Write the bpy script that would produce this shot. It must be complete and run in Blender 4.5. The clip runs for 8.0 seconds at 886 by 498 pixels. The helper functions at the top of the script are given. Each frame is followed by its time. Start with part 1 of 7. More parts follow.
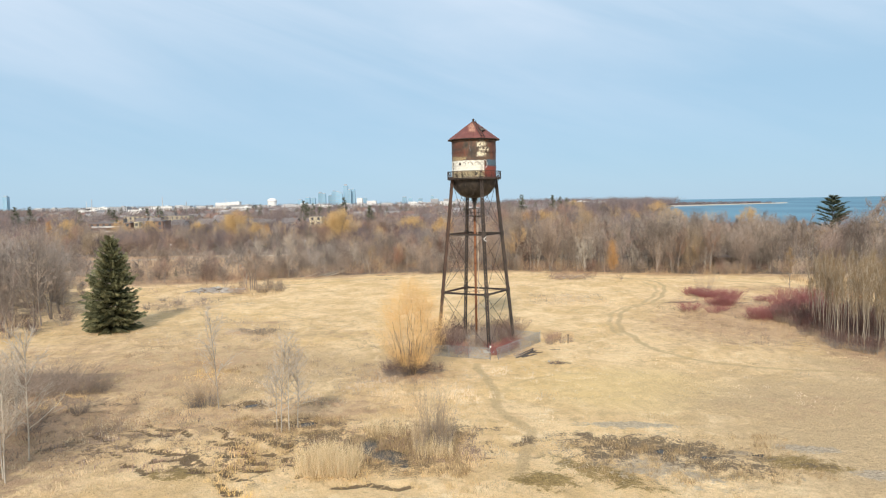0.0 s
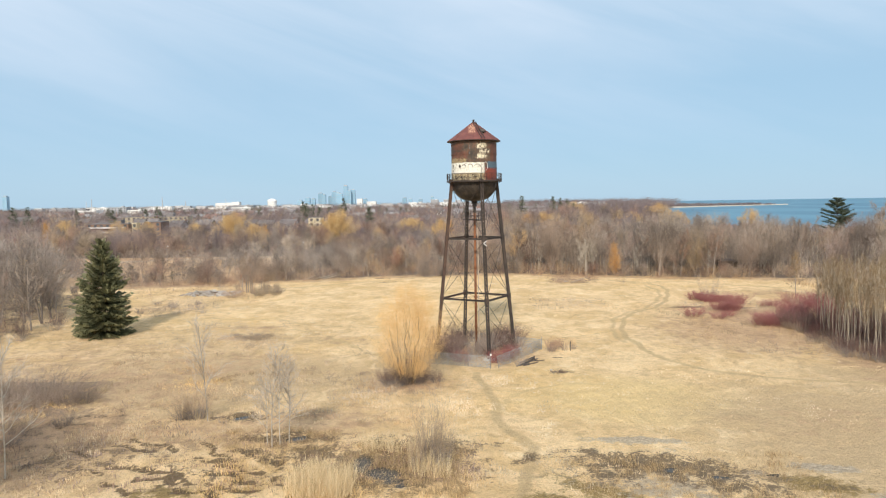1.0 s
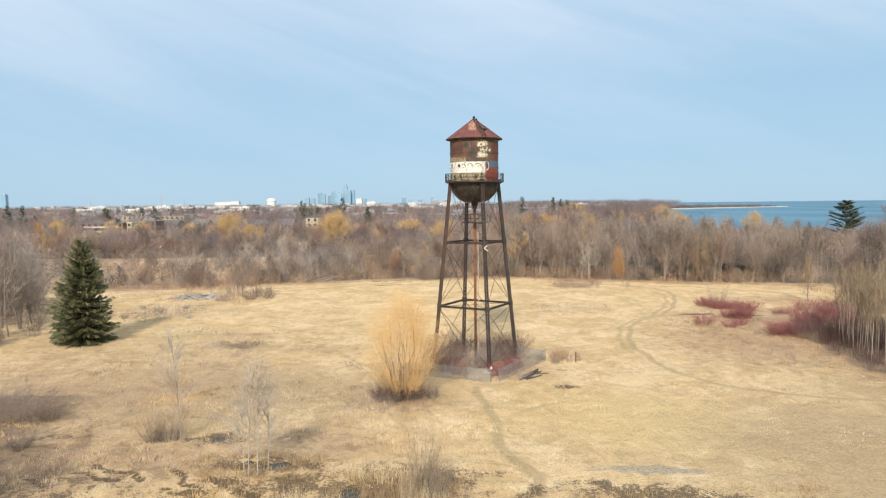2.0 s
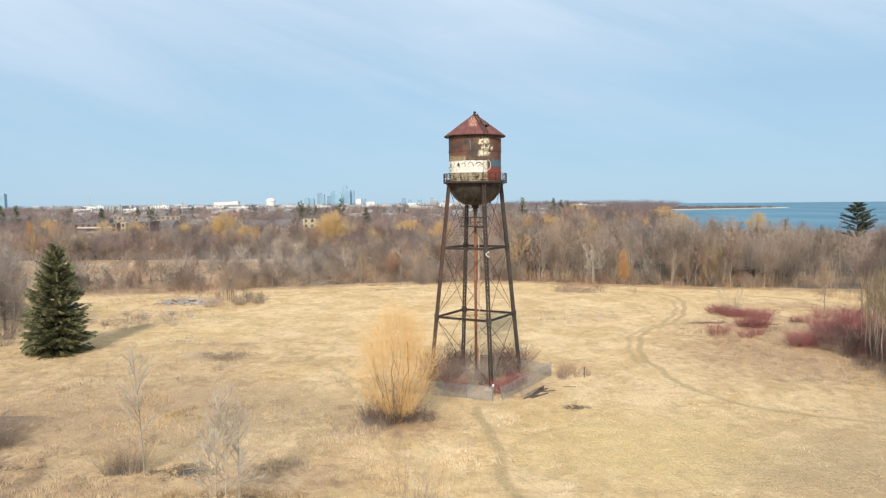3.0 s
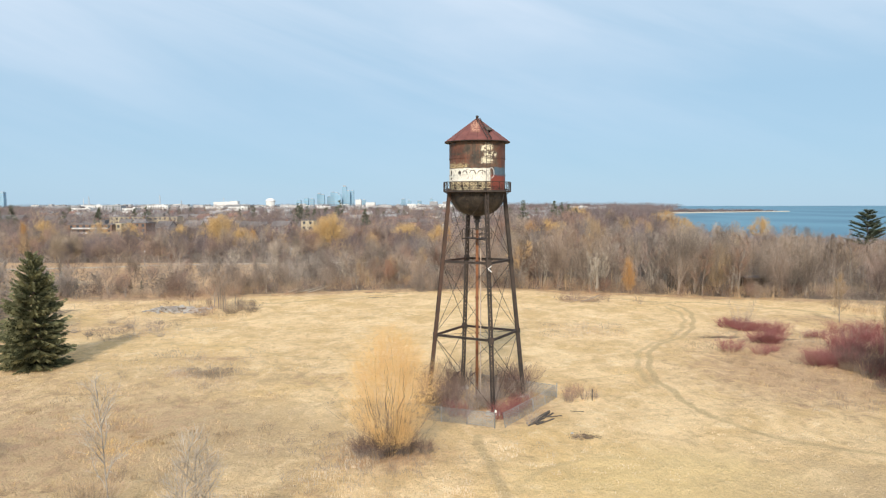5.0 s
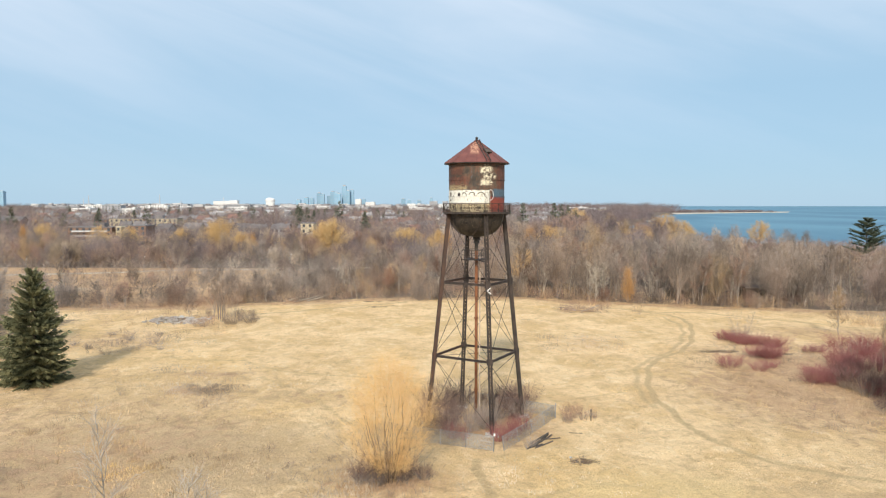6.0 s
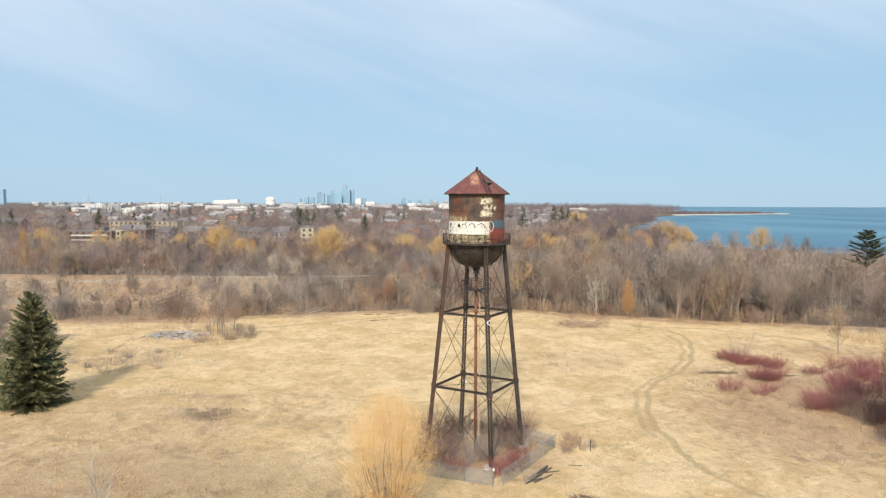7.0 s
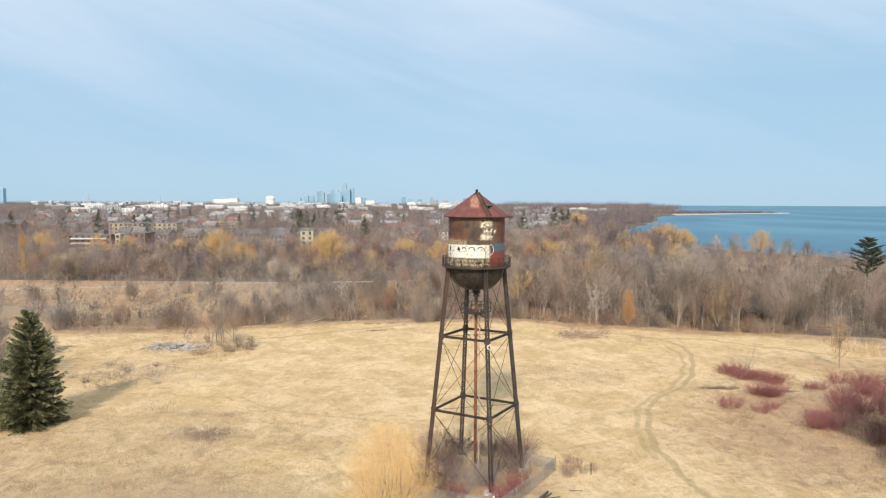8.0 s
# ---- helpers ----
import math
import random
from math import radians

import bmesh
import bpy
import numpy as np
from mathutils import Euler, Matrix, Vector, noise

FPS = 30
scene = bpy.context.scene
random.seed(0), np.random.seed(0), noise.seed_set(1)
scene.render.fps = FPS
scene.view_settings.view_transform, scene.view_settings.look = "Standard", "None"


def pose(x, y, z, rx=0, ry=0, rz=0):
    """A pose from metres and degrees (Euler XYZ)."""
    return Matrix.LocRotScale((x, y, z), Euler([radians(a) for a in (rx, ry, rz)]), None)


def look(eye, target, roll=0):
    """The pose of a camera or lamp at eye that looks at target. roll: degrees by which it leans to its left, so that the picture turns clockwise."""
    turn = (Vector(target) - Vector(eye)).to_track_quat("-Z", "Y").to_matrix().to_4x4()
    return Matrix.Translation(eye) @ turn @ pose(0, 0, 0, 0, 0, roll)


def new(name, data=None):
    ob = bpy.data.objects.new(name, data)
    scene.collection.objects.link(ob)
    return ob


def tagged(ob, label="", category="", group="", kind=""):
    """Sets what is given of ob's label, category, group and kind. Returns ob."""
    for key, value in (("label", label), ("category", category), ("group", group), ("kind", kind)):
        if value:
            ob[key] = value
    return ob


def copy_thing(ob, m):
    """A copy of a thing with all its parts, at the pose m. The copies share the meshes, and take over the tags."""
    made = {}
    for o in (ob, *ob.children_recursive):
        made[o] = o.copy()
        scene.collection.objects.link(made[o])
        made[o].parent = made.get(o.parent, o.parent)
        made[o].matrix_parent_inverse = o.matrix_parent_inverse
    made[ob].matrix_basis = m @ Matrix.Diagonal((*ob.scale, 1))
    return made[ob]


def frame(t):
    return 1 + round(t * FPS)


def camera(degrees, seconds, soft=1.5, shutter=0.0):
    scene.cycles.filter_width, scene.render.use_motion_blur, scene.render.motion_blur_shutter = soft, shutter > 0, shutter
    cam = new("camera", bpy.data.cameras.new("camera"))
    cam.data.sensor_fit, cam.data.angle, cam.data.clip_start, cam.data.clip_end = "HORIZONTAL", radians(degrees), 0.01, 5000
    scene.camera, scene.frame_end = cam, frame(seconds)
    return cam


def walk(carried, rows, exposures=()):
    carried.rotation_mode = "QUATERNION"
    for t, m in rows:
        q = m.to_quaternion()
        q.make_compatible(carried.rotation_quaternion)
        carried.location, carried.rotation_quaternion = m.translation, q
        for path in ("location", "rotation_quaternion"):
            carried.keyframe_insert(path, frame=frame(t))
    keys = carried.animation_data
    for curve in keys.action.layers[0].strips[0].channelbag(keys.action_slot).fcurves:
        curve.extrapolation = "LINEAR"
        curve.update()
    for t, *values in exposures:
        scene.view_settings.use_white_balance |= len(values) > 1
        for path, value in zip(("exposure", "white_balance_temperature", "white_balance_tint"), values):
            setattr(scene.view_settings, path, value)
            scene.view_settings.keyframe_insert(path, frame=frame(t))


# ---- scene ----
cam = camera(63.9, 8.0, soft=1.2)
PATH = [
    (0, (-0.7, -89.946, 18.757), (-0.775, -87.952, 18.621), -1.0),
    (0.5, (-0.644, -89.008, 18.892), (-0.72, -87.014, 18.758), -1.0),
    (1, (-0.669, -87.45, 19.05), (-0.744, -85.456, 18.916), -0.9),
    (1.5, (-0.638, -85.128, 19.148), (-0.712, -83.134, 19.016), -0.8),
    (1.7, (-0.653, -83.992, 19.161), (-0.727, -81.998, 19.028), -0.7),
    (3, (-0.734, -75.985, 19.375), (-0.806, -73.991, 19.243), -0.5),
    (3.5, (-0.805, -73.126, 19.494), (-0.876, -71.132, 19.366), -0.3),
    (4, (-0.907, -71.43, 19.636), (-0.976, -69.435, 19.507), -0.3),
    (4.5, (-0.917, -71.077, 19.737), (-0.987, -69.082, 19.608), -0.2),
    (6, (-0.856, -71.066, 22.428), (-0.926, -69.071, 22.297), 0.0),
    (6.5, (-0.861, -70.915, 23.791), (-0.931, -68.92, 23.658), 0.1),
    (7, (-0.851, -70.697, 25.486), (-0.921, -68.703, 25.353), 0.2),
    (7.5, (-0.842, -70.423, 27.049), (-0.912, -68.429, 26.915), 0.2),
    (8, (-0.848, -70.04, 27.836), (-0.918, -68.046, 27.699), 0.2),
]
walk(cam, [(t, look(eye, target, roll)) for t, eye, target, roll in PATH])

# ---- light ----
SUN_EL = 32.5
world = bpy.data.worlds.new("sky")
scene.world = world
world.use_nodes = True
wt = world.node_tree
sky = wt.nodes.new("ShaderNodeTexSky")
sky.sky_type, sky.sun_disc = 'NISHITA', False
sky.sun_elevation, sky.sun_rotation = radians(SUN_EL), radians(187)
sky.altitude, sky.air_density, sky.dust_density, sky.ozone_density = 0, 1.0, 0.2, 4.0
cloud_noise = wt.nodes.new("ShaderNodeTexNoise")
cloud_noise.inputs["Scale"].default_value = 1.9
cloud_noise.inputs["Detail"].default_value = 5
cloud_noise.inputs["Roughness"].default_value = 0.55
cloud_noise.inputs["Distortion"].default_value = 0.4
cloud_co = wt.nodes.new("ShaderNodeTexCoord")
cloud_tilt = wt.nodes.new("ShaderNodeMapping")
cloud_tilt.inputs["Rotation"].default_value = (0, radians(-17), 0)
cloud_map = wt.nodes.new("ShaderNodeMapping")
cloud_map.inputs["Scale"].default_value = (0.75, 0.8, 4.4)
cloud_map.inputs["Location"].default_value = (0.35, 0.2, 0.30)
cloud_ramp = wt.nodes.new("ShaderNodeMapRange")
cloud_ramp.inputs[1].default_value, cloud_ramp.inputs[2].default_value = 0.40, 0.72
cloud_ramp.inputs[3].default_value, cloud_ramp.inputs[4].default_value = 0.0, 0.52
cloud_mix = wt.nodes.new("ShaderNodeMix")
cloud_mix.data_type = 'RGBA'
cloud_mix.inputs[7].default_value = (6.6, 7.6, 8.9, 1)
wt.links.new(cloud_co.outputs["Generated"], cloud_tilt.inputs[0])
wt.links.new(cloud_tilt.outputs[0], cloud_map.inputs[0])
wt.links.new(cloud_map.outputs[0], cloud_noise.inputs[0])
wt.links.new(cloud_noise.outputs[0], cloud_ramp.inputs[0])
cloud_xyz = wt.nodes.new("ShaderNodeSeparateXYZ")
cloud_low = wt.nodes.new("ShaderNodeMapRange")
cloud_low.inputs[1].default_value, cloud_low.inputs[2].default_value = 0.0, 0.26
cloud_low.inputs[3].default_value, cloud_low.inputs[4].default_value = 0.15, 1.15
cloud_amount = wt.nodes.new("ShaderNodeMath")
cloud_amount.operation = 'MULTIPLY'
wt.links.new(cloud_co.outputs["Generated"], cloud_xyz.inputs[0])
wt.links.new(cloud_xyz.outputs[2], cloud_low.inputs[0])
wt.links.new(cloud_ramp.outputs[0], cloud_amount.inputs[0])
wt.links.new(cloud_low.outputs[0], cloud_amount.inputs[1])
high_veil = wt.nodes.new("ShaderNodeMapRange")
high_veil.inputs[1].default_value, high_veil.inputs[2].default_value = 0.15, 0.34
high_veil.inputs[3].default_value, high_veil.inputs[4].default_value = 0.0, 0.55
cloud_sum = wt.nodes.new("ShaderNodeMath")
cloud_sum.operation, cloud_sum.use_clamp = 'ADD', True
wt.links.new(cloud_xyz.outputs[2], high_veil.inputs[0])
wt.links.new(cloud_amount.outputs[0], cloud_sum.inputs[0])
wt.links.new(high_veil.outputs[0], cloud_sum.inputs[1])
wt.links.new(cloud_sum.outputs[0], cloud_mix.inputs[0])
veil_mix = wt.nodes.new("ShaderNodeMix")
veil_mix.data_type = 'RGBA'
veil_mix.inputs[0].default_value = 0.88
glow_dot = wt.nodes.new("ShaderNodeVectorMath")
glow_dot.operation = 'DOT_PRODUCT'
glow_dot.inputs[1].default_value = (-0.084, -0.835, 0.537)
glow_span = wt.nodes.new("ShaderNodeMapRange")
glow_span.inputs[1].default_value, glow_span.inputs[2].default_value = 0.05, 1.0
glow_span.inputs[3].default_value, glow_span.inputs[4].default_value = 0.0, 1.0
glow_mix = wt.nodes.new("ShaderNodeMix")
glow_mix.data_type = 'RGBA'
glow_mix.inputs[6].default_value = (3.75, 5.70, 7.45, 1)
glow_mix.inputs[7].default_value = (7.8, 8.2, 8.2, 1)
wt.links.new(cloud_co.outputs["Generated"], glow_dot.inputs[0])
wt.links.new(glow_dot.outputs[1], glow_span.inputs[0])
wt.links.new(glow_span.outputs[0], glow_mix.inputs[0])
wt.links.new(glow_mix.outputs[2], veil_mix.inputs[7])
wt.links.new(sky.outputs[0], veil_mix.inputs[6])
wt.links.new(veil_mix.outputs[2], cloud_mix.inputs[6])
wt.links.new(cloud_mix.outputs[2], wt.nodes["Background"].inputs[0])
wt.nodes["Background"].inputs[1].default_value = 0.11
sun = new("sun", bpy.data.lights.new("sun", "SUN"))
sun.data.energy, sun.data.angle, sun.data.color = 3.68, radians(4.0), (1.0, 0.92, 0.80)
SX, SY = 0.10 * math.cos(radians(SUN_EL)), 0.99 * math.cos(radians(SUN_EL))
sun.matrix_world = look((-SX * 100, -SY * 100, math.sin(radians(SUN_EL)) * 100), (0, 0, 0))

# ---- materials ----
def material(name, rough=0.9, metal=0.0):
    m = bpy.data.materials.new(name)
    m.use_nodes = True
    b = m.node_tree.nodes["Principled BSDF"]
    b.inputs["Roughness"].default_value, b.inputs["Metallic"].default_value = rough, metal
    return m, m.node_tree, b


def node(nt, kind, ins=(), operation="", data_type="", interpolation_type="", attribute_name=""):
    n = nt.nodes.new("ShaderNode" + kind)
    if operation:
        n.operation = operation
    if data_type:
        n.data_type = data_type
    if interpolation_type:
        n.interpolation_type = interpolation_type
    if attribute_name:
        n.attribute_name = attribute_name
    for k, v in dict(ins).items():
        if isinstance(v, bpy.types.NodeSocket):
            nt.links.new(v, n.inputs[k])
        else:
            n.inputs[k].default_value = v
    return n


def rgb(c):
    return (c[0], c[1], c[2], 1)


def noise_of(nt, co, scale, detail=4.0, rough=0.55, dist=0.0):
    return node(nt, "TexNoise", {"Vector": co, "Scale": scale, "Detail": detail, "Roughness": rough, "Distortion": dist}).outputs[0]


def span(nt, v, a, b, c=0.0, d=1.0, smooth=True):
    return node(nt, "MapRange", {0: v, 1: a, 2: b, 3: c, 4: d}, interpolation_type='SMOOTHSTEP' if smooth else 'LINEAR').outputs[0]


def mixed(nt, f, a, b):
    a, b = (rgb(a) if isinstance(a, tuple) else a), (rgb(b) if isinstance(b, tuple) else b)
    return node(nt, "Mix", {0: f, 6: a, 7: b}, data_type='RGBA').outputs[2]


def calc(nt, op, a, b=0.0):
    return node(nt, "Math", {0: a, 1: b}, operation=op).outputs[0]


def bumped(nt, bsdf, h, strength=0.4, distance=0.05):
    n = node(nt, "Bump", {"Strength": strength, "Distance": distance, "Height": h})
    nt.links.new(n.outputs[0], bsdf.inputs["Normal"])


def plain(name, a, b, scale=3.0, rough=0.85, metal=0.0, bump=0.3, vary=0.25):
    """A surface of two mottled tones with fine grain, and a tone of its own for each object."""
    m, nt, bsdf = material(name, rough, metal)
    co = node(nt, "TexCoord").outputs["Object"]
    big, fine = noise_of(nt, co, scale, 5, 0.6, 0.3), noise_of(nt, co, scale * 9, 3)
    f = calc(nt, 'ADD', span(nt, big, 0.3, 0.7, 0, 0.75), calc(nt, 'MULTIPLY', fine, 0.3))
    c = mixed(nt, f, a, b)
    r = node(nt, "ObjectInfo").outputs["Random"]
    v = node(nt, "HueSaturation", {"Value": span(nt, r, 0, 1, 1 - vary, 1 + vary, False), "Color": c}).outputs[0]
    nt.links.new(v, bsdf.inputs["Base Color"])
    if bump:
        bumped(nt, bsdf, fine, bump, 0.02)
    return m


def twigs(name, a, b, c, rough=0.85, patchy=True):
    """Thin wood or leaves: every twig takes a tone between a and b, every plant leans towards c."""
    m, nt, bsdf = material(name, rough)
    isl = node(nt, "NewGeometry").outputs["Random Per Island"]
    r = node(nt, "ObjectInfo").outputs["Random"]
    col = mixed(nt, isl, a, b)
    col = mixed(nt, span(nt, r, 0, 1, 0, 0.6, False), col, c)
    if not patchy:
        nt.links.new(col, bsdf.inputs["Base Color"])
        return m
    patch = noise_of(nt, node(nt, "NewGeometry").outputs["Position"], 0.13, 1, 0.5)
    wide = noise_of(nt, node(nt, "NewGeometry").outputs["Position"], 0.022, 2, 0.5)
    col = node(nt, "HueSaturation", {"Saturation": span(nt, wide, 0.35, 0.65, 1.25, 0.7), "Value": span(nt, patch, 0.36, 0.62, 0.62, 1.22), "Color": col}).outputs[0]
    nt.links.new(col, bsdf.inputs["Base Color"])
    return m


BARK = plain("bark", (0.19, 0.152, 0.122), (0.37, 0.31, 0.26), 2.5)
BARK_PALE = plain("pale_bark", (0.34, 0.29, 0.23), (0.52, 0.46, 0.38), 2.5)
BARK_TAN = plain("tan_bark", (0.32, 0.265, 0.195), (0.50, 0.425, 0.33), 2.5)
BARK_DARK = plain("dark_bark", (0.07, 0.05, 0.04), (0.15, 0.11, 0.085), 3)
TWIG_GREY = twigs("grey_twigs", (0.150, 0.118, 0.094), (0.47, 0.385, 0.315), (0.31, 0.235, 0.19))
TWIG_BROWN = twigs("brown_twigs", (0.150, 0.100, 0.080), (0.44, 0.32, 0.25), (0.34, 0.20, 0.15))
TWIG_GOLD = twigs("golden_twigs", (0.48, 0.31, 0.12), (0.74, 0.52, 0.25), (0.60, 0.38, 0.16), patchy=False)
# Twigs farther off: distance haze is put into this violet-grey colour.
TWIG_HAZED = twigs("haze_greyed_twigs", (0.125, 0.102, 0.102), (0.27, 0.222, 0.218), (0.215, 0.152, 0.146))
TWIG_ORANGE = twigs("orange_twigs", (0.44, 0.24, 0.09), (0.62, 0.37, 0.15), (0.50, 0.27, 0.11), patchy=False)
TWIG_STRAW = twigs("straw_gold_twigs", (0.64, 0.415, 0.165), (0.87, 0.63, 0.32), (0.76, 0.49, 0.21), patchy=False)
TWIG_DARK = twigs("dark_red_brown_twigs", (0.060, 0.040, 0.036), (0.27, 0.175, 0.14), (0.16, 0.085, 0.075), patchy=False)
TWIG_RED = twigs("red_twigs", (0.20, 0.056, 0.057), (0.42, 0.158, 0.147), (0.32, 0.155, 0.138), patchy=False)
TWIG_TAN = twigs("tan_twigs", (0.36, 0.265, 0.17), (0.56, 0.43, 0.29), (0.46, 0.33, 0.21))
TWIG_PALE = twigs("pale_twigs", (0.42, 0.36, 0.29), (0.60, 0.52, 0.43), (0.48, 0.38, 0.28), patchy=False)
TWIG_OLIVE = twigs("olive_tan_twigs", (0.19, 0.135, 0.075), (0.38, 0.285, 0.17), (0.29, 0.20, 0.12), patchy=False)
NEEDLES = twigs("spruce_needles", (0.060, 0.068, 0.034), (0.30, 0.29, 0.150), (0.16, 0.165, 0.08), 0.7, False)
NEEDLES_FAR = twigs("dark_needles", (0.045, 0.060, 0.034), (0.15, 0.165, 0.090), (0.085, 0.100, 0.060), 0.7, False)
STRAW = twigs("dry_grass", (0.48, 0.335, 0.17), (0.86, 0.66, 0.40), (0.68, 0.50, 0.27))
REED = twigs("dry_reeds", (0.52, 0.38, 0.20), (0.88, 0.72, 0.47), (0.70, 0.54, 0.32), patchy=False)
SEDGE = twigs("marsh_sedge", (0.17, 0.11, 0.055), (0.66, 0.50, 0.29), (0.38, 0.26, 0.13), patchy=False)
STEEL = plain("weathered_black_steel", (0.030, 0.027, 0.026), (0.088, 0.064, 0.052), 1.6, 0.75, 0.3)
STEEL_RED = plain("rust_red_steel", (0.066, 0.044, 0.036), (0.125, 0.072, 0.050), 1.2, 0.8, 0.2)
RUST_PIPE = plain("orange_rusted_pipe", (0.20, 0.070, 0.030), (0.36, 0.15, 0.065), 1.2, 0.85, 0.1)
PIPE_PALE = plain("pale_flaking_pipe", (0.50, 0.36, 0.26), (0.66, 0.56, 0.46), 1.5)
ZINC = plain("dull_galvanised_wire", (0.27, 0.27, 0.27), (0.42, 0.42, 0.41), 4, 0.6, 0.5, 0)
TIMBER = plain("weathered_dark_timber", (0.045, 0.038, 0.033), (0.13, 0.105, 0.085), 3)
STONE = plain("grey_rubble_stone", (0.30, 0.275, 0.245), (0.56, 0.52, 0.47), 2.5)
SAND = plain("pale_beach_sand", (0.55, 0.47, 0.36), (0.72, 0.64, 0.52), 0.08)
CONCRETE = plain("worn_concrete", (0.50, 0.46, 0.40), (0.66, 0.62, 0.56), 0.5)
WHITE = plain("white_painted_wall", (0.70, 0.69, 0.66), (0.84, 0.83, 0.80), 0.3, vary=0.08)
CREAM = plain("cream_wall", (0.52, 0.43, 0.28), (0.64, 0.55, 0.38), 0.3)
BRICK = plain("brown_brick_wall", (0.20, 0.115, 0.080), (0.32, 0.20, 0.14), 0.4)
# A greyer copy of the white wall, for halls and stacks near the horizon.
PALE_WALL = plain("grey_white_wall", (0.46, 0.46, 0.46), (0.62, 0.61, 0.60), 0.3, vary=0.2)
GREY_WALL = plain("grey_render_wall", (0.30, 0.30, 0.31), (0.45, 0.45, 0.45), 0.4)
SHINGLE = plain("grey_shingle_roof", (0.12, 0.11, 0.11), (0.24, 0.22, 0.21), 0.6)
SHINGLE_RED = plain("red_brown_roof", (0.22, 0.11, 0.085), (0.30, 0.16, 0.12), 0.6)
# Blue glass of the skyline, with distance haze mixed into its base colour.
GLASS_FAR = plain("hazed_blue_glass", (0.20, 0.36, 0.48), (0.30, 0.46, 0.58), 0.01, 0.25, 0.0, 0)
PANE = plain("dark_window_glass", (0.04, 0.05, 0.06), (0.10, 0.12, 0.14), 0.5, 0.1, 0.0, 0)


def tank_paint():
    """Rusted tank plates with remains of paint: a white band, cream flakes, red and blue-grey patches."""
    m, nt, bsdf = material("flaking_rusted_tank", 0.7, 0.1)
    co = node(nt, "TexCoord").outputs["Object"]
    xyz = node(nt, "SeparateXYZ", {0: co}).outputs
    ang = calc(nt, 'MULTIPLY', calc(nt, 'ARCTAN2', xyz[0], calc(nt, 'MULTIPLY', xyz[1], -1.0)), 57.29578)
    z = xyz[2]
    n1, n2, n3 = noise_of(nt, co, 1.1, 6, 0.65, 0.4), noise_of(nt, co, 4.0, 6, 0.7, 0.6), noise_of(nt, co, 14, 4, 0.6)
    streak = noise_of(nt, node(nt, "Mapping", {0: co, 3: (5, 5, 0.35)}).outputs[0], 1.0, 5, 0.6)
    wob = calc(nt, 'MULTIPLY', calc(nt, 'SUBTRACT', n2, 0.5), 1.6)

    def box(a0, a1, z0, z1, ragged, soft=0.12):
        s = 16.0 * ragged
        a = calc(nt, 'ADD', ang, calc(nt, 'MULTIPLY', wob, s))
        h = calc(nt, 'ADD', z, calc(nt, 'MULTIPLY', wob, ragged * 0.7))
        f = calc(nt, 'MULTIPLY', span(nt, a, a0 - 2, a0 + 2), span(nt, a, a1 + 2, a1 - 2))
        g = calc(nt, 'MULTIPLY', span(nt, h, z0 - soft, z0 + soft), span(nt, h, z1 + soft, z1 - soft))
        return calc(nt, 'MULTIPLY', f, g)

    c = mixed(nt, span(nt, n1, 0.35, 0.65), (0.052, 0.041, 0.031), (0.135, 0.098, 0.068))
    c = mixed(nt, calc(nt, 'MULTIPLY', span(nt, streak, 0.45, 0.7), 0.55), c, (0.060, 0.050, 0.044))
    runs = noise_of(nt, node(nt, "Mapping", {0: co, 3: (9, 9, 0.55)}).outputs[0], 1.0, 5, 0.7, 0.3)
    c = mixed(nt, calc(nt, 'MULTIPLY', span(nt, runs, 0.54, 0.66), 0.36), c, (0.21, 0.085, 0.040))
    c = mixed(nt, calc(nt, 'MULTIPLY', span(nt, runs, 0.46, 0.36), 0.65), c, (0.040, 0.034, 0.030))
    rust = calc(nt, 'MULTIPLY', span(nt, n2, 0.47, 0.56), span(nt, n1, 0.40, 0.52))
    c = mixed(nt, calc(nt, 'MULTIPLY', rust, 0.42), c, (0.21, 0.072, 0.032))
    c = mixed(nt, calc(nt, 'MULTIPLY', box(-72, -16, 24.1, 24.9, 1.6), 0.38), c, (0.20, 0.052, 0.030))
    c = mixed(nt, calc(nt, 'MULTIPLY', box(44, 84, 23.8, 25.9, 1.4), 0.40), c, (0.19, 0.050, 0.030))
    c = mixed(nt, calc(nt, 'MULTIPLY', box(-66, -30, 25.1, 25.9, 0.8), 0.4), c, (0.19, 0.056, 0.030))
    c = mixed(nt, calc(nt, 'MULTIPLY', box(-78, -22, 23.6, 24.1, 1.0), span(nt, n3, 0.48, 0.56)), c, (0.62, 0.50, 0.26))
    c = mixed(nt, calc(nt, 'MULTIPLY', box(22, 80, 21.5, 23.0, 0.5), 0.85), c, (0.27, 0.055, 0.035))
    c = mixed(nt, calc(nt, 'MULTIPLY', box(34, 82, 22.9, 23.7, 0.6), 0.75), c, (0.09, 0.165, 0.225))
    n5 = noise_of(nt, co, 1.5, 6, 0.68, 0.5)
    flakes = calc(nt, 'MAXIMUM', box(7, 31, 25.3, 25.9, 0.8), calc(nt, 'MAXIMUM', box(14, 40, 24.75, 25.15, 0.8), box(8, 32, 24.1, 24.65, 0.9)))
    flakes = calc(nt, 'MULTIPLY', flakes, span(nt, n5, 0.41, 0.48))
    c = mixed(nt, flakes, c, (0.76, 0.69, 0.52))
    band = box(-118, 27, 22.35, 23.6, 0.28, 0.05)
    band = calc(nt, 'MULTIPLY', band, span(nt, n2, 0.635, 0.565))
    white = mixed(nt, span(nt, n3, 0.35, 0.65), (0.76, 0.73, 0.62), (0.84, 0.82, 0.74))
    c = mixed(nt, band, c, white)
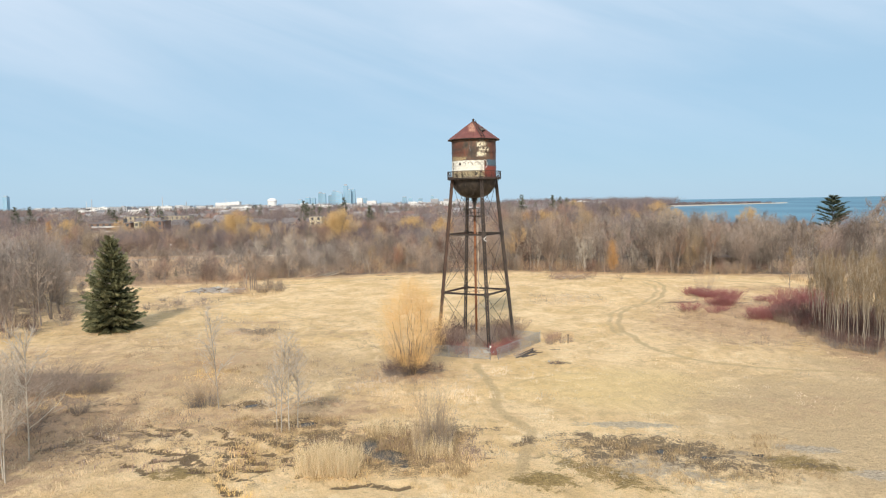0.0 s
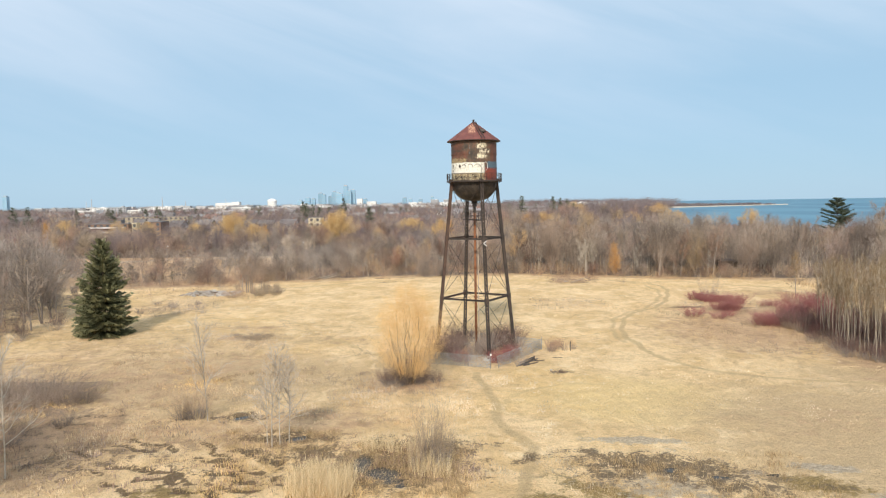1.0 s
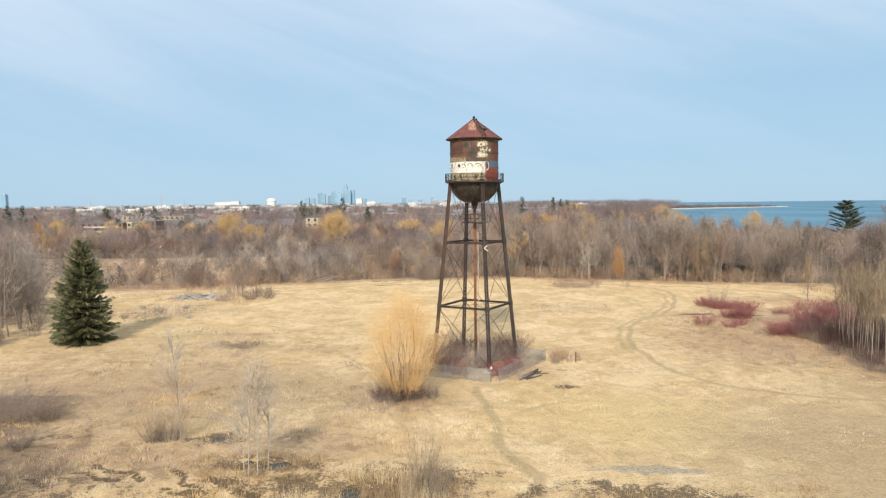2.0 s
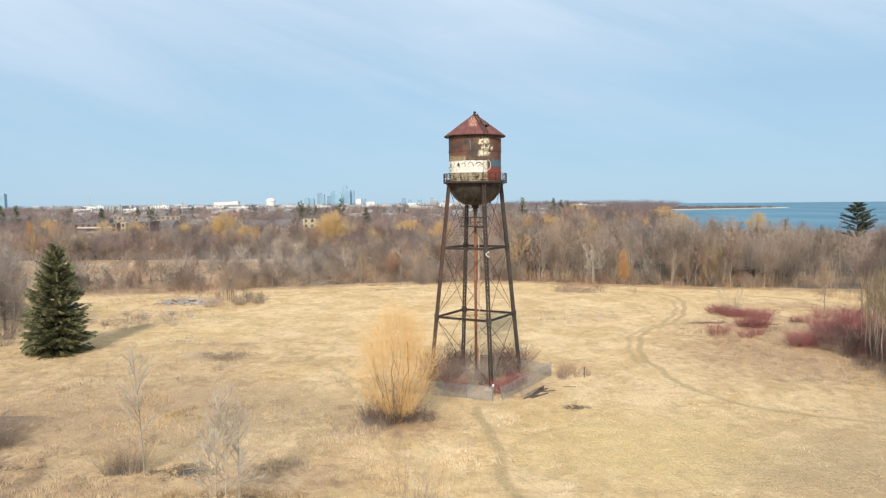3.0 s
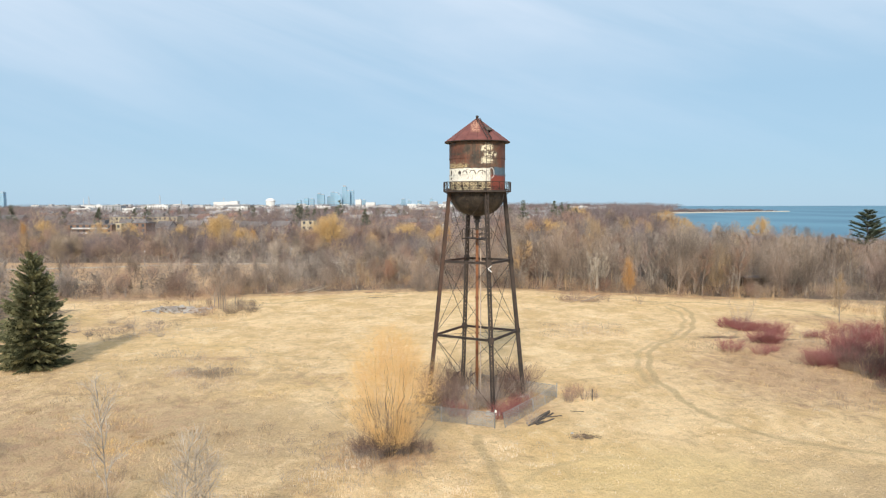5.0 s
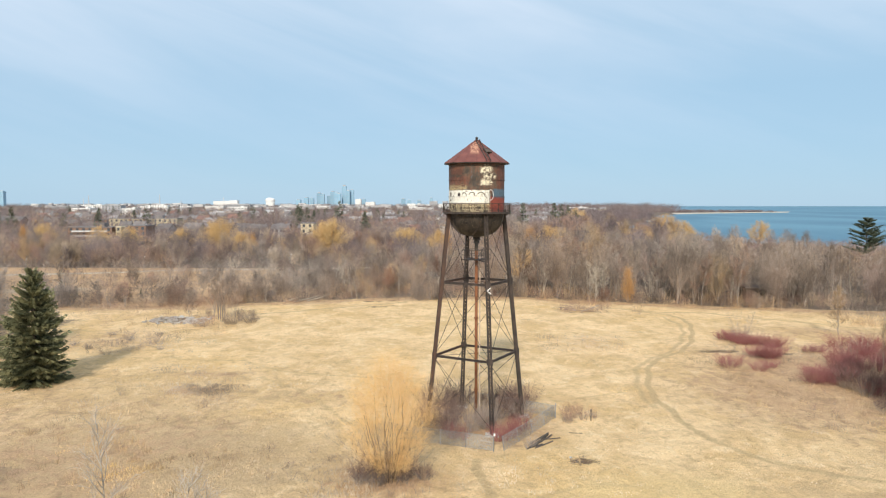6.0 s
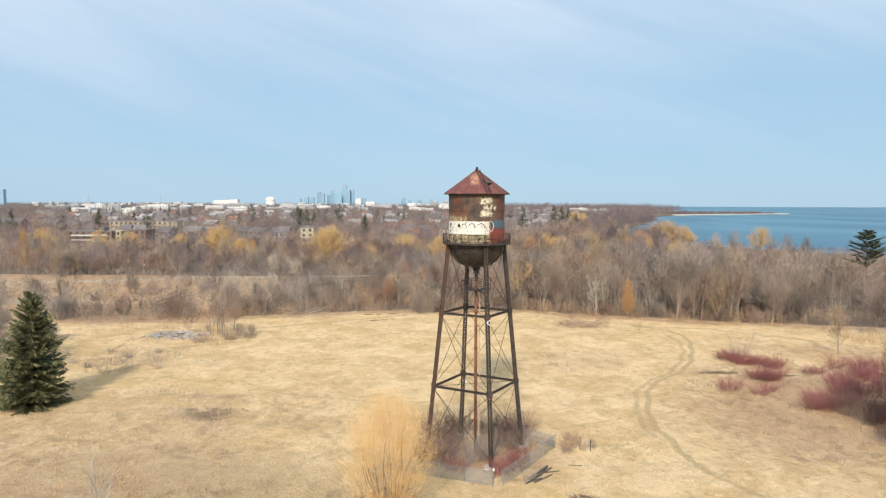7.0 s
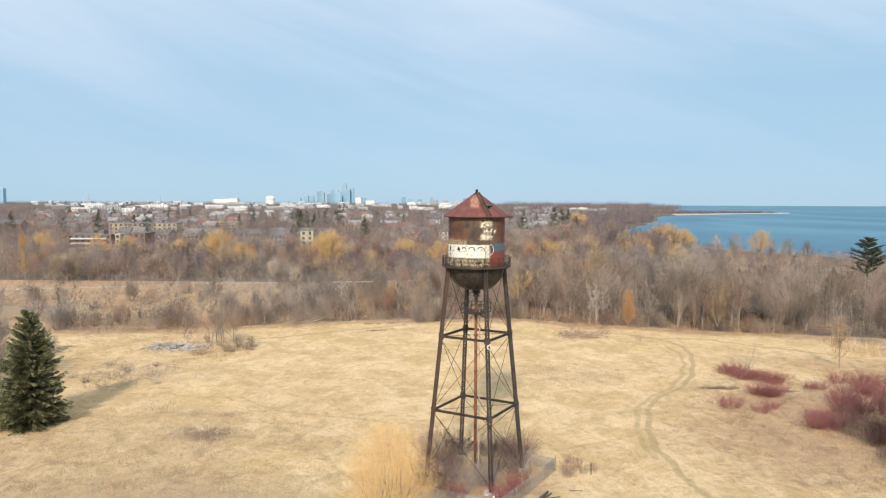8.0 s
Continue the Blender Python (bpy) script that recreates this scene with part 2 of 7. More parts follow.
    low = calc(nt, 'MULTIPLY', box(-118, 28, 21.5, 22.35, 0.5), span(nt, n3, 0.46, 0.54))
    c = mixed(nt, low, c, (0.66, 0.55, 0.33))
    lt = span(nt, n3, 0.3, 0.7, 0.82, 1.15)
    c = node(nt, "HueSaturation", {"Value": lt, "Color": c}).outputs[0]
    nt.links.new(c, bsdf.inputs["Base Color"])
    bumped(nt, bsdf, n3, 0.35, 0.03)
    return m


def roof_paint():
    m, nt, bsdf = material("faded_red_roof_paint", 0.75)
    co = node(nt, "TexCoord").outputs["Object"]
    n1, n2 = noise_of(nt, co, 1.3, 6, 0.6, 0.4), noise_of(nt, co, 7, 5, 0.65)
    r = node(nt, "ObjectInfo").outputs["Random"]
    c = mixed(nt, span(nt, n1, 0.3, 0.7), (0.140, 0.047, 0.040), (0.205, 0.070, 0.056))
    c = mixed(nt, calc(nt, 'MULTIPLY', span(nt, n2, 0.56, 0.66), 0.7), c, (0.085, 0.050, 0.042))
    xyz = node(nt, "SeparateXYZ", {0: co}).outputs
    near = calc(nt, 'MULTIPLY', span(nt, xyz[0], -0.75, -0.45), span(nt, xyz[0], 0.35, 0.05))
    near = calc(nt, 'MULTIPLY', near, span(nt, xyz[1], -0.25, -0.6))
    near = calc(nt, 'MULTIPLY', near, span(nt, xyz[2], 27.0, 27.3))
    c = mixed(nt, calc(nt, 'MULTIPLY', near, span(nt, n2, 0.47, 0.53)), c, (0.56, 0.31, 0.20))
    c = node(nt, "HueSaturation", {"Value": span(nt, r, 0, 1, 0.85, 1.15, False), "Color": c}).outputs[0]
    nt.links.new(c, bsdf.inputs["Base Color"])
    bumped(nt, bsdf, n2, 0.3, 0.02)
    return m


def bowl_steel():
    # Mottled steel darker than the barrel, with pale flecks.
    m, nt, bsdf = material("dark_bowl_steel", 0.6, 0.2)
    co = node(nt, "TexCoord").outputs["Object"]
    n1, n2 = noise_of(nt, co, 1.5, 6, 0.65, 0.5), noise_of(nt, co, 9, 5, 0.6)
    c = mixed(nt, span(nt, n1, 0.35, 0.7), (0.020, 0.018, 0.017), (0.064, 0.050, 0.039))
    c = mixed(nt, calc(nt, 'MULTIPLY', span(nt, n2, 0.63, 0.70), 0.6), c, (0.42, 0.33, 0.22))
    nt.links.new(c, bsdf.inputs["Base Color"])
    bumped(nt, bsdf, n2, 0.3, 0.02)
    return m


def field_ground():
    """Matted dry grass, with woodland litter, trodden trails, wet mud, moss and reddish undergrowth where the masks say so."""
    m, nt, bsdf = material("matted_dry_grass_ground", 0.95)
    bsdf.inputs["Specular IOR Level"].default_value = 0.12
    co = node(nt, "NewGeometry").outputs["Position"]
    flat = node(nt, "Mapping", {0: co, 3: (0.95, 0.85, 1.0)}).outputs[0]
    n0 = noise_of(nt, co, 0.035, 5, 0.6, 0.5)
    n1, n2, n3, n4 = noise_of(nt, flat, 0.16, 6, 0.62, 0.6), noise_of(nt, flat, 0.9, 6, 0.65, 0.4), noise_of(nt, co, 4.5, 4, 0.65), noise_of(nt, co, 17, 2, 0.6)

    def mask(name):
        return node(nt, "Attribute", attribute_name=name).outputs["Fac"]

    c = mixed(nt, span(nt, n1, 0.36, 0.64), (0.68, 0.465, 0.235), (0.86, 0.625, 0.355))
    c = mixed(nt, calc(nt, 'MULTIPLY', span(nt, n0, 0.50, 0.70), 0.55), c, (0.74, 0.50, 0.215))
    c = mixed(nt, calc(nt, 'MULTIPLY', span(nt, n2, 0.50, 0.68), 0.45), c, (0.43, 0.29, 0.15))
    c = mixed(nt, calc(nt, 'MULTIPLY', span(nt, n3, 0.55, 0.75), 0.5), c, (0.36, 0.255, 0.14))
    c = mixed(nt, calc(nt, 'MULTIPLY', span(nt, n4, 0.60, 0.78), 0.35), c, (0.92, 0.80, 0.55))
    n6 = noise_of(nt, node(nt, "Mapping", {0: co, 2: (0, 0, 0.5), 3: (1.0, 0.75, 1.0)}).outputs[0], 0.42, 7, 0.7, 0.8)
    c = mixed(nt, calc(nt, 'MULTIPLY', span(nt, n6, 0.51, 0.68), 0.36), c, (0.42, 0.285, 0.155))
    c = mixed(nt, calc(nt, 'MULTIPLY', span(nt, n6, 0.47, 0.34), 0.55), c, (0.88, 0.69, 0.43))
    n7 = noise_of(nt, node(nt, "Mapping", {0: co, 3: (1.0, 1.3, 1.0)}).outputs[0], 1.9, 5, 0.72, 0.6)
    c = mixed(nt, calc(nt, 'MULTIPLY', span(nt, n7, 0.55, 0.70), 0.55), c, (0.33, 0.225, 0.12))
    sward = calc(nt, 'MULTIPLY', span(nt, calc(nt, 'ADD', mask("sward"), calc(nt, 'SUBTRACT', n1, 0.5)), 0.2, 0.9), 0.7)
    c = mixed(nt, sward, c, mixed(nt, n2, (0.66, 0.465, 0.205), (0.80, 0.595, 0.30)))
    c = mixed(nt, calc(nt, 'MULTIPLY', span(nt, calc(nt, 'ADD', mask("damp"), calc(nt, 'SUBTRACT', n6, 0.5)), 0.05, 0.8), 0.85), c, mixed(nt, n3, (0.42, 0.295, 0.165), (0.62, 0.45, 0.265)))
    rag = calc(nt, 'MULTIPLY', calc(nt, 'SUBTRACT', n2, 0.5), 1.5)
    rag3 = calc(nt, 'MULTIPLY', calc(nt, 'SUBTRACT', n3, 0.5), 0.9)

    def edged(name, lo=0.35, hi=0.65, k=1.0, k3=1.0):
        v = calc(nt, 'ADD', calc(nt, 'ADD', mask(name), calc(nt, 'MULTIPLY', rag, k)), calc(nt, 'MULTIPLY', rag3, k3))
        return calc(nt, 'MULTIPLY', span(nt, v, lo, hi), span(nt, mask(name), 0.02, 0.15))

    litter = mixed(nt, n2, (0.135, 0.108, 0.086), (0.25, 0.195, 0.150))
    c = mixed(nt, edged("wood", 0.3, 0.7, 0.7), c, litter)
    c = mixed(nt, calc(nt, 'MULTIPLY', mask("russet"), 0.36), c, (0.48, 0.325, 0.19))
    c = mixed(nt, calc(nt, 'MULTIPLY', edged("russet", 0.25, 0.85, 1.3, 1.5), 0.78), c, mixed(nt, n3, (0.38, 0.23, 0.13), (0.64, 0.43, 0.27)))
    c = mixed(nt, calc(nt, 'MULTIPLY', calc(nt, 'MULTIPLY', span(nt, n6, 0.50, 0.64), span(nt, mask("russet"), 0.1, 0.7)), 0.45), c, (0.29, 0.19, 0.11))
    c = mixed(nt, calc(nt, 'MULTIPLY', edged("trail", 0.20, 0.82, 0.6, 0.9), 0.74), c, mixed(nt, n3, (0.40, 0.28, 0.145), (0.58, 0.42, 0.235)))
    c = mixed(nt, calc(nt, 'MULTIPLY', edged("moss", 0.40, 0.75, 1.8, 2.4), 0.85), c, mixed(nt, n3, (0.13, 0.088, 0.032), (0.34, 0.235, 0.085)))
    c = mixed(nt, calc(nt, 'MULTIPLY', edged("silt", 0.35, 0.65, 1.2, 1.6), 0.8), c, mixed(nt, n3, (0.30, 0.24, 0.17), (0.56, 0.47, 0.36)))
    mud = edged("mud", 0.38, 0.60, 1.5, 2.4)
    c = mixed(nt, calc(nt, 'MULTIPLY', mud, 0.9), c, mixed(nt, n3, (0.055, 0.036, 0.018), (0.25, 0.165, 0.085)))
    rut = edged("rut", 0.32, 0.62, 0.6, 1.2)
    c = mixed(nt, calc(nt, 'MULTIPLY', rut, 0.9), c, (0.14, 0.095, 0.055))
    wet = calc(nt, 'MAXIMUM', mud, calc(nt, 'MAXIMUM', mask("moss"), calc(nt, 'MULTIPLY', mask("silt"), 0.6)))
    grit = calc(nt, 'MULTIPLY', calc(nt, 'SUBTRACT', calc(nt, 'ADD', calc(nt, 'MULTIPLY', n3, 0.7), calc(nt, 'MULTIPLY', n4, 0.5)), 0.6), 3.2)
    spread = calc(nt, 'ADD', 0.28, calc(nt, 'MULTIPLY', wet, 0.65))
    c = node(nt, "HueSaturation", {"Value": calc(nt, 'ADD', 1.0, calc(nt, 'MULTIPLY', grit, spread)), "Color": c}).outputs[0]
    nt.links.new(c, bsdf.inputs["Base Color"])
    shine = mud
    nt.links.new(span(nt, shine, 0, 1, 0.95, 0.6), bsdf.inputs["Roughness"])
    nt.links.new(span(nt, shine, 0, 1, 0.12, 0.2), bsdf.inputs["Specular IOR Level"])
    h = calc(nt, 'ADD', calc(nt, 'MULTIPLY', n4, 0.16), calc(nt, 'ADD', calc(nt, 'MULTIPLY', n3, 0.6), calc(nt, 'MULTIPLY', n2, 1.2)))
    bumped(nt, bsdf, h, 1.0, 0.30)
    return m


def lake_water():
    m, nt, bsdf = material("blue_green_lake_water", 0.45)
    co = node(nt, "NewGeometry").outputs["Position"]
    n0, n1 = noise_of(nt, node(nt, "Mapping", {0: co, 3: (1.0, 0.35, 1)}).outputs[0], 0.006, 5, 0.55, 0.4), noise_of(nt, co, 0.30, 4, 0.6)
    c = mixed(nt, span(nt, n0, 0.35, 0.65), (0.066, 0.176, 0.255), (0.110, 0.250, 0.335))
    nt.links.new(c, bsdf.inputs["Base Color"])
    bsdf.inputs["Specular IOR Level"].default_value = 0.10
    bumped(nt, bsdf, n1, 0.5, 0.5)
    return m


def puddle_water():
    m, nt, bsdf = material("still_dark_puddle_water", 0.22)
    bsdf.inputs["Specular IOR Level"].default_value = 0.2
    co = node(nt, "NewGeometry").outputs["Position"]
    n1 = noise_of(nt, co, 2.2, 4, 0.6)
    nt.links.new(mixed(nt, n1, (0.035, 0.030, 0.024), (0.095, 0.080, 0.058)), bsdf.inputs["Base Color"])
    bumped(nt, bsdf, n1, 0.15, 0.05)
    return m


TANK, ROOF, BOWL, FIELD, LAKE, PUDDLE = tank_paint(), roof_paint(), bowl_steel(), field_ground(), lake_water(), puddle_water()

# ---- mesh helpers ----
def mesh_of(name, verts, faces, mat, smooth=False):
    me = bpy.data.meshes.new(name)
    me.from_pydata(verts, [], faces)
    me.materials.append(mat)
    if smooth:
        me.polygons.foreach_set("use_smooth", [True] * len(me.polygons))
    me.update()
    return me


def tri_mesh(name, tris, mat):
    """A mesh of loose triangles, from an array of n x 3 x 3."""
    tris = np.asarray(tris, dtype=np.float32).reshape(-1, 3)
    n = len(tris) // 3
    me = bpy.data.meshes.new(name)
    me.vertices.add(len(tris))
    me.vertices.foreach_set("co", tris.ravel())
    me.loops.add(len(tris))
    me.loops.foreach_set("vertex_index", np.arange(len(tris), dtype=np.int32))
    me.polygons.add(n)
    me.polygons.foreach_set("loop_start", np.arange(0, 3 * n, 3, dtype=np.int32))
    me.update(calc_edges=True)
    me.materials.append(mat)
    return me


def put(name, me, parent=None, label="", m=None):
    ob = new(name, me)
    if m is not None:
        ob.matrix_basis = m
    if parent is not None:
        ob.parent = parent
    return tagged(ob, label)


def part(name, bm, mat, parent, label="", smooth=False):
    """Links a bmesh as one mesh object under a thing or a part."""
    me = bpy.data.meshes.new(name)
    bm.to_mesh(me)
    bm.free()
    me.materials.append(mat)
    if smooth:
        me.polygons.foreach_set("use_smooth", [True] * len(me.polygons))
    return put(name, me, parent, label)


def thing(name, x, y, z, label, category, group="", rz=0.0, s=1.0):
    ob = new(name)
    ob.empty_display_size = 0.3
    ob.matrix_basis = pose(x, y, z, 0, 0, rz) @ Matrix.Scale(s, 4)
    return tagged(ob, label, category, group)


def add_box(bm, cx, cy, cz, sx, sy, sz, m=None, bevel=0.0):
    got = bmesh.ops.create_cube(bm, size=1, matrix=(m or Matrix()) @ Matrix.Translation((cx, cy, cz)) @ Matrix.Diagonal((sx, sy, sz, 1)))
    if bevel:
        edges = {e for v in got["verts"] for e in v.link_edges}
        bmesh.ops.bevel(bm, geom=list(edges), offset=bevel, segments=1, affect='EDGES')


def add_bar(bm, p, q, r, seg=6, r2=None):
    p, q = Vector(p), Vector(q)
    d = q - p
    m = Matrix.Translation((p + q) / 2) @ d.to_track_quat("Z", "Y").to_matrix().to_4x4()
    bmesh.ops.create_cone(bm, cap_ends=True, segments=seg, radius1=r, radius2=r if r2 is None else r2, depth=d.length, matrix=m)


def add_beam(bm, p, q, w, h, up=(0, 0, 1)):
    """A square-edged beam from p to q, w wide and h high."""
    p, q = Vector(p), Vector(q)
    d = (q - p)
    a = d.normalized()
    s = a.cross(Vector(up)).normalized()
    u = s.cross(a)
    m = Matrix((s, a, u)).transposed().to_4x4()
    m.translation = (p + q) / 2
    bmesh.ops.create_cube(bm, size=1, matrix=m @ Matrix.Diagonal((w, d.length, h, 1)))


def tube(V, F, pts, rads, n=5):
    """Adds a tapered tube along pts."""
    base = len(V)
    for i, p in enumerate(pts):
        d = (pts[min(i + 1, len(pts) - 1)] - pts[max(i - 1, 0)]).normalized()
        s = d.cross(Vector((0.31, 0.95, 0.12)))
        s = s.normalized() if s.length > 1e-4 else Vector((1, 0, 0))
        u = d.cross(s)
        for k in range(n):
            a = 2 * math.pi * k / n
            V.append(p + (s * math.cos(a) + u * math.sin(a)) * rads[i])
    for i in range(len(pts) - 1):
        for k in range(n):
            a, b = base + i * n + k, base + i * n + (k + 1) % n
            F.append((a, b, b + n, a + n))

# ---- ground ----
EDGE_X = [-900, -200, -110, -93, -87, -68, -50, -36, -12, 13, 21, 36, 56, 71, 83, 100, 130, 300, 900]
EDGE_Y = [40, 45, 55, 65, 75, 77, 81, 87, 93, 95, 89, 85, 80, 77, 74, 63, 40, -20, -100]
SHORE = [(9900, -2800), (1500, -420), (620, 40), (330, 200), (230, 262), (178, 317), (153, 363), (127, 395), (134, 470), (150, 620),
         (190, 769), (258, 945), (395, 1400), (517, 1636), (700, 2300), (1237, 4900), (2400, 9900), (9900, 9900)]


def edge_of_woods(x):
    return np.interp(x, EDGE_X, EDGE_Y)


def lake_side(x, y):
    """Signed distance to the shore: above zero in the lake."""
    x, y = np.atleast_1d(np.asarray(x, float)), np.atleast_1d(np.asarray(y, float))
    best, inside = np.full(x.shape, 1e9), np.zeros(x.shape, bool)
    pts = SHORE + [SHORE[0]]
    for (ax, ay), (bx, by) in zip(pts[:-1], pts[1:]):
        dx, dy = bx - ax, by - ay
        k = np.clip(((x - ax) * dx + (y - ay) * dy) / (dx * dx + dy * dy), 0, 1)
        best = np.minimum(best, np.hypot(x - ax - k * dx, y - ay - k * dy))
        if dy:
            cross = ((ay > y) != (by > y)) & (x < (bx - ax) * (y - ay) / dy + ax)
            inside ^= cross
    return np.where(inside, best, -best)


def near_line(x, y, pts):
    best = np.full(x.shape, 1e9)
    for (ax, ay), (bx, by) in zip(pts[:-1], pts[1:]):
        dx, dy = bx - ax, by - ay
        k = np.clip(((x - ax) * dx + (y - ay) * dy) / (dx * dx + dy * dy), 0, 1)
        best = np.minimum(best, np.hypot(x - ax - k * dx, y - ay - k * dy))
    return best


def blob(x, y, cx, cy, rx, ry, turn=0.0):
    c, s = math.cos(radians(turn)), math.sin(radians(turn))
    u, v = (x - cx) * c + (y - cy) * s, -(x - cx) * s + (y - cy) * c
    return np.clip(1.35 - np.hypot(u / rx, v / ry), 0, 1)


PUDDLES = [(-20.4, -28.3, 0.36, 0.5), (-14.2, -34.3, 0.8, 0.6), (-8.2, -40.0, 0.5, 1.3), (-5.8, -43.4, 0.8, 0.6), (-16.3, -33.6, 0.5, 0.4), (-6.6, -41.8, 0.9, 0.8),
           (12.6, -41.0, 0.4, 0.25), (15.2, -42.3, 0.5, 0.25), (18.6, -42.0, 0.4, 0.25)]


def base_height(x, y):
    return 0.3 + 0.02 * np.clip(-y, 0, 60)


def ground_height(x, y):
    """Height of the land without its fine unevenness."""
    x, y = np.atleast_1d(np.asarray(x, float)), np.atleast_1d(np.asarray(y, float))
    h = base_height(x, y)
    dip = np.zeros(x.shape)
    for px, py, rx, ry in PUDDLES:
        dip = np.maximum(dip, np.clip(1.6 - np.hypot((x - px) / rx, (y - py) / ry), 0, 0.6) / 0.6)
    h = h - 0.28 * dip
    side = lake_side(x, y)
    return np.where(side > -14, h + (-8 - h) * np.clip((side + 14) / 28, 0, 1), h)


def gz(x, y):
    return float(ground_height(x, y)[0])


TRAIL_A = [(0.0, -12.0), (0.8, -18.8), (1.4, -23.5), (1.2, -26.6), (1.7, -30.3), (2.5, -33.7), (3.5, -35.2), (4.2, -36.7), (3.6, -38.7), (2.8, -41.2), (2.2, -46)]
TRAIL_A2 = [(1.4, -27.5), (2.8, -22.4), (5.4, -18.5), (8.4, -17.0), (13, -17.5)]
TRAIL_B = [(29, 77.4), (35.0, 73.7), (39.0, 69.3), (40.0, 64.0), (38.8, 56.6), (36.8, 47.9), (34.7, 42.0), (30.9, 35.0), (27.8, 31.1), (25.3, 27.8), (23.3, 23.2), (21.8, 18.3), (20.7, 13.9), (20.5, 10.5), (20.5, 7.2), (21.0, 3.9), (20.9, 0.8), (20.9, -2.2), (21.5, -5.2)]
TRAIL_B2 = [(36.9, 66.4), (37.4, 58.8), (35.6, 48.6), (32.6, 40.8), (28.3, 33.3), (24.7, 28.7), (21.6, 23.1), (20.4, 18.3), (19.4, 14.5), (19.2, 9.5), (19.6, 5.0)]
TRAIL_C = [(19.7, 14.3), (17.2, 11.7), (13.5, 9.4), (9.5, 7.2), (5.8, 8.3)]
TRAIL_D = [(22, 80), (28.9, 77.7), (35.1, 74.3), (46.6, 71.4), (53.5, 66.2), (60.9, 61.5), (66.7, 57.1), (71.5, 53.8), (84, 46)]
TRAIL_E = [(-58, 60), (-46, 66), (-37.9, 69.8), (-32.1, 74.4), (-23.4, 79.4), (-14.3, 85.4)]
TRAIL_H = [(21.5, -5.2), (24.6, -11.5), (28.9, -14.6), (33.5, -16.1), (41.1, -17.7), (60, -20)]
TRAIL_F = [(13.0, 3.2), (17.3, -0.6), (23, -6)]
TRAIL_G = [(-70.8, 49.6), (-66.5, 48.1), (-59.0, 43.1), (-46.9, 32.8), (-41.9, 26.9), (-32.0, 26.0), (-24.8, 19.7), (-14.1, 17.3), (-6, 15)]
TRAIL_I = [(-27, 17), (-21.1, 11.0), (-17.5, 6.4), (-13.9, 0.7), (-11, -5)]
RUTS = [[(-27.2, -34.2), (-22.1, -37.1)],
        [(-28.1, -35.4), (-24.1, -37.3)],
        [(-30.2, -36.9), (-27.7, -38.0)],
        [(-22.9, -40.5), (-18.5, -43.1)],
        [(-21.2, -41.6), (-19.0, -44.9)],
        [(-22.7, -42.5), (-20.8, -42.5)],
        [(-19.0, -44.9), (-18.1, -44.5)],
        [(-18.8, -41.4), (-16.5, -42.1)],
        [(-17.4, -43.6), (-15.8, -44.2)],
        [(-16.5, -47.5), (-14.5, -49.0)],
        [(-21.1, -35.5), (-18.2, -38.6)],
        [(-18.1, -37.0), (-13.7, -40.2)],
        [(-17.4, -41.3), (-14.4, -43.3)],
        [(-17.3, -43.7), (-14.5, -44.8)],
        [(-9.2, -47.4), (-4.7, -47.8)],
        [(-16.9, -47.1), (-14.5, -48.7)],
        [(-18.1, -44.5), (-15.0, -46.3)],
        [(-25.5, -40.4), (-22.6, -41.2)], [(-27.5, -41.0), (-25.8, -41.6)], [(-20.4, -38.9), (-17.6, -39.4)], [(-24.6, -43.4), (-22.0, -45.0)], [(-13.6, -42.6), (-11.4, -45.4)], [(-18.4, -39.8), (-14.8, -41.4)],
        [(34.4, 34.2), (38, 34.0)], [(42, 33.5), (46.6, 33.8)], [(19, 76), (26, 72)], [(-24, 85), (-17, 88)]]


def line_up(lo, hi, step, grow, limit):
    """Coordinates at even steps between lo and hi, and at growing ones out to the limits."""
    mid = list(np.arange(lo, hi + step / 2, step))
    out, d, v = [], step, mid[-1]
    while v < limit[1]:
        d *= grow
        v += d
        out.append(min(v, limit[1]))
    low, d, v = [], step, mid[0]
    while v > limit[0]:
        d *= grow
        v -= d
        low.append(max(v, limit[0]))
    return np.array(low[::-1] + mid + out)


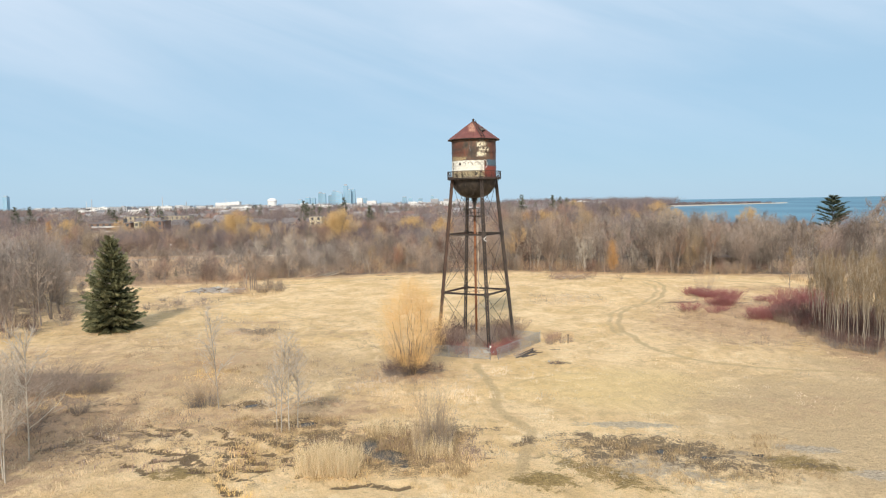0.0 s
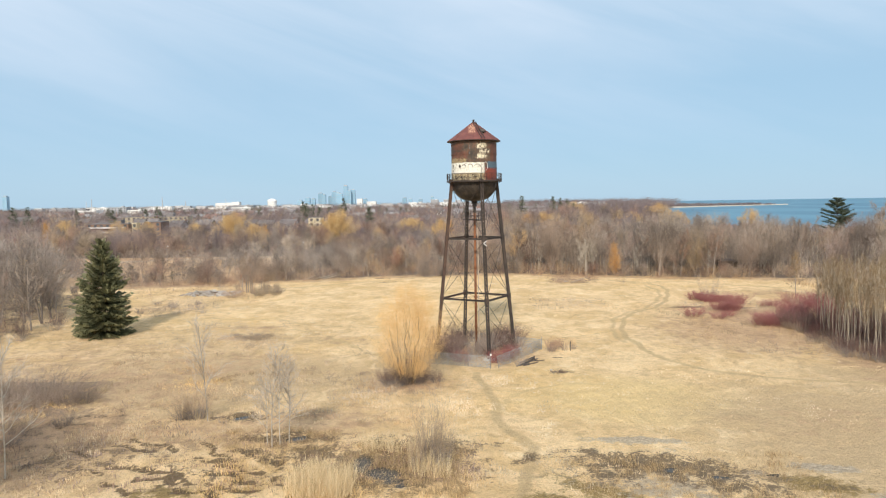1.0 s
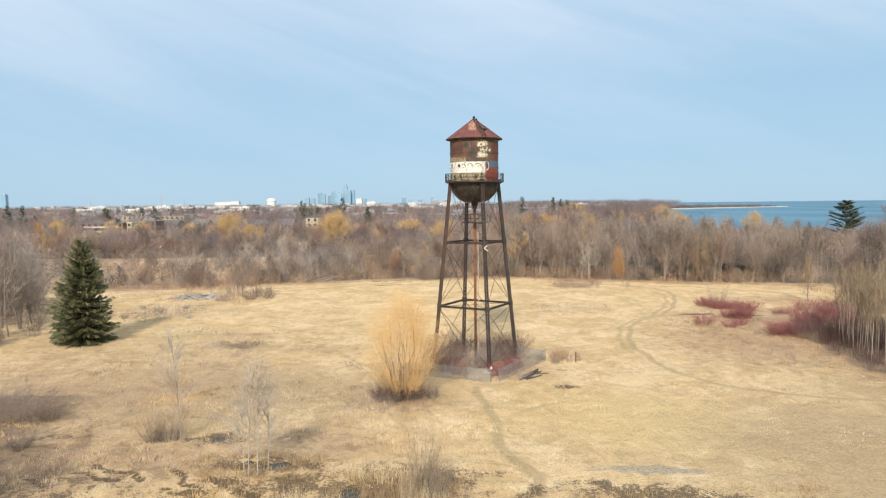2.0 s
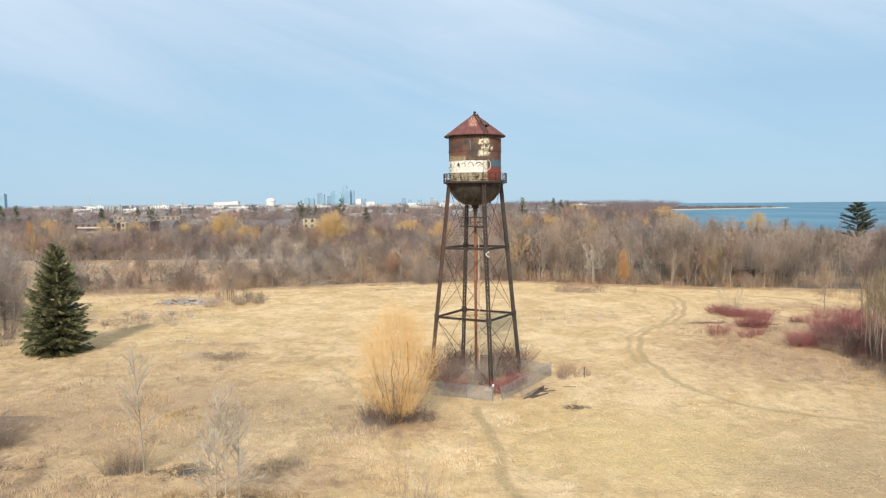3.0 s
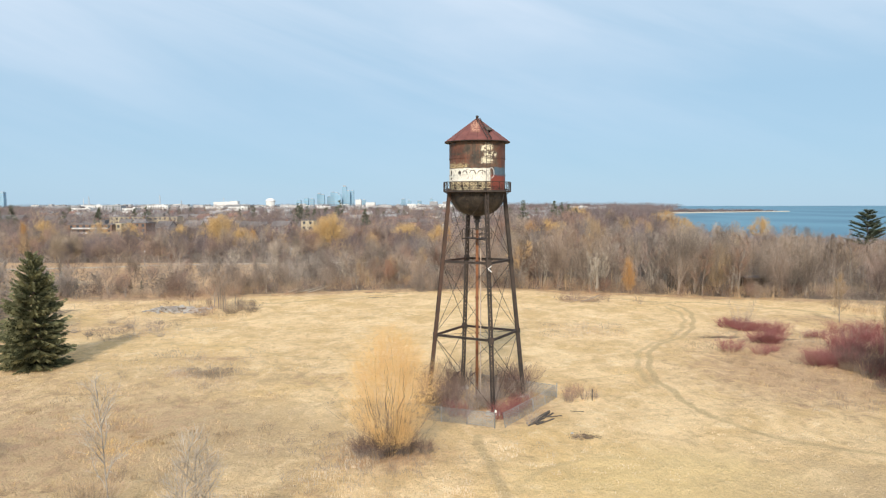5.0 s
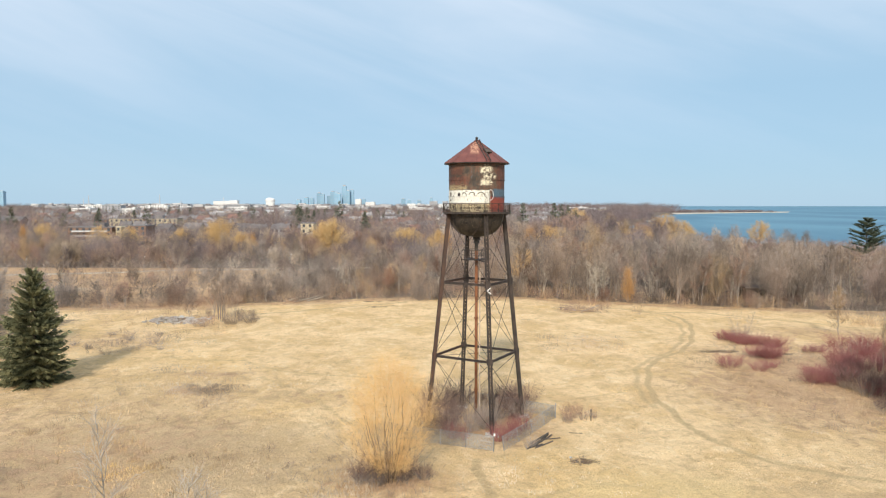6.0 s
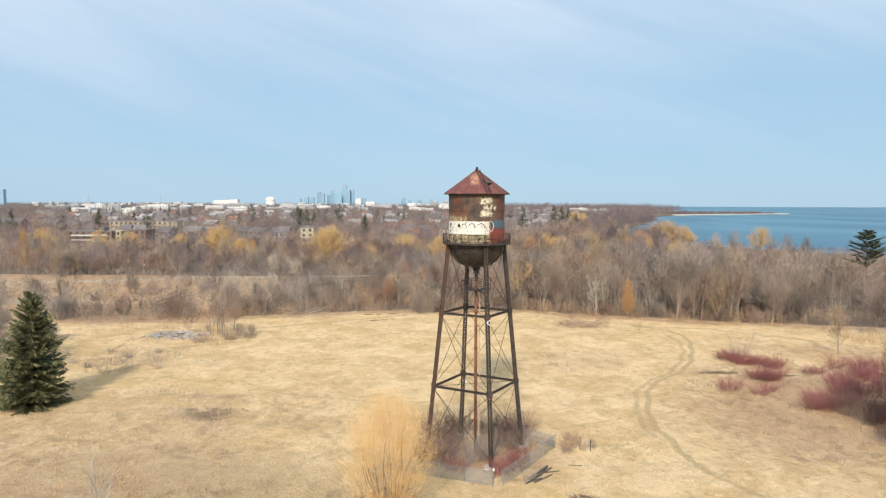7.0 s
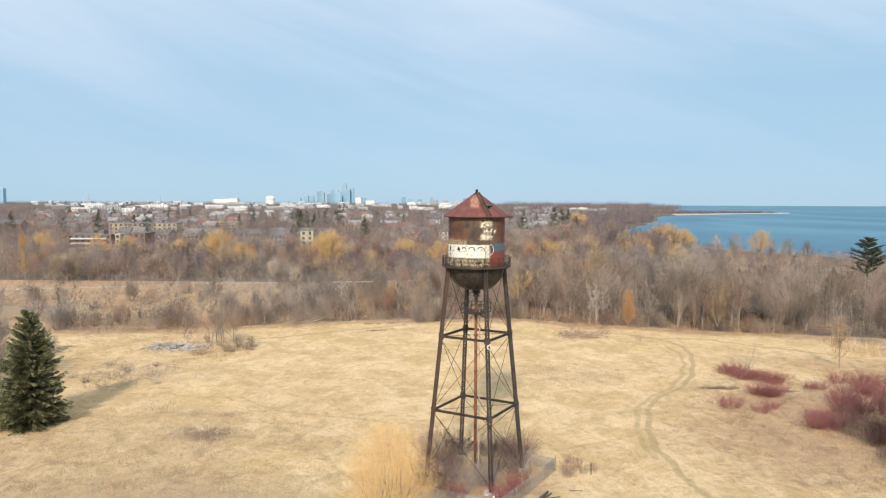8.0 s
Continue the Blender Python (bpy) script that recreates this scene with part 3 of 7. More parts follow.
def build_ground():
    xs = np.unique(np.concatenate([line_up(-70, 66, 0.8, 1.13, (-4900, 4900)), np.arange(66, 300, 6.0), np.arange(-35.6, 42, 0.4)]).round(2))
    ys = np.unique(np.concatenate([line_up(-52, 92, 0.8, 1.13, (-4900, 4950)), np.arange(92, 500, 6.0), np.arange(-50.8, 76, 0.4)]).round(2))
    X, Y = [a.ravel() for a in np.meshgrid(xs, ys)]
    Z = ground_height(X, Y)
    near = (np.abs(X) < 90) & (Y > -70) & (Y < 110)
    rough = np.zeros(len(X))
    for i in np.nonzero(near)[0]:
        rough[i] = 0.18 * noise.noise((X[i] * 0.11, Y[i] * 0.13, 0)) + 0.11 * noise.noise((X[i] * 0.45, Y[i] * 0.45, 3.3)) + 0.08 * noise.noise((X[i] * 1.1, Y[i] * 1.1, 7.1))
    hummock = near & (X < 6) & (Y < -8)
    for i in np.nonzero(hummock)[0]:
        k = min(1.0, (6 - X[i]) / 12) * min(1.0, (-8 - Y[i]) / 14)
        rough[i] += k * (0.20 * max(0.0, noise.noise((X[i] * 0.8, Y[i] * 0.95, 5.2))) + 0.10 * noise.noise((X[i] * 1.25, Y[i] * 1.5, 2.2)))
    calm = np.clip((np.hypot(X, Y) - 4) / 6, 0.2, 1)
    wet = np.zeros(len(X))
    for px, py, rx, ry in PUDDLES:
        wet = np.maximum(wet, np.clip(2.2 - np.hypot((X - px) / rx, (Y - py) / ry), 0, 1))
    Z = Z + rough * calm * (1 + 0.8 * wet)
    rut = np.zeros(len(X))
    for pts in RUTS:
        rut = np.maximum(rut, np.clip(1.3 - near_line(X + 0.25 * np.sin(Y * 2.3) + 0.15 * np.sin(X * 5.1), Y + 0.25 * np.sin(X * 1.9), pts) / 0.34, 0, 1))
    Z = Z - 0.12 * rut
    nx, ny = len(xs), len(ys)
    idx = np.arange(nx * ny).reshape(ny, nx)
    faces = np.stack([idx[:-1, :-1], idx[:-1, 1:], idx[1:, 1:], idx[1:, :-1]], -1).reshape(-1, 4)
    me = mesh_of("ground", np.stack([X, Y, Z], 1).tolist(), faces.tolist(), FIELD, True)

    def mask(name, v):
        me.attributes.new(name, 'FLOAT', 'POINT').data.foreach_set("value", np.clip(v, 0, 1).astype(np.float32))

    wood = np.clip((Y - edge_of_woods(X)) / 5 + 0.5, 0, 1)
    meadow = (X < -52) & (Y < 165) & (Y > 60)
    wood = np.where(meadow, np.maximum(wood * 0.25, blob(X, Y, -75, 76, 16, 3) * 0.8), wood)
    wood = np.maximum(wood, np.clip((-66 - X + np.where(Y < 5, (Y - 5) * -0.5, 0) - 3) / 6, 0, 1) * (Y < 60) * (Y > -5) * 0.5)
    wood = np.maximum(wood, np.clip((-27 - X - (Y + 42) * 0.25) / 9, 0, 0.75) * (Y < -15))
    mask("wood", wood)
    trail = np.zeros(len(X))
    wx, wy = X + 0.18 * np.sin(Y * 0.31) + 0.14 * np.sin(Y * 0.83 + 1), Y + 0.18 * np.sin(X * 0.37)
    for pts, w, k in ((TRAIL_A, 0.46, 0.95), (TRAIL_A2, 0.5, 0.5), (TRAIL_B, 0.40, 1.0), (TRAIL_B2, 0.45, 0.7), (TRAIL_C, 0.4, 0.6), (TRAIL_D, 0.6, 0.8), (TRAIL_E, 0.6, 0.9), (TRAIL_F, 0.35, 0.5), (TRAIL_H, 0.5, 0.75), (TRAIL_G, 0.4, 0.6), (TRAIL_I, 0.5, 0.6)):
        trail = np.maximum(trail, np.clip(1.5 - near_line(wx, wy, pts) / w, 0, 1) * k)
    mask("trail", trail)
    fringe = np.clip(1 - np.abs(Y - edge_of_woods(X) + 2) / (5 + 2 * np.sin(X * 0.31)), 0, 1) * 0.95
    russet = np.maximum.reduce([fringe, np.where((X < -50) & (Y > 72) & (Y < 165), 0.8, 0.0), np.clip((-16 - X) / 26, 0, 0.5) * np.clip((34 - Y + 6 * np.sin(X * 0.21)) / 40, 0, 1), blob(X, Y, 48, -4, 9, 14) * 1.0, blob(X, Y, -18, 8, 9, 5) * 0.4, blob(X, Y, -33, 10.4, 4, 2.4) * 0.8, blob(X, Y, -31, -10, 9, 5) * 0.6, blob(X, Y, 47, 19, 15, 24, 15) * 0.95, blob(X, Y, 38, 12, 15, 19) * 0.85, blob(X, Y, 66, 48, 26, 9, -20) * 0.6, blob(X, Y, -34, 18, 7, 2) * 0.6, blob(X, Y, -38, -12, 13, 4) * 0.6,
                                blob(X, Y, -14, -30, 9, 6) * 0.65, blob(X, Y, -34, -36, 8, 13) * 0.95, blob(X, Y, -22, -33, 12, 7) * 0.6, blob(X, Y, 50, -16, 14, 6) * 0.7, blob(X, Y, 30, -30, 12, 7) * 0.35, blob(X, Y, 1, -2, 7, 7) * 0.9, blob(X, Y, -7, -17, 5, 4) * 0.9,
                                blob(X, Y, -58, 40, 8, 12, 30) * 0.5, blob(X, Y, 18, 40, 5, 4) * 0.4])
    mask("russet", russet)
    mask("moss", np.maximum.reduce([blob(X, Y, 3.8, -46.6, 2.2, 1.7, -30), blob(X, Y, 20.6, -44.0, 3.0, 1.7, -20), blob(X, Y, 7.6, -45.2, 5.0, 1.7, -48), blob(X, Y, 6.6, -40.0, 2.6, 1.2, -30) * 0.7, blob(X, Y, -20, -45, 3, 1.6) * 0.9, blob(X, Y, 15, -45.6, 4, 1.3, -15) * 0.7]))
    mask("silt", np.maximum.reduce([blob(X, Y, -107, 103, 13, 7, 8) * 1.0, blob(X, Y, 12.0, -42.3, 8.4, 5.2, -22) * 0.66, blob(X, Y, 22.4, -41.0, 2.4, 1.0, -15), blob(X, Y, 24.6, -45.9, 2.2, 0.9) * 0.9, blob(X, Y, 11.5, -35.2, 4.4, 1.0, -6) * 0.9, blob(X, Y, 17.4, -41.9, 1.2, 0.6) * 0.9]))
    mask("mud", np.maximum.reduce([blob(X, Y, 36.3, 34.4, 3.4, 0.9) * 0.9, blob(X, Y, 45.5, 33.4, 2.2, 0.8) * 0.85, blob(X, Y, -18.5, -42.0, 8, 3.6, -30) * 0.36, blob(X, Y, -29, -39, 6, 5) * 0.46, blob(X, Y, -4.5, -36.5, 5, 3.0) * 0.7, blob(X, Y, -12, -38, 4, 2.4, -30) * 0.75, blob(X, Y, 12.0, -40.2, 7.0, 2.2, -18) * 0.86, blob(X, Y, 8.6, -41.0, 3.4, 3.0, -30) * 0.62, blob(X, Y, 15.0, -43.6, 4.6, 2.0, -25) * 0.66, blob(X, Y, -7, -40.6, 7.0, 5.2) * 0.9, blob(X, Y, -15, -34.4, 5, 1.8) * 0.8,
                                   blob(X, Y, 3.2, -38.8, 1.7, 0.8, 40) * 0.8, blob(X, Y, 0.6, -36.0, 1.4, 0.6) * 0.6, blob(X, Y, 21.5, -44.2, 1.6, 0.9) * 0.55, blob(X, Y, -20.6, -28.4, 2.2, 1.7) * 0.9, blob(X, Y, -15.5, -38.3, 3.0, 1.4, -35) * 0.7, blob(X, Y, -34, -30, 4, 5) * 0.35, blob(X, Y, 8.7, -12.2, 1.5, 0.9) * 0.7, blob(X, Y, -20, 78.5, 4.5, 1.0, 25) * 0.6]))
    mask("sward", np.maximum(blob(X, Y, 14, -23, 11, 10), blob(X, Y, 28, -30, 12, 9) * 0.6))
    mask("damp", np.maximum.reduce([np.clip((X - 8) / 22, 0, 1) * np.clip((-10 - Y) / 18, 0, 1), blob(X, Y, 46, -14, 16, 10) * 0.7, blob(X, Y, -34, -40, 9, 11) * 0.8, blob(X, Y, -28, -13, 22, 16, -15) * 0.8, blob(X, Y, -36, 8, 20, 14) * 0.4]))
    mask("rut", rut)
    ob = new("ground", me)
    return tagged(ob, "dry straw-coloured field with worn trails and marshy hollows", "ground", kind="structure")


build_ground()

for px, py, rx, ry in PUDDLES:
    n = 40
    z = float(base_height(np.array([px]), np.array([py]))[0]) - 0.07
    ring = [(px + 1.75 * rx * math.cos(2 * math.pi * k / n) * (1 + 0.12 * math.sin(3 * k)), py + 1.75 * ry * math.sin(2 * math.pi * k / n), z) for k in range(n)]
    tagged(put("puddle", mesh_of("puddle", ring, [tuple(range(n))], PUDDLE)), "shallow dark meltwater puddle in the marshy grass", "puddle", "puddles in the marsh", "structure")

lake_pts = [(4950, -1500), (1500, -430), (600, 30), (320, 190), (215, 255), (120, 317), (100, 380), (100, 480), (120, 620), (150, 769), (190, 900), (280, 1400), (460, 1636), (640, 2300), (1180, 4950), (4950, 4950)]
tagged(put("water", mesh_of("water", [(x, y, -4) for x, y in lake_pts], [tuple(range(len(lake_pts)))], LAKE)), "calm blue-green lake reaching the horizon", "water", kind="structure")


def land_strip(name, pts, widths, z, mat, label, category):
    """A low bank along a line, with sloping sides."""
    V, F = [], []
    for i, (x, y) in enumerate(pts):
        a, b = Vector(pts[max(i - 1, 0)]), Vector(pts[min(i + 1, len(pts) - 1)])
        d = (b - a).normalized()
        s = Vector((-d.y, d.x))
        w = widths[i]
        for k, h in ((-1, -5.0), (-0.55, z), (0.55, z), (1, -5.0)):
            V.append((x + s.x * w * k, y + s.y * w * k, h))
    for i in range(len(pts) - 1):
        for k in range(3):
            a = 4 * i + k
            F.append((a, a + 1, a + 5, a + 4))
    return tagged(put(name, mesh_of(name, V, F, mat, True)), label, category, kind="structure")


land_strip("beach", [(330, 195), (228, 262), (176, 318), (150, 364), (124, 396), (131, 470), (147, 620)], [5, 5, 6, 6, 6, 5, 4], -3.3, SAND, "pale sandy strip along the lake shore", "beach")
land_strip("shore_path", [(104, 226), (127, 220), (148, 221), (175, 214), (215, 200)], [2.6] * 5, 0.42, SAND, "pale gravel path between the woods and the lake", "path")
land_strip("headland", [(150, 800), (195, 895), (240, 945), (272, 962)], [60, 45, 16, 3], -3.3, STONE, "low wooded headland with a grey stony edge", "headland")
land_strip("spit", [(380, 1560), (520, 1650), (640, 1720), (760, 1800), (830, 1848), (852, 1858)], [90, 50, 26, 24, 20, 6], -2.2, SAND, "long low sand spit reaching into the lake", "spit")
land_strip("road", [(-420, 60), (-260, 100), (-142, 139), (-112, 148), (-98, 156), (-76, 160), (-40, 166), (0, 175)], [2.2] * 8, 0.42, SAND, "pale paved park path crossing the far meadow", "path")

# ---- water tower ----
PHI = radians(17)
LEG_DIR = [Vector((math.sin(PHI + k * math.pi / 2), -math.cos(PHI + k * math.pi / 2), 0)) for k in range(4)]


def leg_at(k, z):
    """Centre of a leg at a height."""
    return LEG_DIR[k] * (5.08 + (2.86 - 5.08) * (z - 0.2) / 21.2) + Vector((0, 0, z))


def shell(bm, a0, a1, z0, z1, r, thick, na=6, nz=1):
    """A curved plate of a cylinder, angles from the side of the approach."""
    grid = []
    for rr in (r, r - thick):
        rows = []
        for j in range(nz + 1):
            z = z0 + (z1 - z0) * j / nz
            rows.append([bm.verts.new((rr * math.sin(a0 + (a1 - a0) * i / na), -rr * math.cos(a0 + (a1 - a0) * i / na), z)) for i in range(na + 1)])
        grid.append(rows)
    o, n = grid
    for j in range(nz):
        for i in range(na):
            bm.faces.new((o[j][i], o[j][i + 1], o[j + 1][i + 1], o[j + 1][i]))
            bm.faces.new((n[j][i + 1], n[j][i], n[j + 1][i], n[j + 1][i + 1]))
    for j in range(nz):
        bm.faces.new((o[j][0], o[j + 1][0], n[j + 1][0], n[j][0]))
        bm.faces.new((o[j + 1][-1], o[j][-1], n[j][-1], n[j + 1][-1]))
    for i in range(na):
        bm.faces.new((o[0][i + 1], o[0][i], n[0][i], n[0][i + 1]))
        bm.faces.new((o[-1][i], o[-1][i + 1], n[-1][i + 1], n[-1][i]))


def ring(bm, r0, r1, z0, z1, n=64):
    rows = [[bm.verts.new((r * math.sin(2 * math.pi * i / n), -r * math.cos(2 * math.pi * i / n), z)) for i in range(n)] for r, z in ((r0, z0), (r1, z0), (r1, z1), (r0, z1))]
    for i in range(n):
        j = (i + 1) % n
        for k in range(4):
            a, b = rows[k], rows[(k + 1) % 4]
            bm.faces.new((a[i], a[j], b[j], b[i]))


def water_tower():
    tower = thing("water_tower", 0, 0, 0, "rusted riveted steel water tower on four lattice legs with flaking paint", "water tower")
    # barrel of three courses of riveted plates
    barrel = new("barrel")
    barrel.parent = tower
    R = 2.77
    courses = [(21.3, 22.98, R), (22.96, 24.62, R - 0.018), (24.60, 26.3, R)]
    for c, (z0, z1, r) in enumerate(courses):
        for i in range(9):
            bm = bmesh.new()
            a0 = radians(i * 40 + c * 20 - 10)
            shell(bm, a0, a0 + radians(39.6), z0, z1, r, 0.03, 10, 4)
            part("plate", bm, TANK, barrel)
    for z in (22.97, 24.61):
        bm = bmesh.new()
        ring(bm, R - 0.01, R + 0.022, z - 0.05, z + 0.05, 96)
        part("seam", bm, TANK, tower)
    bm = bmesh.new()
    for z in (22.97, 24.61, 26.12):
        for i in range(110):
            a = 2 * math.pi * i / 110
            bmesh.ops.create_cube(bm, size=0.04, matrix=Matrix.Translation((2.79 * math.sin(a), -2.80 * math.cos(a), z)))
    tagged(part("rivets", bm, STEEL, tower), kind="stuff")
    # bowl
    bm = bmesh.new()
    n, rows = 56, []
    for j in range(15):
        a = radians(90 * j / 14.6)
        rows.append([bm.verts.new((2.74 * math.cos(a) ** 0.82 * math.sin(2 * math.pi * i / n), -2.74 * math.cos(a) ** 0.82 * math.cos(2 * math.pi * i / n), 21.38 - 2.38 * math.sin(a))) for i in range(n)])
    for j in range(14):
        for i in range(n):
            bm.faces.new((rows[j + 1][i], rows[j + 1][(i + 1) % n], rows[j][(i + 1) % n], rows[j][i]))
    part("bowl", bm, BOWL, tower, "dark hemispherical steel bottom", True)
    for i in range(12):
        bm = bmesh.new()
        a0 = 2 * math.pi * i / 12 + 0.1
        pts = [Vector((2.765 * math.cos(radians(e)) ** 0.82 * math.sin(a0), -2.765 * math.cos(radians(e)) ** 0.82 * math.cos(a0), 21.38 - 2.40 * math.sin(radians(e)))) for e in range(0, 80, 10)]
        for p, q in zip(pts[:-1], pts[1:]):
            add_bar(bm, p, q, 0.022, 4)
        part("bowl_seam", bm, BOWL, tower)
    bm = bmesh.new()
    add_bar(bm, (0, 0, 19.15), (0, 0, 18.80), 0.46, 16, 0.34)
    add_bar(bm, (0, 0, 18.80), (0, 0, 18.70), 0.44, 16)
    add_bar(bm, (0, 0, 18.70), (0, 0, 18.35), 0.22, 12, 0.34)
    add_bar(bm, (0, 0, 18.35), (0, 0, 17.6), 0.17, 12)
    part("outlet", bm, BOWL, tower)
    # roof of trapezoid panels with standing seams
    for i in range(16):
        bm = bmesh.new()
        a0, a1 = 2 * math.pi * i / 16, 2 * math.pi * (i + 1) / 16
        def pt(a, r, z):
            return bm.verts.new((r * math.sin(a), -r * math.cos(a), z))
        prof = [(3.22, 26.28), (2.2, 27.06), (1.1, 27.88), (0.10, 28.58)]
        cuts = [0, 0.33, 0.66, 1.0]
        top = [[pt(a0 + (a1 - a0) * u, r, z) for u in cuts] for r, z in prof]
        low = [[pt(a0 + (a1 - a0) * u, r, z - 0.05) for u in cuts] for r, z in prof]
        for j in range(3):
            for k in range(3):
                if i == 1 and j == 1 and k == 1:
                    continue
                bm.faces.new((top[j][k], top[j][k + 1], top[j + 1][k + 1], top[j + 1][k]))
                bm.faces.new((low[j][k + 1], low[j][k], low[j + 1][k], low[j + 1][k + 1]))
        for k in range(3):
            bm.faces.new((low[0][k], low[0][k + 1], top[0][k + 1], top[0][k]))
        part("roof_panel", bm, ROOF, tower)
    bm = bmesh.new()
    for i in range(16):
        a = 2 * math.pi * i / 16
        add_bar(bm, (3.22 * math.sin(a), -3.22 * math.cos(a), 26.30), (0.1 * math.sin(a), -0.1 * math.cos(a), 28.61), 0.03, 4)
    part("roof_seams", bm, ROOF, tower)
    bm = bmesh.new()
    ring(bm, 2.70, 3.25, 26.20, 26.265, 64)
    part("eave", bm, STEEL, tower)
    bm = bmesh.new()
    add_bar(bm, (0, 0, 28.48), (0, 0, 28.72), 0.10, 8)
    bmesh.ops.create_uvsphere(bm, u_segments=10, v_segments=8, radius=0.15, matrix=Matrix.Translation((0, 0, 28.78)))
    part("finial", bm, STEEL, tower)
    # open hatch in the roof, with its cover thrown back
    bm = bmesh.new()
    a = radians(34)
    mh = Matrix.Rotation(a, 4, 'Z') @ Matrix.Translation((0.02, -1.78, 27.42)) @ Matrix.Rotation(radians(36.5), 4, 'X')
    for sx, sy, wx, wy in ((-0.32, 0, 0.05, 0.6), (0.32, 0, 0.05, 0.6), (0, 0.3, 0.68, 0.05), (0, -0.3, 0.68, 0.05)):
        add_box(bm, sx, sy, 0.03, wx, wy, 0.14, mh)
    part("hatch_frame", bm, STEEL, tower)
    # Dark sheet filling the frame, painted for the unlit inside of the tank.
    bm = bmesh.new()
    add_box(bm, 0.02, 0.0, 0.075, 0.56, 0.54, 0.02, mh)
    part("hatch_opening", bm, BARK_DARK, tower)
    # ladder over the roof and down the barrel
    bm = bmesh.new()
    al = radians(20)
    d, s = Vector((math.sin(al), -math.cos(al), 0)), Vector((math.cos(al), math.sin(al), 0))
    for k in (-0.2, 0.2):
        add_bar(bm, d * 0.2 + s * k + Vector((0, 0, 28.64)), d * 3.3 + s * k + Vector((0, 0, 26.42)), 0.05, 5)
        add_bar(bm, d * 3.3 + s * k + Vector((0, 0, 26.42)), d * 3.0 + s * k + Vector((0, 0, 25.9)), 0.02, 5)
        add_bar(bm, d * 3.0 + s * k + Vector((0, 0, 25.9)), d * 3.0 + s * k + Vector((0, 0, 21.5)), 0.018, 5)
    for i in range(10):
        u = (i + 0.5) / 10
        c = d * (0.2 + 3.1 * u) + Vector((0, 0, 28.66 - 2.22 * u))
        add_bar(bm, c - s * 0.2, c + s * 0.2, 0.018, 4)
    for i in range(15):
        c = d * 3.0 + Vector((0, 0, 21.6 + 0.29 * i))
        add_bar(bm, c - s * 0.2, c + s * 0.2, 0.010, 4)
    part("ladder", bm, STEEL, tower)
    # balcony
    balcony = new("balcony")
    balcony.parent = tower
    bm = bmesh.new()
    ring(bm, 2.76, 3.36, 21.42, 21.47, 72)
    part("walkway", bm, STEEL, balcony)
    bm = bmesh.new()
    ring(bm, 3.33, 3.37, 21.33, 21.50, 72)
    part("girder", bm, STEEL, balcony)
    for k in range(28):
        a = 2 * math.pi * k / 28
        bm = bmesh.new()
        add_bar(bm, (3.34 * math.sin(a), -3.34 * math.cos(a), 21.47), (3.34 * math.sin(a), -3.34 * math.cos(a), 22.32), 0.030, 5)
        part("baluster", bm, STEEL, balcony)
    for z in (22.32, 21.62):
        bm = bmesh.new()
        ring(bm, 3.315, 3.365, z - 0.025, z + 0.025, 84)
        part("rail", bm, STEEL, balcony)
    bm = bmesh.new()
    for k in range(28):
        a, b = 2 * math.pi * k / 28, 2 * math.pi * (k + 1) / 28
        for z0, z1 in ((21.62, 22.32), (22.32, 21.62)):
            add_bar(bm, (3.34 * math.sin(a), -3.34 * math.cos(a), z0), (3.34 * math.sin(b), -3.34 * math.cos(b), z1), 0.014, 4)
    part("rail_lattice", bm, STEEL, balcony)
    for k in range(16):
        a = 2 * math.pi * (k + 0.5) / 16
        bm = bmesh.new()
        add_bar(bm, (2.72 * math.sin(a), -2.72 * math.cos(a), 20.9), (3.30 * math.sin(a), -3.30 * math.cos(a), 21.42), 0.03, 4)
        part("bracket", bm, STEEL, balcony)
    # legs: two channels laced on the faces towards and away from the axis
    for k in range(4):
        leg = new("leg")
        leg.parent = tower
        p, q = leg_at(k, 0.15), leg_at(k, 21.7)
        out = LEG_DIR[k]
        side = Vector((-out.y, out.x, 0))
        mat = STEEL_RED if k == 3 else STEEL
        for sgn in (-1, 1):
            bm = bmesh.new()
            o = side * 0.165 * sgn
            add_beam(bm, p + o, q + o, 0.03, 0.33, out)
            for io in (-1, 1):
                add_beam(bm, p + o - side * 0.03 * sgn + out * 0.15 * io, q + o - side * 0.03 * sgn + out * 0.15 * io, 0.08, 0.025, out)
            part("channel", bm, mat, leg)
        bm = bmesh.new()
        steps = 52
        for io in (-1, 1):
            for i in range(steps):
                z0, z1 = 0.3 + 21.2 * i / steps, 0.3 + 21.2 * (i + 1) / steps
                s0 = 0.15 if i % 2 else -0.15
                add_beam(bm, leg_at(k, z0) + out * 0.17 * io + side * s0, leg_at(k, z1) + out * 0.17 * io - side * s0, 0.09, 0.018, out)
        part("lacing", bm, mat, leg)
        for z in (7.2, 14.5):
            c = leg_at(k, z)
            for io in (-1, 1):
                bm = bmesh.new()
                add_box(bm, 0, 0.18 * io, 0, 0.50, 0.03, 0.62, Matrix.Translation(c) @ Matrix.Rotation(PHI + k * math.pi / 2, 4, 'Z'))
                part("gusset", bm, mat, leg)
        bm = bmesh.new()
        c = leg_at(k, 0.2)
        add_box(bm, c.x, c.y, 0.22, 1.3, 1.3, 0.5, None, 0.06)
        part("footing", bm, CONCRETE, leg, "weathered concrete footing block")
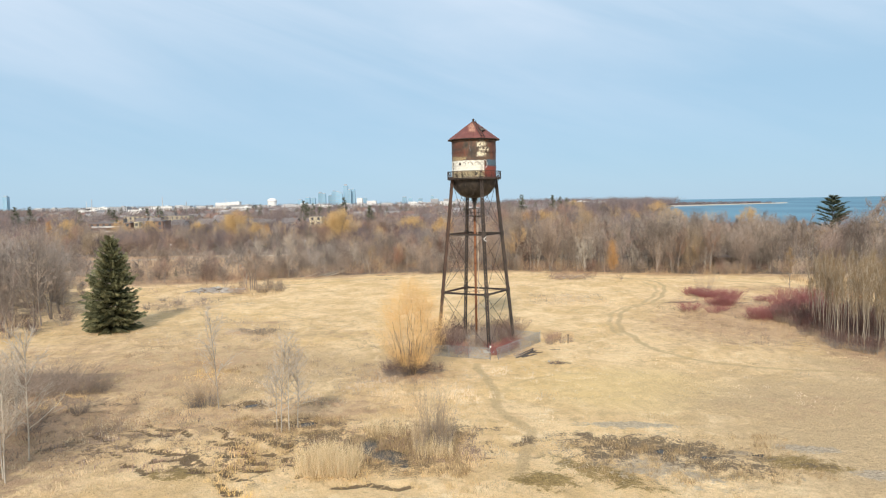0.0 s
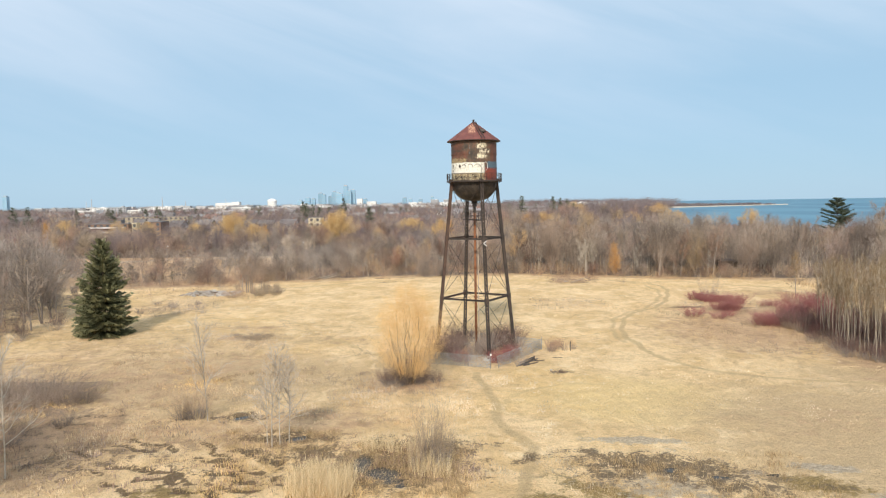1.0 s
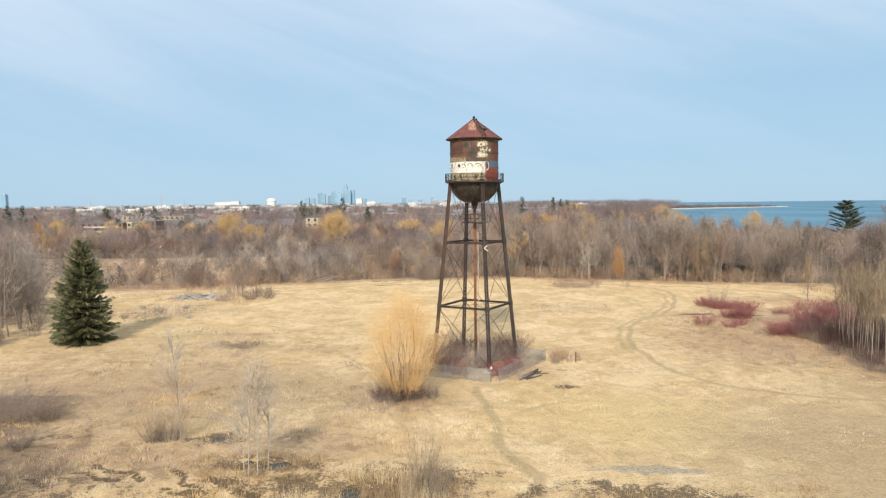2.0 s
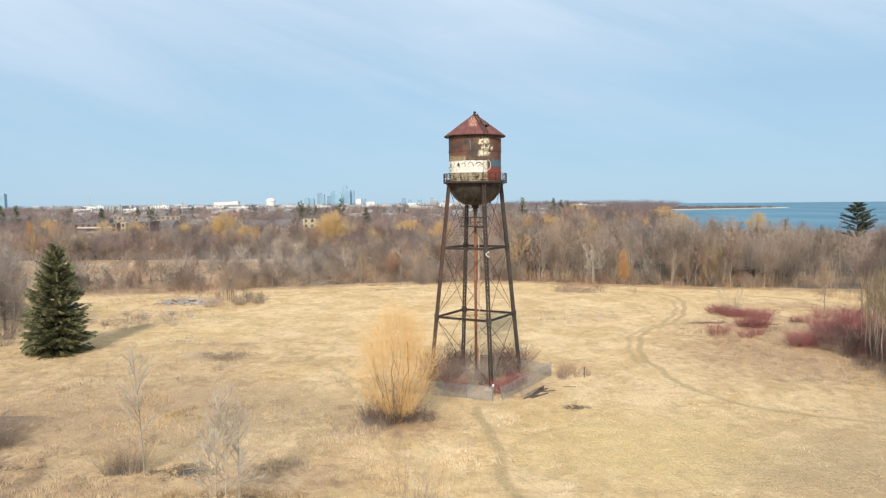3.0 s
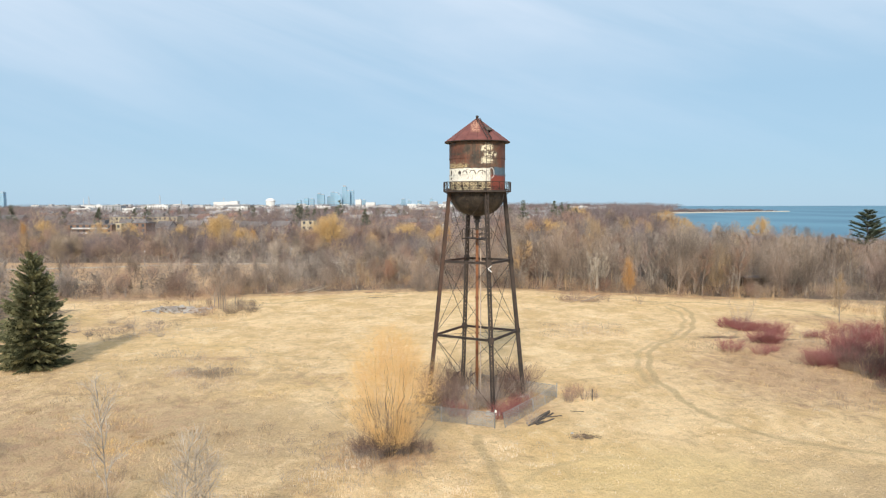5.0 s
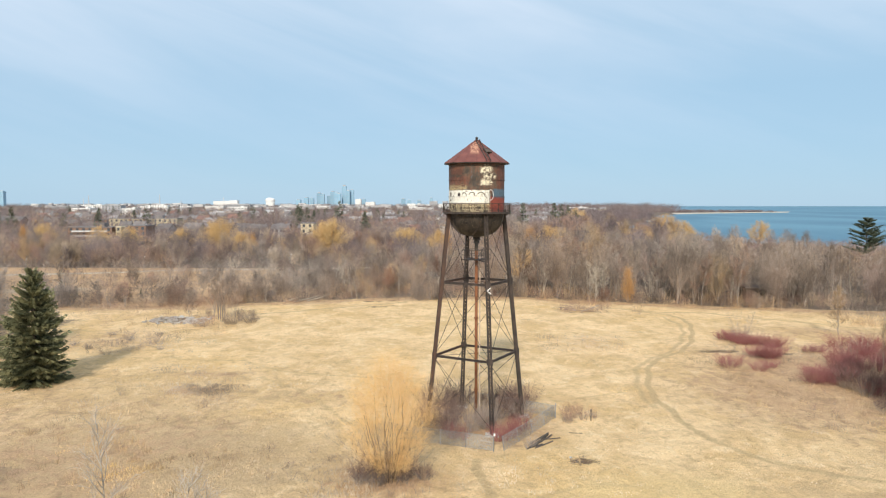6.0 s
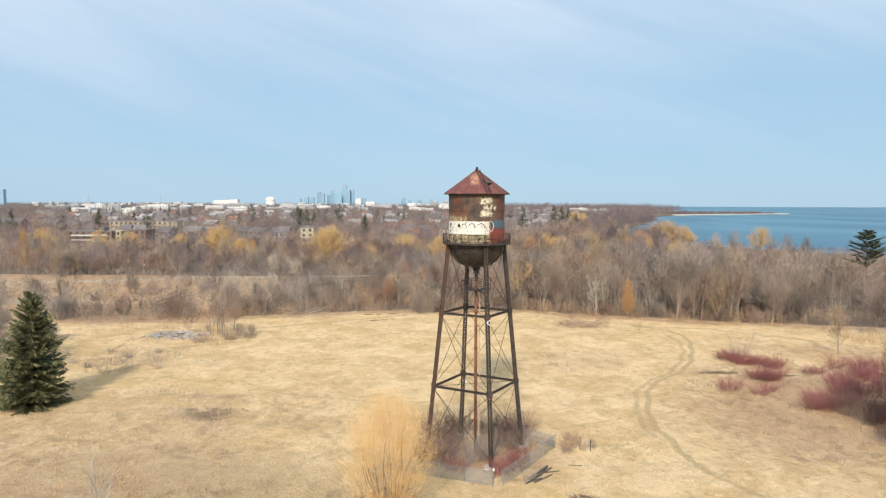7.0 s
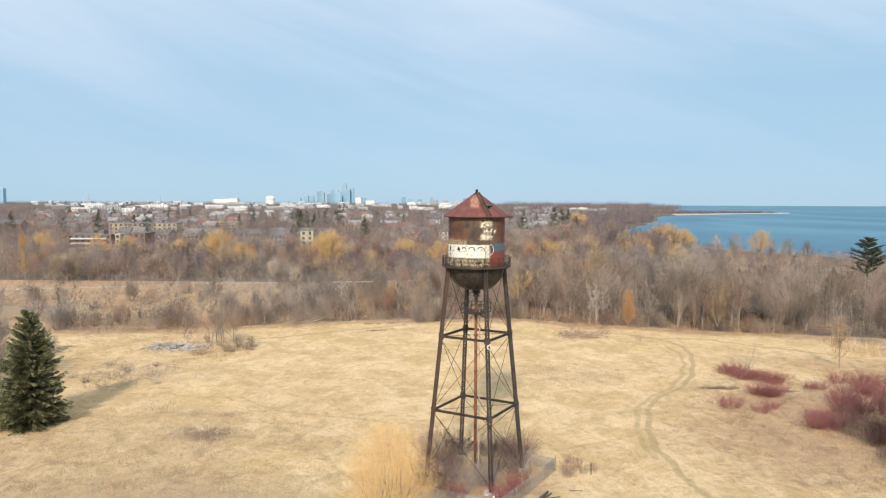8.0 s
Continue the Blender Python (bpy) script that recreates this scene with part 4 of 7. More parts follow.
    # girts and tie rods
    for z in (7.2, 14.5):
        for k in range(4):
            bm = bmesh.new()
            p, q = leg_at(k, z), leg_at((k + 1) % 4, z)
            for dz in (-0.09, 0.09):
                add_beam(bm, p + Vector((0, 0, dz)), q + Vector((0, 0, dz)), 0.14, 0.05)
            add_beam(bm, p, q, 0.03, 0.16)
            part("girt", bm, STEEL if k != 2 else STEEL_RED, tower)
    for z0, z1 in ((0.8, 7.0), (7.4, 14.3), (14.7, 21.1)):
        for k in range(4):
            for a, b in ((z0, z1), (z1, z0)):
                bm = bmesh.new()
                add_bar(bm, leg_at(k, a), leg_at((k + 1) % 4, b), 0.028, 5)
                part("tie_rod", bm, STEEL, tower)
    # riser pipes and the valve platform under the bowl
    bm = bmesh.new()
    add_bar(bm, (0, 0, 0.1), (0, 0, 17.7), 0.15, 12)
    for z in (3.5, 7.2, 10.8, 14.5):
        add_bar(bm, (0, 0, z - 0.06), (0, 0, z + 0.06), 0.22, 12)
    part("riser_pipe", bm, RUST_PIPE, tower, "orange rusted riser pipe", True)
    bm = bmesh.new()
    add_bar(bm, (0.36, 0.1, 0.1), (0.36, 0.1, 16.9), 0.06, 8)
    part("drain_pipe", bm, PIPE_PALE, tower, "thin pale flaking pipe")
    for z in (7.2, 14.5):
        for k in range(4):
            bm = bmesh.new()
            add_bar(bm, (0, 0, z), leg_at(k, z), 0.022, 4)
            part("stay_rod", bm, STEEL, tower)
    platform = new("platform")
    platform.parent = tower
    bm = bmesh.new()
    add_box(bm, 0, 0, 16.75, 2.2, 2.2, 0.08, Matrix.Rotation(PHI + radians(45), 4, 'Z'))
    part("deck", bm, STEEL, platform)
    bm = bmesh.new()
    m45 = Matrix.Rotation(PHI + radians(45), 4, 'Z')
    for z in (17.2, 17.7):
        for x0, y0, wx, wy in ((0, 1.08, 2.2, 0.05), (0, -1.08, 2.2, 0.05), (1.08, 0, 0.05, 2.2), (-1.08, 0, 0.05, 2.2)):
            add_box(bm, x0, y0, z, wx, wy, 0.05, m45)
    for x0 in (-1.08, -0.54, 0, 0.54, 1.08):
        for y0 in (-1.08, -0.54, 0, 0.54, 1.08):
            if abs(x0) > 1 or abs(y0) > 1:
                add_box(bm, x0, y0, 17.22, 0.04, 0.04, 0.95, m45)
    part("guard_rail", bm, STEEL, platform)
    bm = bmesh.new()
    for k in (0, 2):
        add_beam(bm, leg_at(k, 16.7), Vector((0, 0, 16.7)), 0.12, 0.12)
    part("platform_beams", bm, STEEL, platform)
    # a bent white bracket on the approach leg
    bm = bmesh.new()
    c = leg_at(0, 13.95) + LEG_DIR[0] * 0.25
    add_bar(bm, c + Vector((0.2, 0, 0.35)), c + Vector((-0.15, 0, 0.05)), 0.05, 5)
    add_bar(bm, c + Vector((-0.15, 0, 0.05)), c + Vector((0.22, 0, -0.25)), 0.05, 5)
    part("loose_bracket", bm, WHITE, tower, "bent pale bracket")
    # remains of lettering, as dark strokes on the white band
    rnd = random.Random(5)
    for a0, z0, w, h in ((-66, 23.2, 8, 0.5), (-66, 22.65, 8, 0.25), (-38, 23.2, 8, 0.55), (-70, 22.0, 8, 0.6), (-54, 21.95, 5, 0.55), (-34, 21.9, 4, 0.4), (4, 21.9, 6, 0.35)):
        bm = bmesh.new()
        n = 12
        vs = []
        for i in range(n):
            t = 2 * math.pi * i / n
            k = rnd.uniform(0.6, 1.0)
            aa, zz = radians(a0 + w * 0.5 * k * math.cos(t)), z0 + h * 0.5 * k * math.sin(t)
            vs.append(bm.verts.new((2.782 * math.sin(aa), -2.782 * math.cos(aa), zz)))
        bm.faces.new(vs)
        part("paint_mark", bm, STEEL, tower)
    for a0, r, flat in ((-10, 0.30, 1.0), (8, 0.34, 0.9), (-26, 0.22, 1.2)):
        bm = bmesh.new()
        for i in range(10):
            ps = []
            for t in (math.pi * i / 10 - 0.3, math.pi * (i + 1) / 10 - 0.3):
                aa, zz = radians(a0) + r * math.cos(t) / 2.78, 23.1 + r * flat * math.sin(t)
                ps.append((2.783 * math.sin(aa), -2.783 * math.cos(aa), zz))
            add_bar(bm, ps[0], ps[1], 0.035, 4)
        part("paint_stroke", bm, STEEL, tower)
    # loop of white paint at the band's end
    bm = bmesh.new()
    for i in range(20):
        t0, t1 = 2 * math.pi * i / 20, 2 * math.pi * (i + 1) / 20
        ps = []
        for t in (t0, t1):
            aa, zz = radians(28 + 7 * math.cos(t)), 23.15 + 0.5 * math.sin(t)
            ps.append((2.785 * math.sin(aa), -2.785 * math.cos(aa), zz))
        add_bar(bm, ps[0], ps[1], 0.03, 4)
    part("paint_loop", bm, WHITE, tower)
    return tower


water_tower()

# ---- plants ----
def turned(d, angle, rnd):
    """d bent away by an angle in a random direction."""
    s = d.cross(Vector((rnd.uniform(-1, 1), rnd.uniform(-1, 1), rnd.uniform(-1, 1))))
    if s.length < 1e-4:
        s = Vector((1, 0, 0))
    return (Matrix.Rotation(angle, 3, s.normalized()) @ d).normalized()


def sliver(T, p, q, w, rnd):
    s = (q - p).cross(Vector((rnd.uniform(-1, 1), rnd.uniform(-1, 1), rnd.uniform(-1, 1))))
    s = s.normalized() * w if s.length > 1e-5 else Vector((w, 0, 0))
    T.append((p - s, p + s, q))


def curve_line(p, d, length, n, bend, rnd, wander=0.12):
    pts = [p.copy()]
    for i in range(n):
        d = (d + Vector((rnd.uniform(-1, 1), rnd.uniform(-1, 1), rnd.uniform(-1, 1))) * wander + Vector((0, 0, bend))).normalized()
        pts.append(pts[-1] + d * (length / n))
    return pts, d


def tree_meshes(seed, H, bark, twig, spread=0.42, limbs=10, subs=6, fine=8, tw=0.022, tlen=1.1, low=0.22, droop=0.0, stems=1, trunk_r=None, lift=0.12, wander=0.10):
    """Trunk-and-limb mesh and twig mesh of a leafless tree, H metres high."""
    rnd = random.Random(seed)
    V, F, T = [], [], []
    r0 = trunk_r or H * 0.014
    for st in range(stems):
        lean = Vector((rnd.uniform(-1, 1), rnd.uniform(-1, 1), 0)) * (wander * 0.7 if stems == 1 else 0.32 if stems < 8 else 0.42)
        foot = Vector((rnd.uniform(-0.4, 0.4), rnd.uniform(-0.4, 0.4), 0)) if stems > 1 else Vector((0, 0, 0))
        Hs = H * (1 if st == 0 else rnd.uniform(0.75, 0.98))
        pts, _ = curve_line(foot - Vector((0, 0, 0.15)), (Vector((0, 0, 1)) + lean).normalized(), Hs * 0.86, 8, 0.05, rnd, wander)
        tube(V, F, pts, [r0 * (1 - 0.85 * i / 8) + 0.012 for i in range(9)], 6 if stems == 1 else 5)
        for li in range(max(3, limbs // stems)):
            u = low + (0.97 - low) * ((li + rnd.random()) / max(3, limbs // stems))
            i = min(int(u * 8), 7)
            p = pts[i].lerp(pts[i + 1], u * 8 - i)
            az = rnd.uniform(0, 2 * math.pi)
            up = rnd.uniform(0.25, 0.95) + u * 0.45
            d = Vector((math.cos(az), math.sin(az), up)).normalized()
            L = H * spread * (1.15 - 0.75 * u) * rnd.uniform(0.75, 1.2)
            lp, ld = curve_line(p, d, L, 4, lift - droop * 0.5, rnd, 0.2)
            rl = max(0.014, r0 * 0.42 * (1.1 - u))
            tube(V, F, lp, [rl * (1 - 0.8 * k / 4) + 0.006 for k in range(5)], 4)
            for si in range(subs):
                v = 0.25 + 0.75 * (si + rnd.random()) / subs
                k = min(int(v * 4), 3)
                sp = lp[k].lerp(lp[k + 1], v * 4 - k)
                sd = turned((lp[k + 1] - lp[k]).normalized(), rnd.uniform(0.4, 0.9), rnd)
                sl = L * rnd.uniform(0.25, 0.5) * (1.2 - 0.5 * v)
                bp, _ = curve_line(sp, sd, sl, 2, 0.12 - droop, rnd, 0.2)
                for a, b in zip(bp[:-1], bp[1:]):
                    sliver(T, a, b + (b - a) * 0.3, max(0.012, rl * 0.22), rnd)
                for fi in range(fine):
                    w = rnd.random()
                    fp = bp[0].lerp(bp[2], w)
                    fd = turned((bp[2] - bp[0]).normalized(), rnd.uniform(0.2, 0.9), rnd) + Vector((0, 0, 0.25 - droop * rnd.uniform(1, 3)))
                    ln = tlen * rnd.uniform(0.5, 1.2)
                    sliver(T, fp, fp + fd.normalized() * ln, tw, rnd)
    return V, F, T


def plant_of(name, seed, H, bark, twig, label, category, group, split=False, **kw):
    """A leafless tree or shrub at the origin, with a trunk and a crown as parts; to be copied or moved."""
    V, F, T = tree_meshes(seed, H, bark, twig, **kw)
    ob = thing(name, 0, 0, 0, label, category, group)
    pieces, top = [], -1
    for f in F:
        if min(f) > top or not pieces:
            pieces.append([])
        pieces[-1].append(f)
        top = max(top, max(f))
    for i, fs in enumerate(pieces if split else [F]):
        used = sorted({k for f in fs for k in f})
        at = {k: j for j, k in enumerate(used)}
        nm = "limb" if i else "trunk"
        put(nm, mesh_of(nm, [V[k] for k in used], [tuple(at[k] for k in f) for f in fs], bark, True), ob)
    put("crown", tri_mesh("crown", T, twig), ob)
    return ob


def shrub_mesh(seed, H, R, stems, fine, w=0.02, spread=0.9, tlen=0.5):
    """Slivers of a many-stemmed shrub."""
    rnd = random.Random(seed)
    T = []
    for i in range(stems):
        az, rr = rnd.uniform(0, 2 * math.pi), R * 0.35 * math.sqrt(rnd.random())
        p = Vector((math.cos(az) * rr, math.sin(az) * rr, -0.08))
        out = rnd.uniform(0.05, spread)
        az += rnd.uniform(-0.5, 0.5)
        d = Vector((math.cos(az) * out, math.sin(az) * out, 1)).normalized()
        L = H * rnd.uniform(0.6, 1.08) / max(d.z, 0.6)
        pts, _ = curve_line(p, d, L, 3, 0.05, rnd, 0.12)
        for k in range(3):
            sliver(T, pts[k], pts[k + 1] + (pts[k + 1] - pts[k]) * 0.15, w * (1.5 - 0.35 * k), rnd)
        for f in range(fine):
            u = rnd.uniform(0.15, 1)
            k = min(int(u * 3), 2)
            q = pts[k].lerp(pts[k + 1], u * 3 - k)
            fd = turned((pts[k + 1] - pts[k]).normalized(), rnd.uniform(0.2, 0.8), rnd)
            sliver(T, q, q + fd * tlen * rnd.uniform(0.5, 1.3), w * 0.7, rnd)
    return T


def shrub_of(name, seed, H, R, stems, fine, twig, label, group="", w=0.02, spread=0.9, tlen=0.5):
    T = shrub_mesh(seed, H, R, stems, fine, w, spread, tlen)
    cut = [i for i, t in enumerate(T) if t[0].z < H * 0.28]
    keep = set(cut)
    ob = thing(name, 0, 0, 0, label, "shrub", group)
    put("base", tri_mesh("base", [T[i] for i in cut], TWIG_GREY if twig is not TWIG_RED else TWIG_RED), ob)
    put("crown", tri_mesh("crown", [t for i, t in enumerate(T) if i not in keep], twig), ob)
    return ob


class Placer:
    """Puts down the first plant of a kind itself, and copies for the rest."""
    def __init__(self, kinds):
        self.kinds, self.used = kinds, set()

    def at(self, i, x, y, s=1.0, rz=0.0, label="", z=None, sz=1.0):
        ob = self.kinds[i % len(self.kinds)]
        m = pose(x, y, gz(x, y) if z is None else z, 0, 0, rz)
        if i % len(self.kinds) in self.used:
            got = copy_thing(ob, m)
        else:
            self.used.add(i % len(self.kinds))
            ob.matrix_basis = m
            got = ob
        got.scale = (s, s, s * sz)
        return tagged(got, label)


rnd = random.Random(11)

# spruce in the field
def spruce(name, H, R, seed, whorls, per, label, mat=NEEDLES, sprays=9, group=""):
    rnd = random.Random(seed)
    ob = thing(name, 0, 0, 0, label, "spruce tree", group)
    V, F = [], []
    tube(V, F, [Vector((0, 0, -0.2)), Vector((0.03, 0, H * 0.5)), Vector((0, 0.02, H))], [H * 0.018, H * 0.011, 0.02], 7)
    put("trunk", mesh_of("trunk", V, F, BARK_DARK, True), ob)
    T, W = [], []
    for i in range(whorls):
        u = (i + rnd.random() * 0.6) / whorls
        z = H * (0.035 + 0.955 * u)
        reach = R * (1 - u) ** 0.62 * min(1.0, 0.80 + u) * 0.92 + 0.12
        for k in range(max(5, int(per * (1 - 0.55 * u)))):
            az = rnd.uniform(0, 2 * math.pi)
            L = reach * rnd.uniform(0.55, 1.2)
            p = Vector((0, 0, z + rnd.uniform(-0.2, 0.2)))
            d = Vector((math.cos(az), math.sin(az), -0.10 + 0.55 * u)).normalized()
            side = Vector((-math.sin(az), math.cos(az), 0))
            pts, _ = curve_line(p, d, L, 4, 0.055 - 0.10 * (1 - u), rnd, 0.06)
            pts[-1].z += 0.10 * L
            W.append((pts[0] - side * 0.03, pts[0] + side * 0.03, pts[3]))
            n = max(3, int(sprays * L / R * 1.4) + 2)
            for j in range(n):
                v = 0.18 + 0.82 * (j + rnd.random()) / n
                q = min(int(v * 4), 3)
                c = pts[q].lerp(pts[q + 1], v * 4 - q)
                for sg in (-1, 1):
                    ln = L * 0.34 * (1.15 - 0.75 * v) * rnd.uniform(0.7, 1.25) + 0.18
                    e = c + (side * sg * 0.75 + d * 0.8).normalized() * ln + Vector((0, 0, -0.20 * ln + rnd.uniform(-0.05, 0.05)))
                    wv = d * 0.10 + Vector((0, 0, 0.10 * rnd.uniform(0.4, 1.4)))
                    T.append((c - wv, c + wv, e))
                    hang = c.lerp(e, 0.55)
                    T.append((c, hang + d * 0.07, hang + Vector((0, 0, -0.15 - 0.10 * rnd.random()))))
            tip = pts[-1] + d * 0.22
            T.append((pts[3] - side * 0.13, pts[3] + side * 0.13, tip))
            T.append((pts[3] - Vector((0, 0, 0.1)), pts[3] + Vector((0, 0, 0.1)), tip))
    put("limbs", tri_mesh("limbs", W, BARK_DARK), ob)
    put("needles", tri_mesh("needles", T, mat), ob)
    return ob


big = spruce("spruce_tree", 14.3, 4.6, 3, 38, 21, "dense dark green spruce standing alone in dry grass", sprays=10)
big.matrix_basis = pose(-54.0, 13.4, 0.25)

# golden willow beside the tower
def egg(u, R, foot=0.36):
    """Radius of a willow's crown at a share u of its height."""
    if u < 0.42:
        return R * (foot + (1 - foot) * math.sin(u / 0.42 * math.pi / 2))
    return R * math.sqrt(max(0.02, 1 - ((u - 0.42) / 0.585) ** 1.4))


def willow_mesh(seed, H, R, stems, branches, per, w, hang, z0=0.08, foot_share=0.36):
    """Stems as tubes, and a hazy dome of branches and fine twigs as slivers."""
    rn = random.Random(seed)
    lines, T = [], []
    for i in range(stems):
        az, u = 6.283 * (i + rn.random()) / stems, rn.uniform(0.50, 0.80)
        out = egg(u, R) * rn.uniform(0.10, 0.85)
        tip = Vector((math.cos(az) * out, math.sin(az) * out, H * u))
        foot = Vector((math.cos(az) * 0.45, math.sin(az) * 0.45, -0.15)) * (1 if stems > 4 else 0.1)
        pts = []
        for k in range(8):
            t = k / 7
            p = foot.lerp(tip, t)
            p.z = foot.z + (tip.z - foot.z) * (0.8 * t + 0.2 * t * t)
            pts.append(p + Vector((rn.gauss(0, 0.09), rn.gauss(0, 0.09), 0)) * (t * 1.6) * H / 10)
        lines.append(pts)
    for i in range(branches):
        u = rn.random() ** 0.85
        az, zz = rn.uniform(0, 6.283), H * (z0 + (1 - z0) * u)
        out = egg(u, R, foot_share) * rn.uniform(0.1, 1.0) ** 0.5
        tip = Vector((math.cos(az) * out, math.sin(az) * out, zz))
        line = min(rn.sample(lines, min(4, stems)), key=lambda l: (l[-1].xy - tip.xy).length)
        k = max(0, min(6, int(7 * rn.uniform(0.35, 0.85) * zz / H)))
        p0 = line[k].lerp(line[k + 1], rn.random())
        if p0.z > zz - 0.2:
            p0 = line[max(0, int(k * 0.5))]
        mid = p0.lerp(tip, 0.5) + Vector((rn.gauss(0, 0.3), rn.gauss(0, 0.3), 0.25 + hang * 1.2)) * (H / 10)
        pts = [p0.lerp(mid, t) * (1 - t) + mid.lerp(tip, t) * t for t in (0, 0.25, 0.5, 0.75, 1.0)]
        for a, b in zip(pts[:-1], pts[1:]):
            sliver(T, a, b + (b - a) * 0.2, w * 1.9, rn)
        for f in range(per):
            t = rn.uniform(0.45, 1.05)
            k = min(int(t * 4), 3)
            p = pts[k].lerp(pts[k + 1], t * 4 - k) + Vector((rn.gauss(0, 0.30), rn.gauss(0, 0.30), rn.gauss(0, 0.25))) * (H / 10)
            rad = Vector((p.x, p.y, 0)).normalized() if p.xy.length > 0.1 else Vector((0, 0, 0))
            d = rad * 0.45 + Vector((rn.gauss(0, 0.55), rn.gauss(0, 0.55), rn.gauss(0.40 - hang * 1.6, 0.5)))
            d.normalize()
            ln = rn.uniform(0.25, 0.85) * H / 10
            q = p + d * ln
            sliver(T, p, q, w, rn)
            e = p.lerp(q, rn.uniform(0.2, 0.7))
            sliver(T, e, e + turned(d, rn.uniform(0.4, 1.1), rn) * ln * 0.6, w * 0.8, rn)
    return lines, T


wil = thing("willow", -7.0, -17.0, gz(-7, -17), "leafless golden willow clump beside the fenced tower", "willow tree")
lines, T = willow_mesh(21, 10.2, 4.5, 15, 300, 50, 0.0064, 0.0, 0.13, 0.34)
for pts in lines:
    V, F = [], []
    tube(V, F, pts, [0.042 * (1 - 0.90 * k / 7) + 0.003 for k in range(8)], 5)
    put("stem", mesh_of("stem", V, F, BARK_DARK, True), wil)
put("crown", tri_mesh("crown", T, TWIG_STRAW), wil)
put("lower_crown", tri_mesh("lower_crown", shrub_mesh(23, 4.4, 2.6, 80, 16, 0.012, 1.1, 1.0), TWIG_BROWN), wil, "dull brown lower twigs")
kinds = [shrub_of("shrub", 40 + i, 2.1, 1.7, 70, 11, (TWIG_DARK, TWIG_BROWN, TWIG_DARK)[i % 3], "dull brown leafless shrub at the foot of the willow", "shrubs round the willow", 0.011, 1.0) for i in range(3)]
pl = Placer(kinds)
for i in range(14):
    a = rnd.uniform(0, 6.28)
    pl.at(i, -7.0 + 3.0 * math.cos(a) * rnd.uniform(0.2, 1), -17.3 + 2.0 * math.sin(a) * rnd.uniform(0.3, 1), rnd.uniform(0.4, 0.9), rnd.uniform(0, 360))

# brush round the tower's legs
kinds = [shrub_of("shrub", 50 + i, 3.0, 2.0, 64, 15, (TWIG_GREY, TWIG_DARK, TWIG_BROWN, TWIG_DARK)[i], "tangled grey leafless brush under the water tower", "brush under the tower", 0.015, 1.2, 0.8) for i in range(4)]
pl = Placer(kinds)
for i in range(40):
    x, y = rnd.uniform(-5.4, 5.2), rnd.uniform(-6.6, 6.2)
    if y < -7.2 + 0.35 * abs(x) or (x > 4 and y < -4 + (x - 4)):
        y += 3.0
    if x > 3.6 and y < -3.4:
        x -= 3.0
    pl.at(i, x, y, rnd.uniform(0.45, 0.95) * (0.75 if y < -4.5 else 1), rnd.uniform(0, 360))
kinds = [shrub_of("red_shrub", 60 + i, 2.0, 1.5, 70, 9, TWIG_RED, "dark red-stemmed shrub inside the tower fence", "red shrubs under the tower", 0.012, 0.9) for i in range(2)]
pl = Placer(kinds)
for i, (x, y) in enumerate(((2.6, -6.4), (3.4, -5.6), (4.0, -4.6), (2.0, -6.6), (3.0, -4.2), (-2.2, -6.0), (-1.2, -6.4), (4.6, -3.0), (3.6, -3.2), (1.8, -5.2))):
    pl.at(i, x, y, rnd.uniform(0.5, 0.85), rnd.uniform(0, 360))
kinds = [shrub_of("dry_weeds", 70 + i, 1.2, 1.0, 50, 5, (TWIG_BROWN, TWIG_TAN)[i], "tawny dry weeds growing against the chain-link fence", "weeds along the fence", 0.009, 0.8) for i in range(2)]
pl = Placer(kinds)
for i, (x, y) in enumerate(((4.6, -8.6), (5.0, -8.0), (9.4, 0.6), (10.2, 1.4), (10.6, 2.6), (9.8, 3.6), (9.2, -0.4), (12.2, 1.6), (11.0, 0.8))):
    pl.at(i, x, y, rnd.uniform(0.7, 1.25), rnd.uniform(0, 360))

kinds = [shrub_of("brush_pile", 76, 0.8, 1.1, 60, 10, TWIG_DARK, "low pile of dark red-brown dead brush on grass", "", 0.012, 1.6, 0.5)]
pl = Placer(kinds)
pl.at(0, 8.6, -12.2, 0.9, 0, sz=0.4)

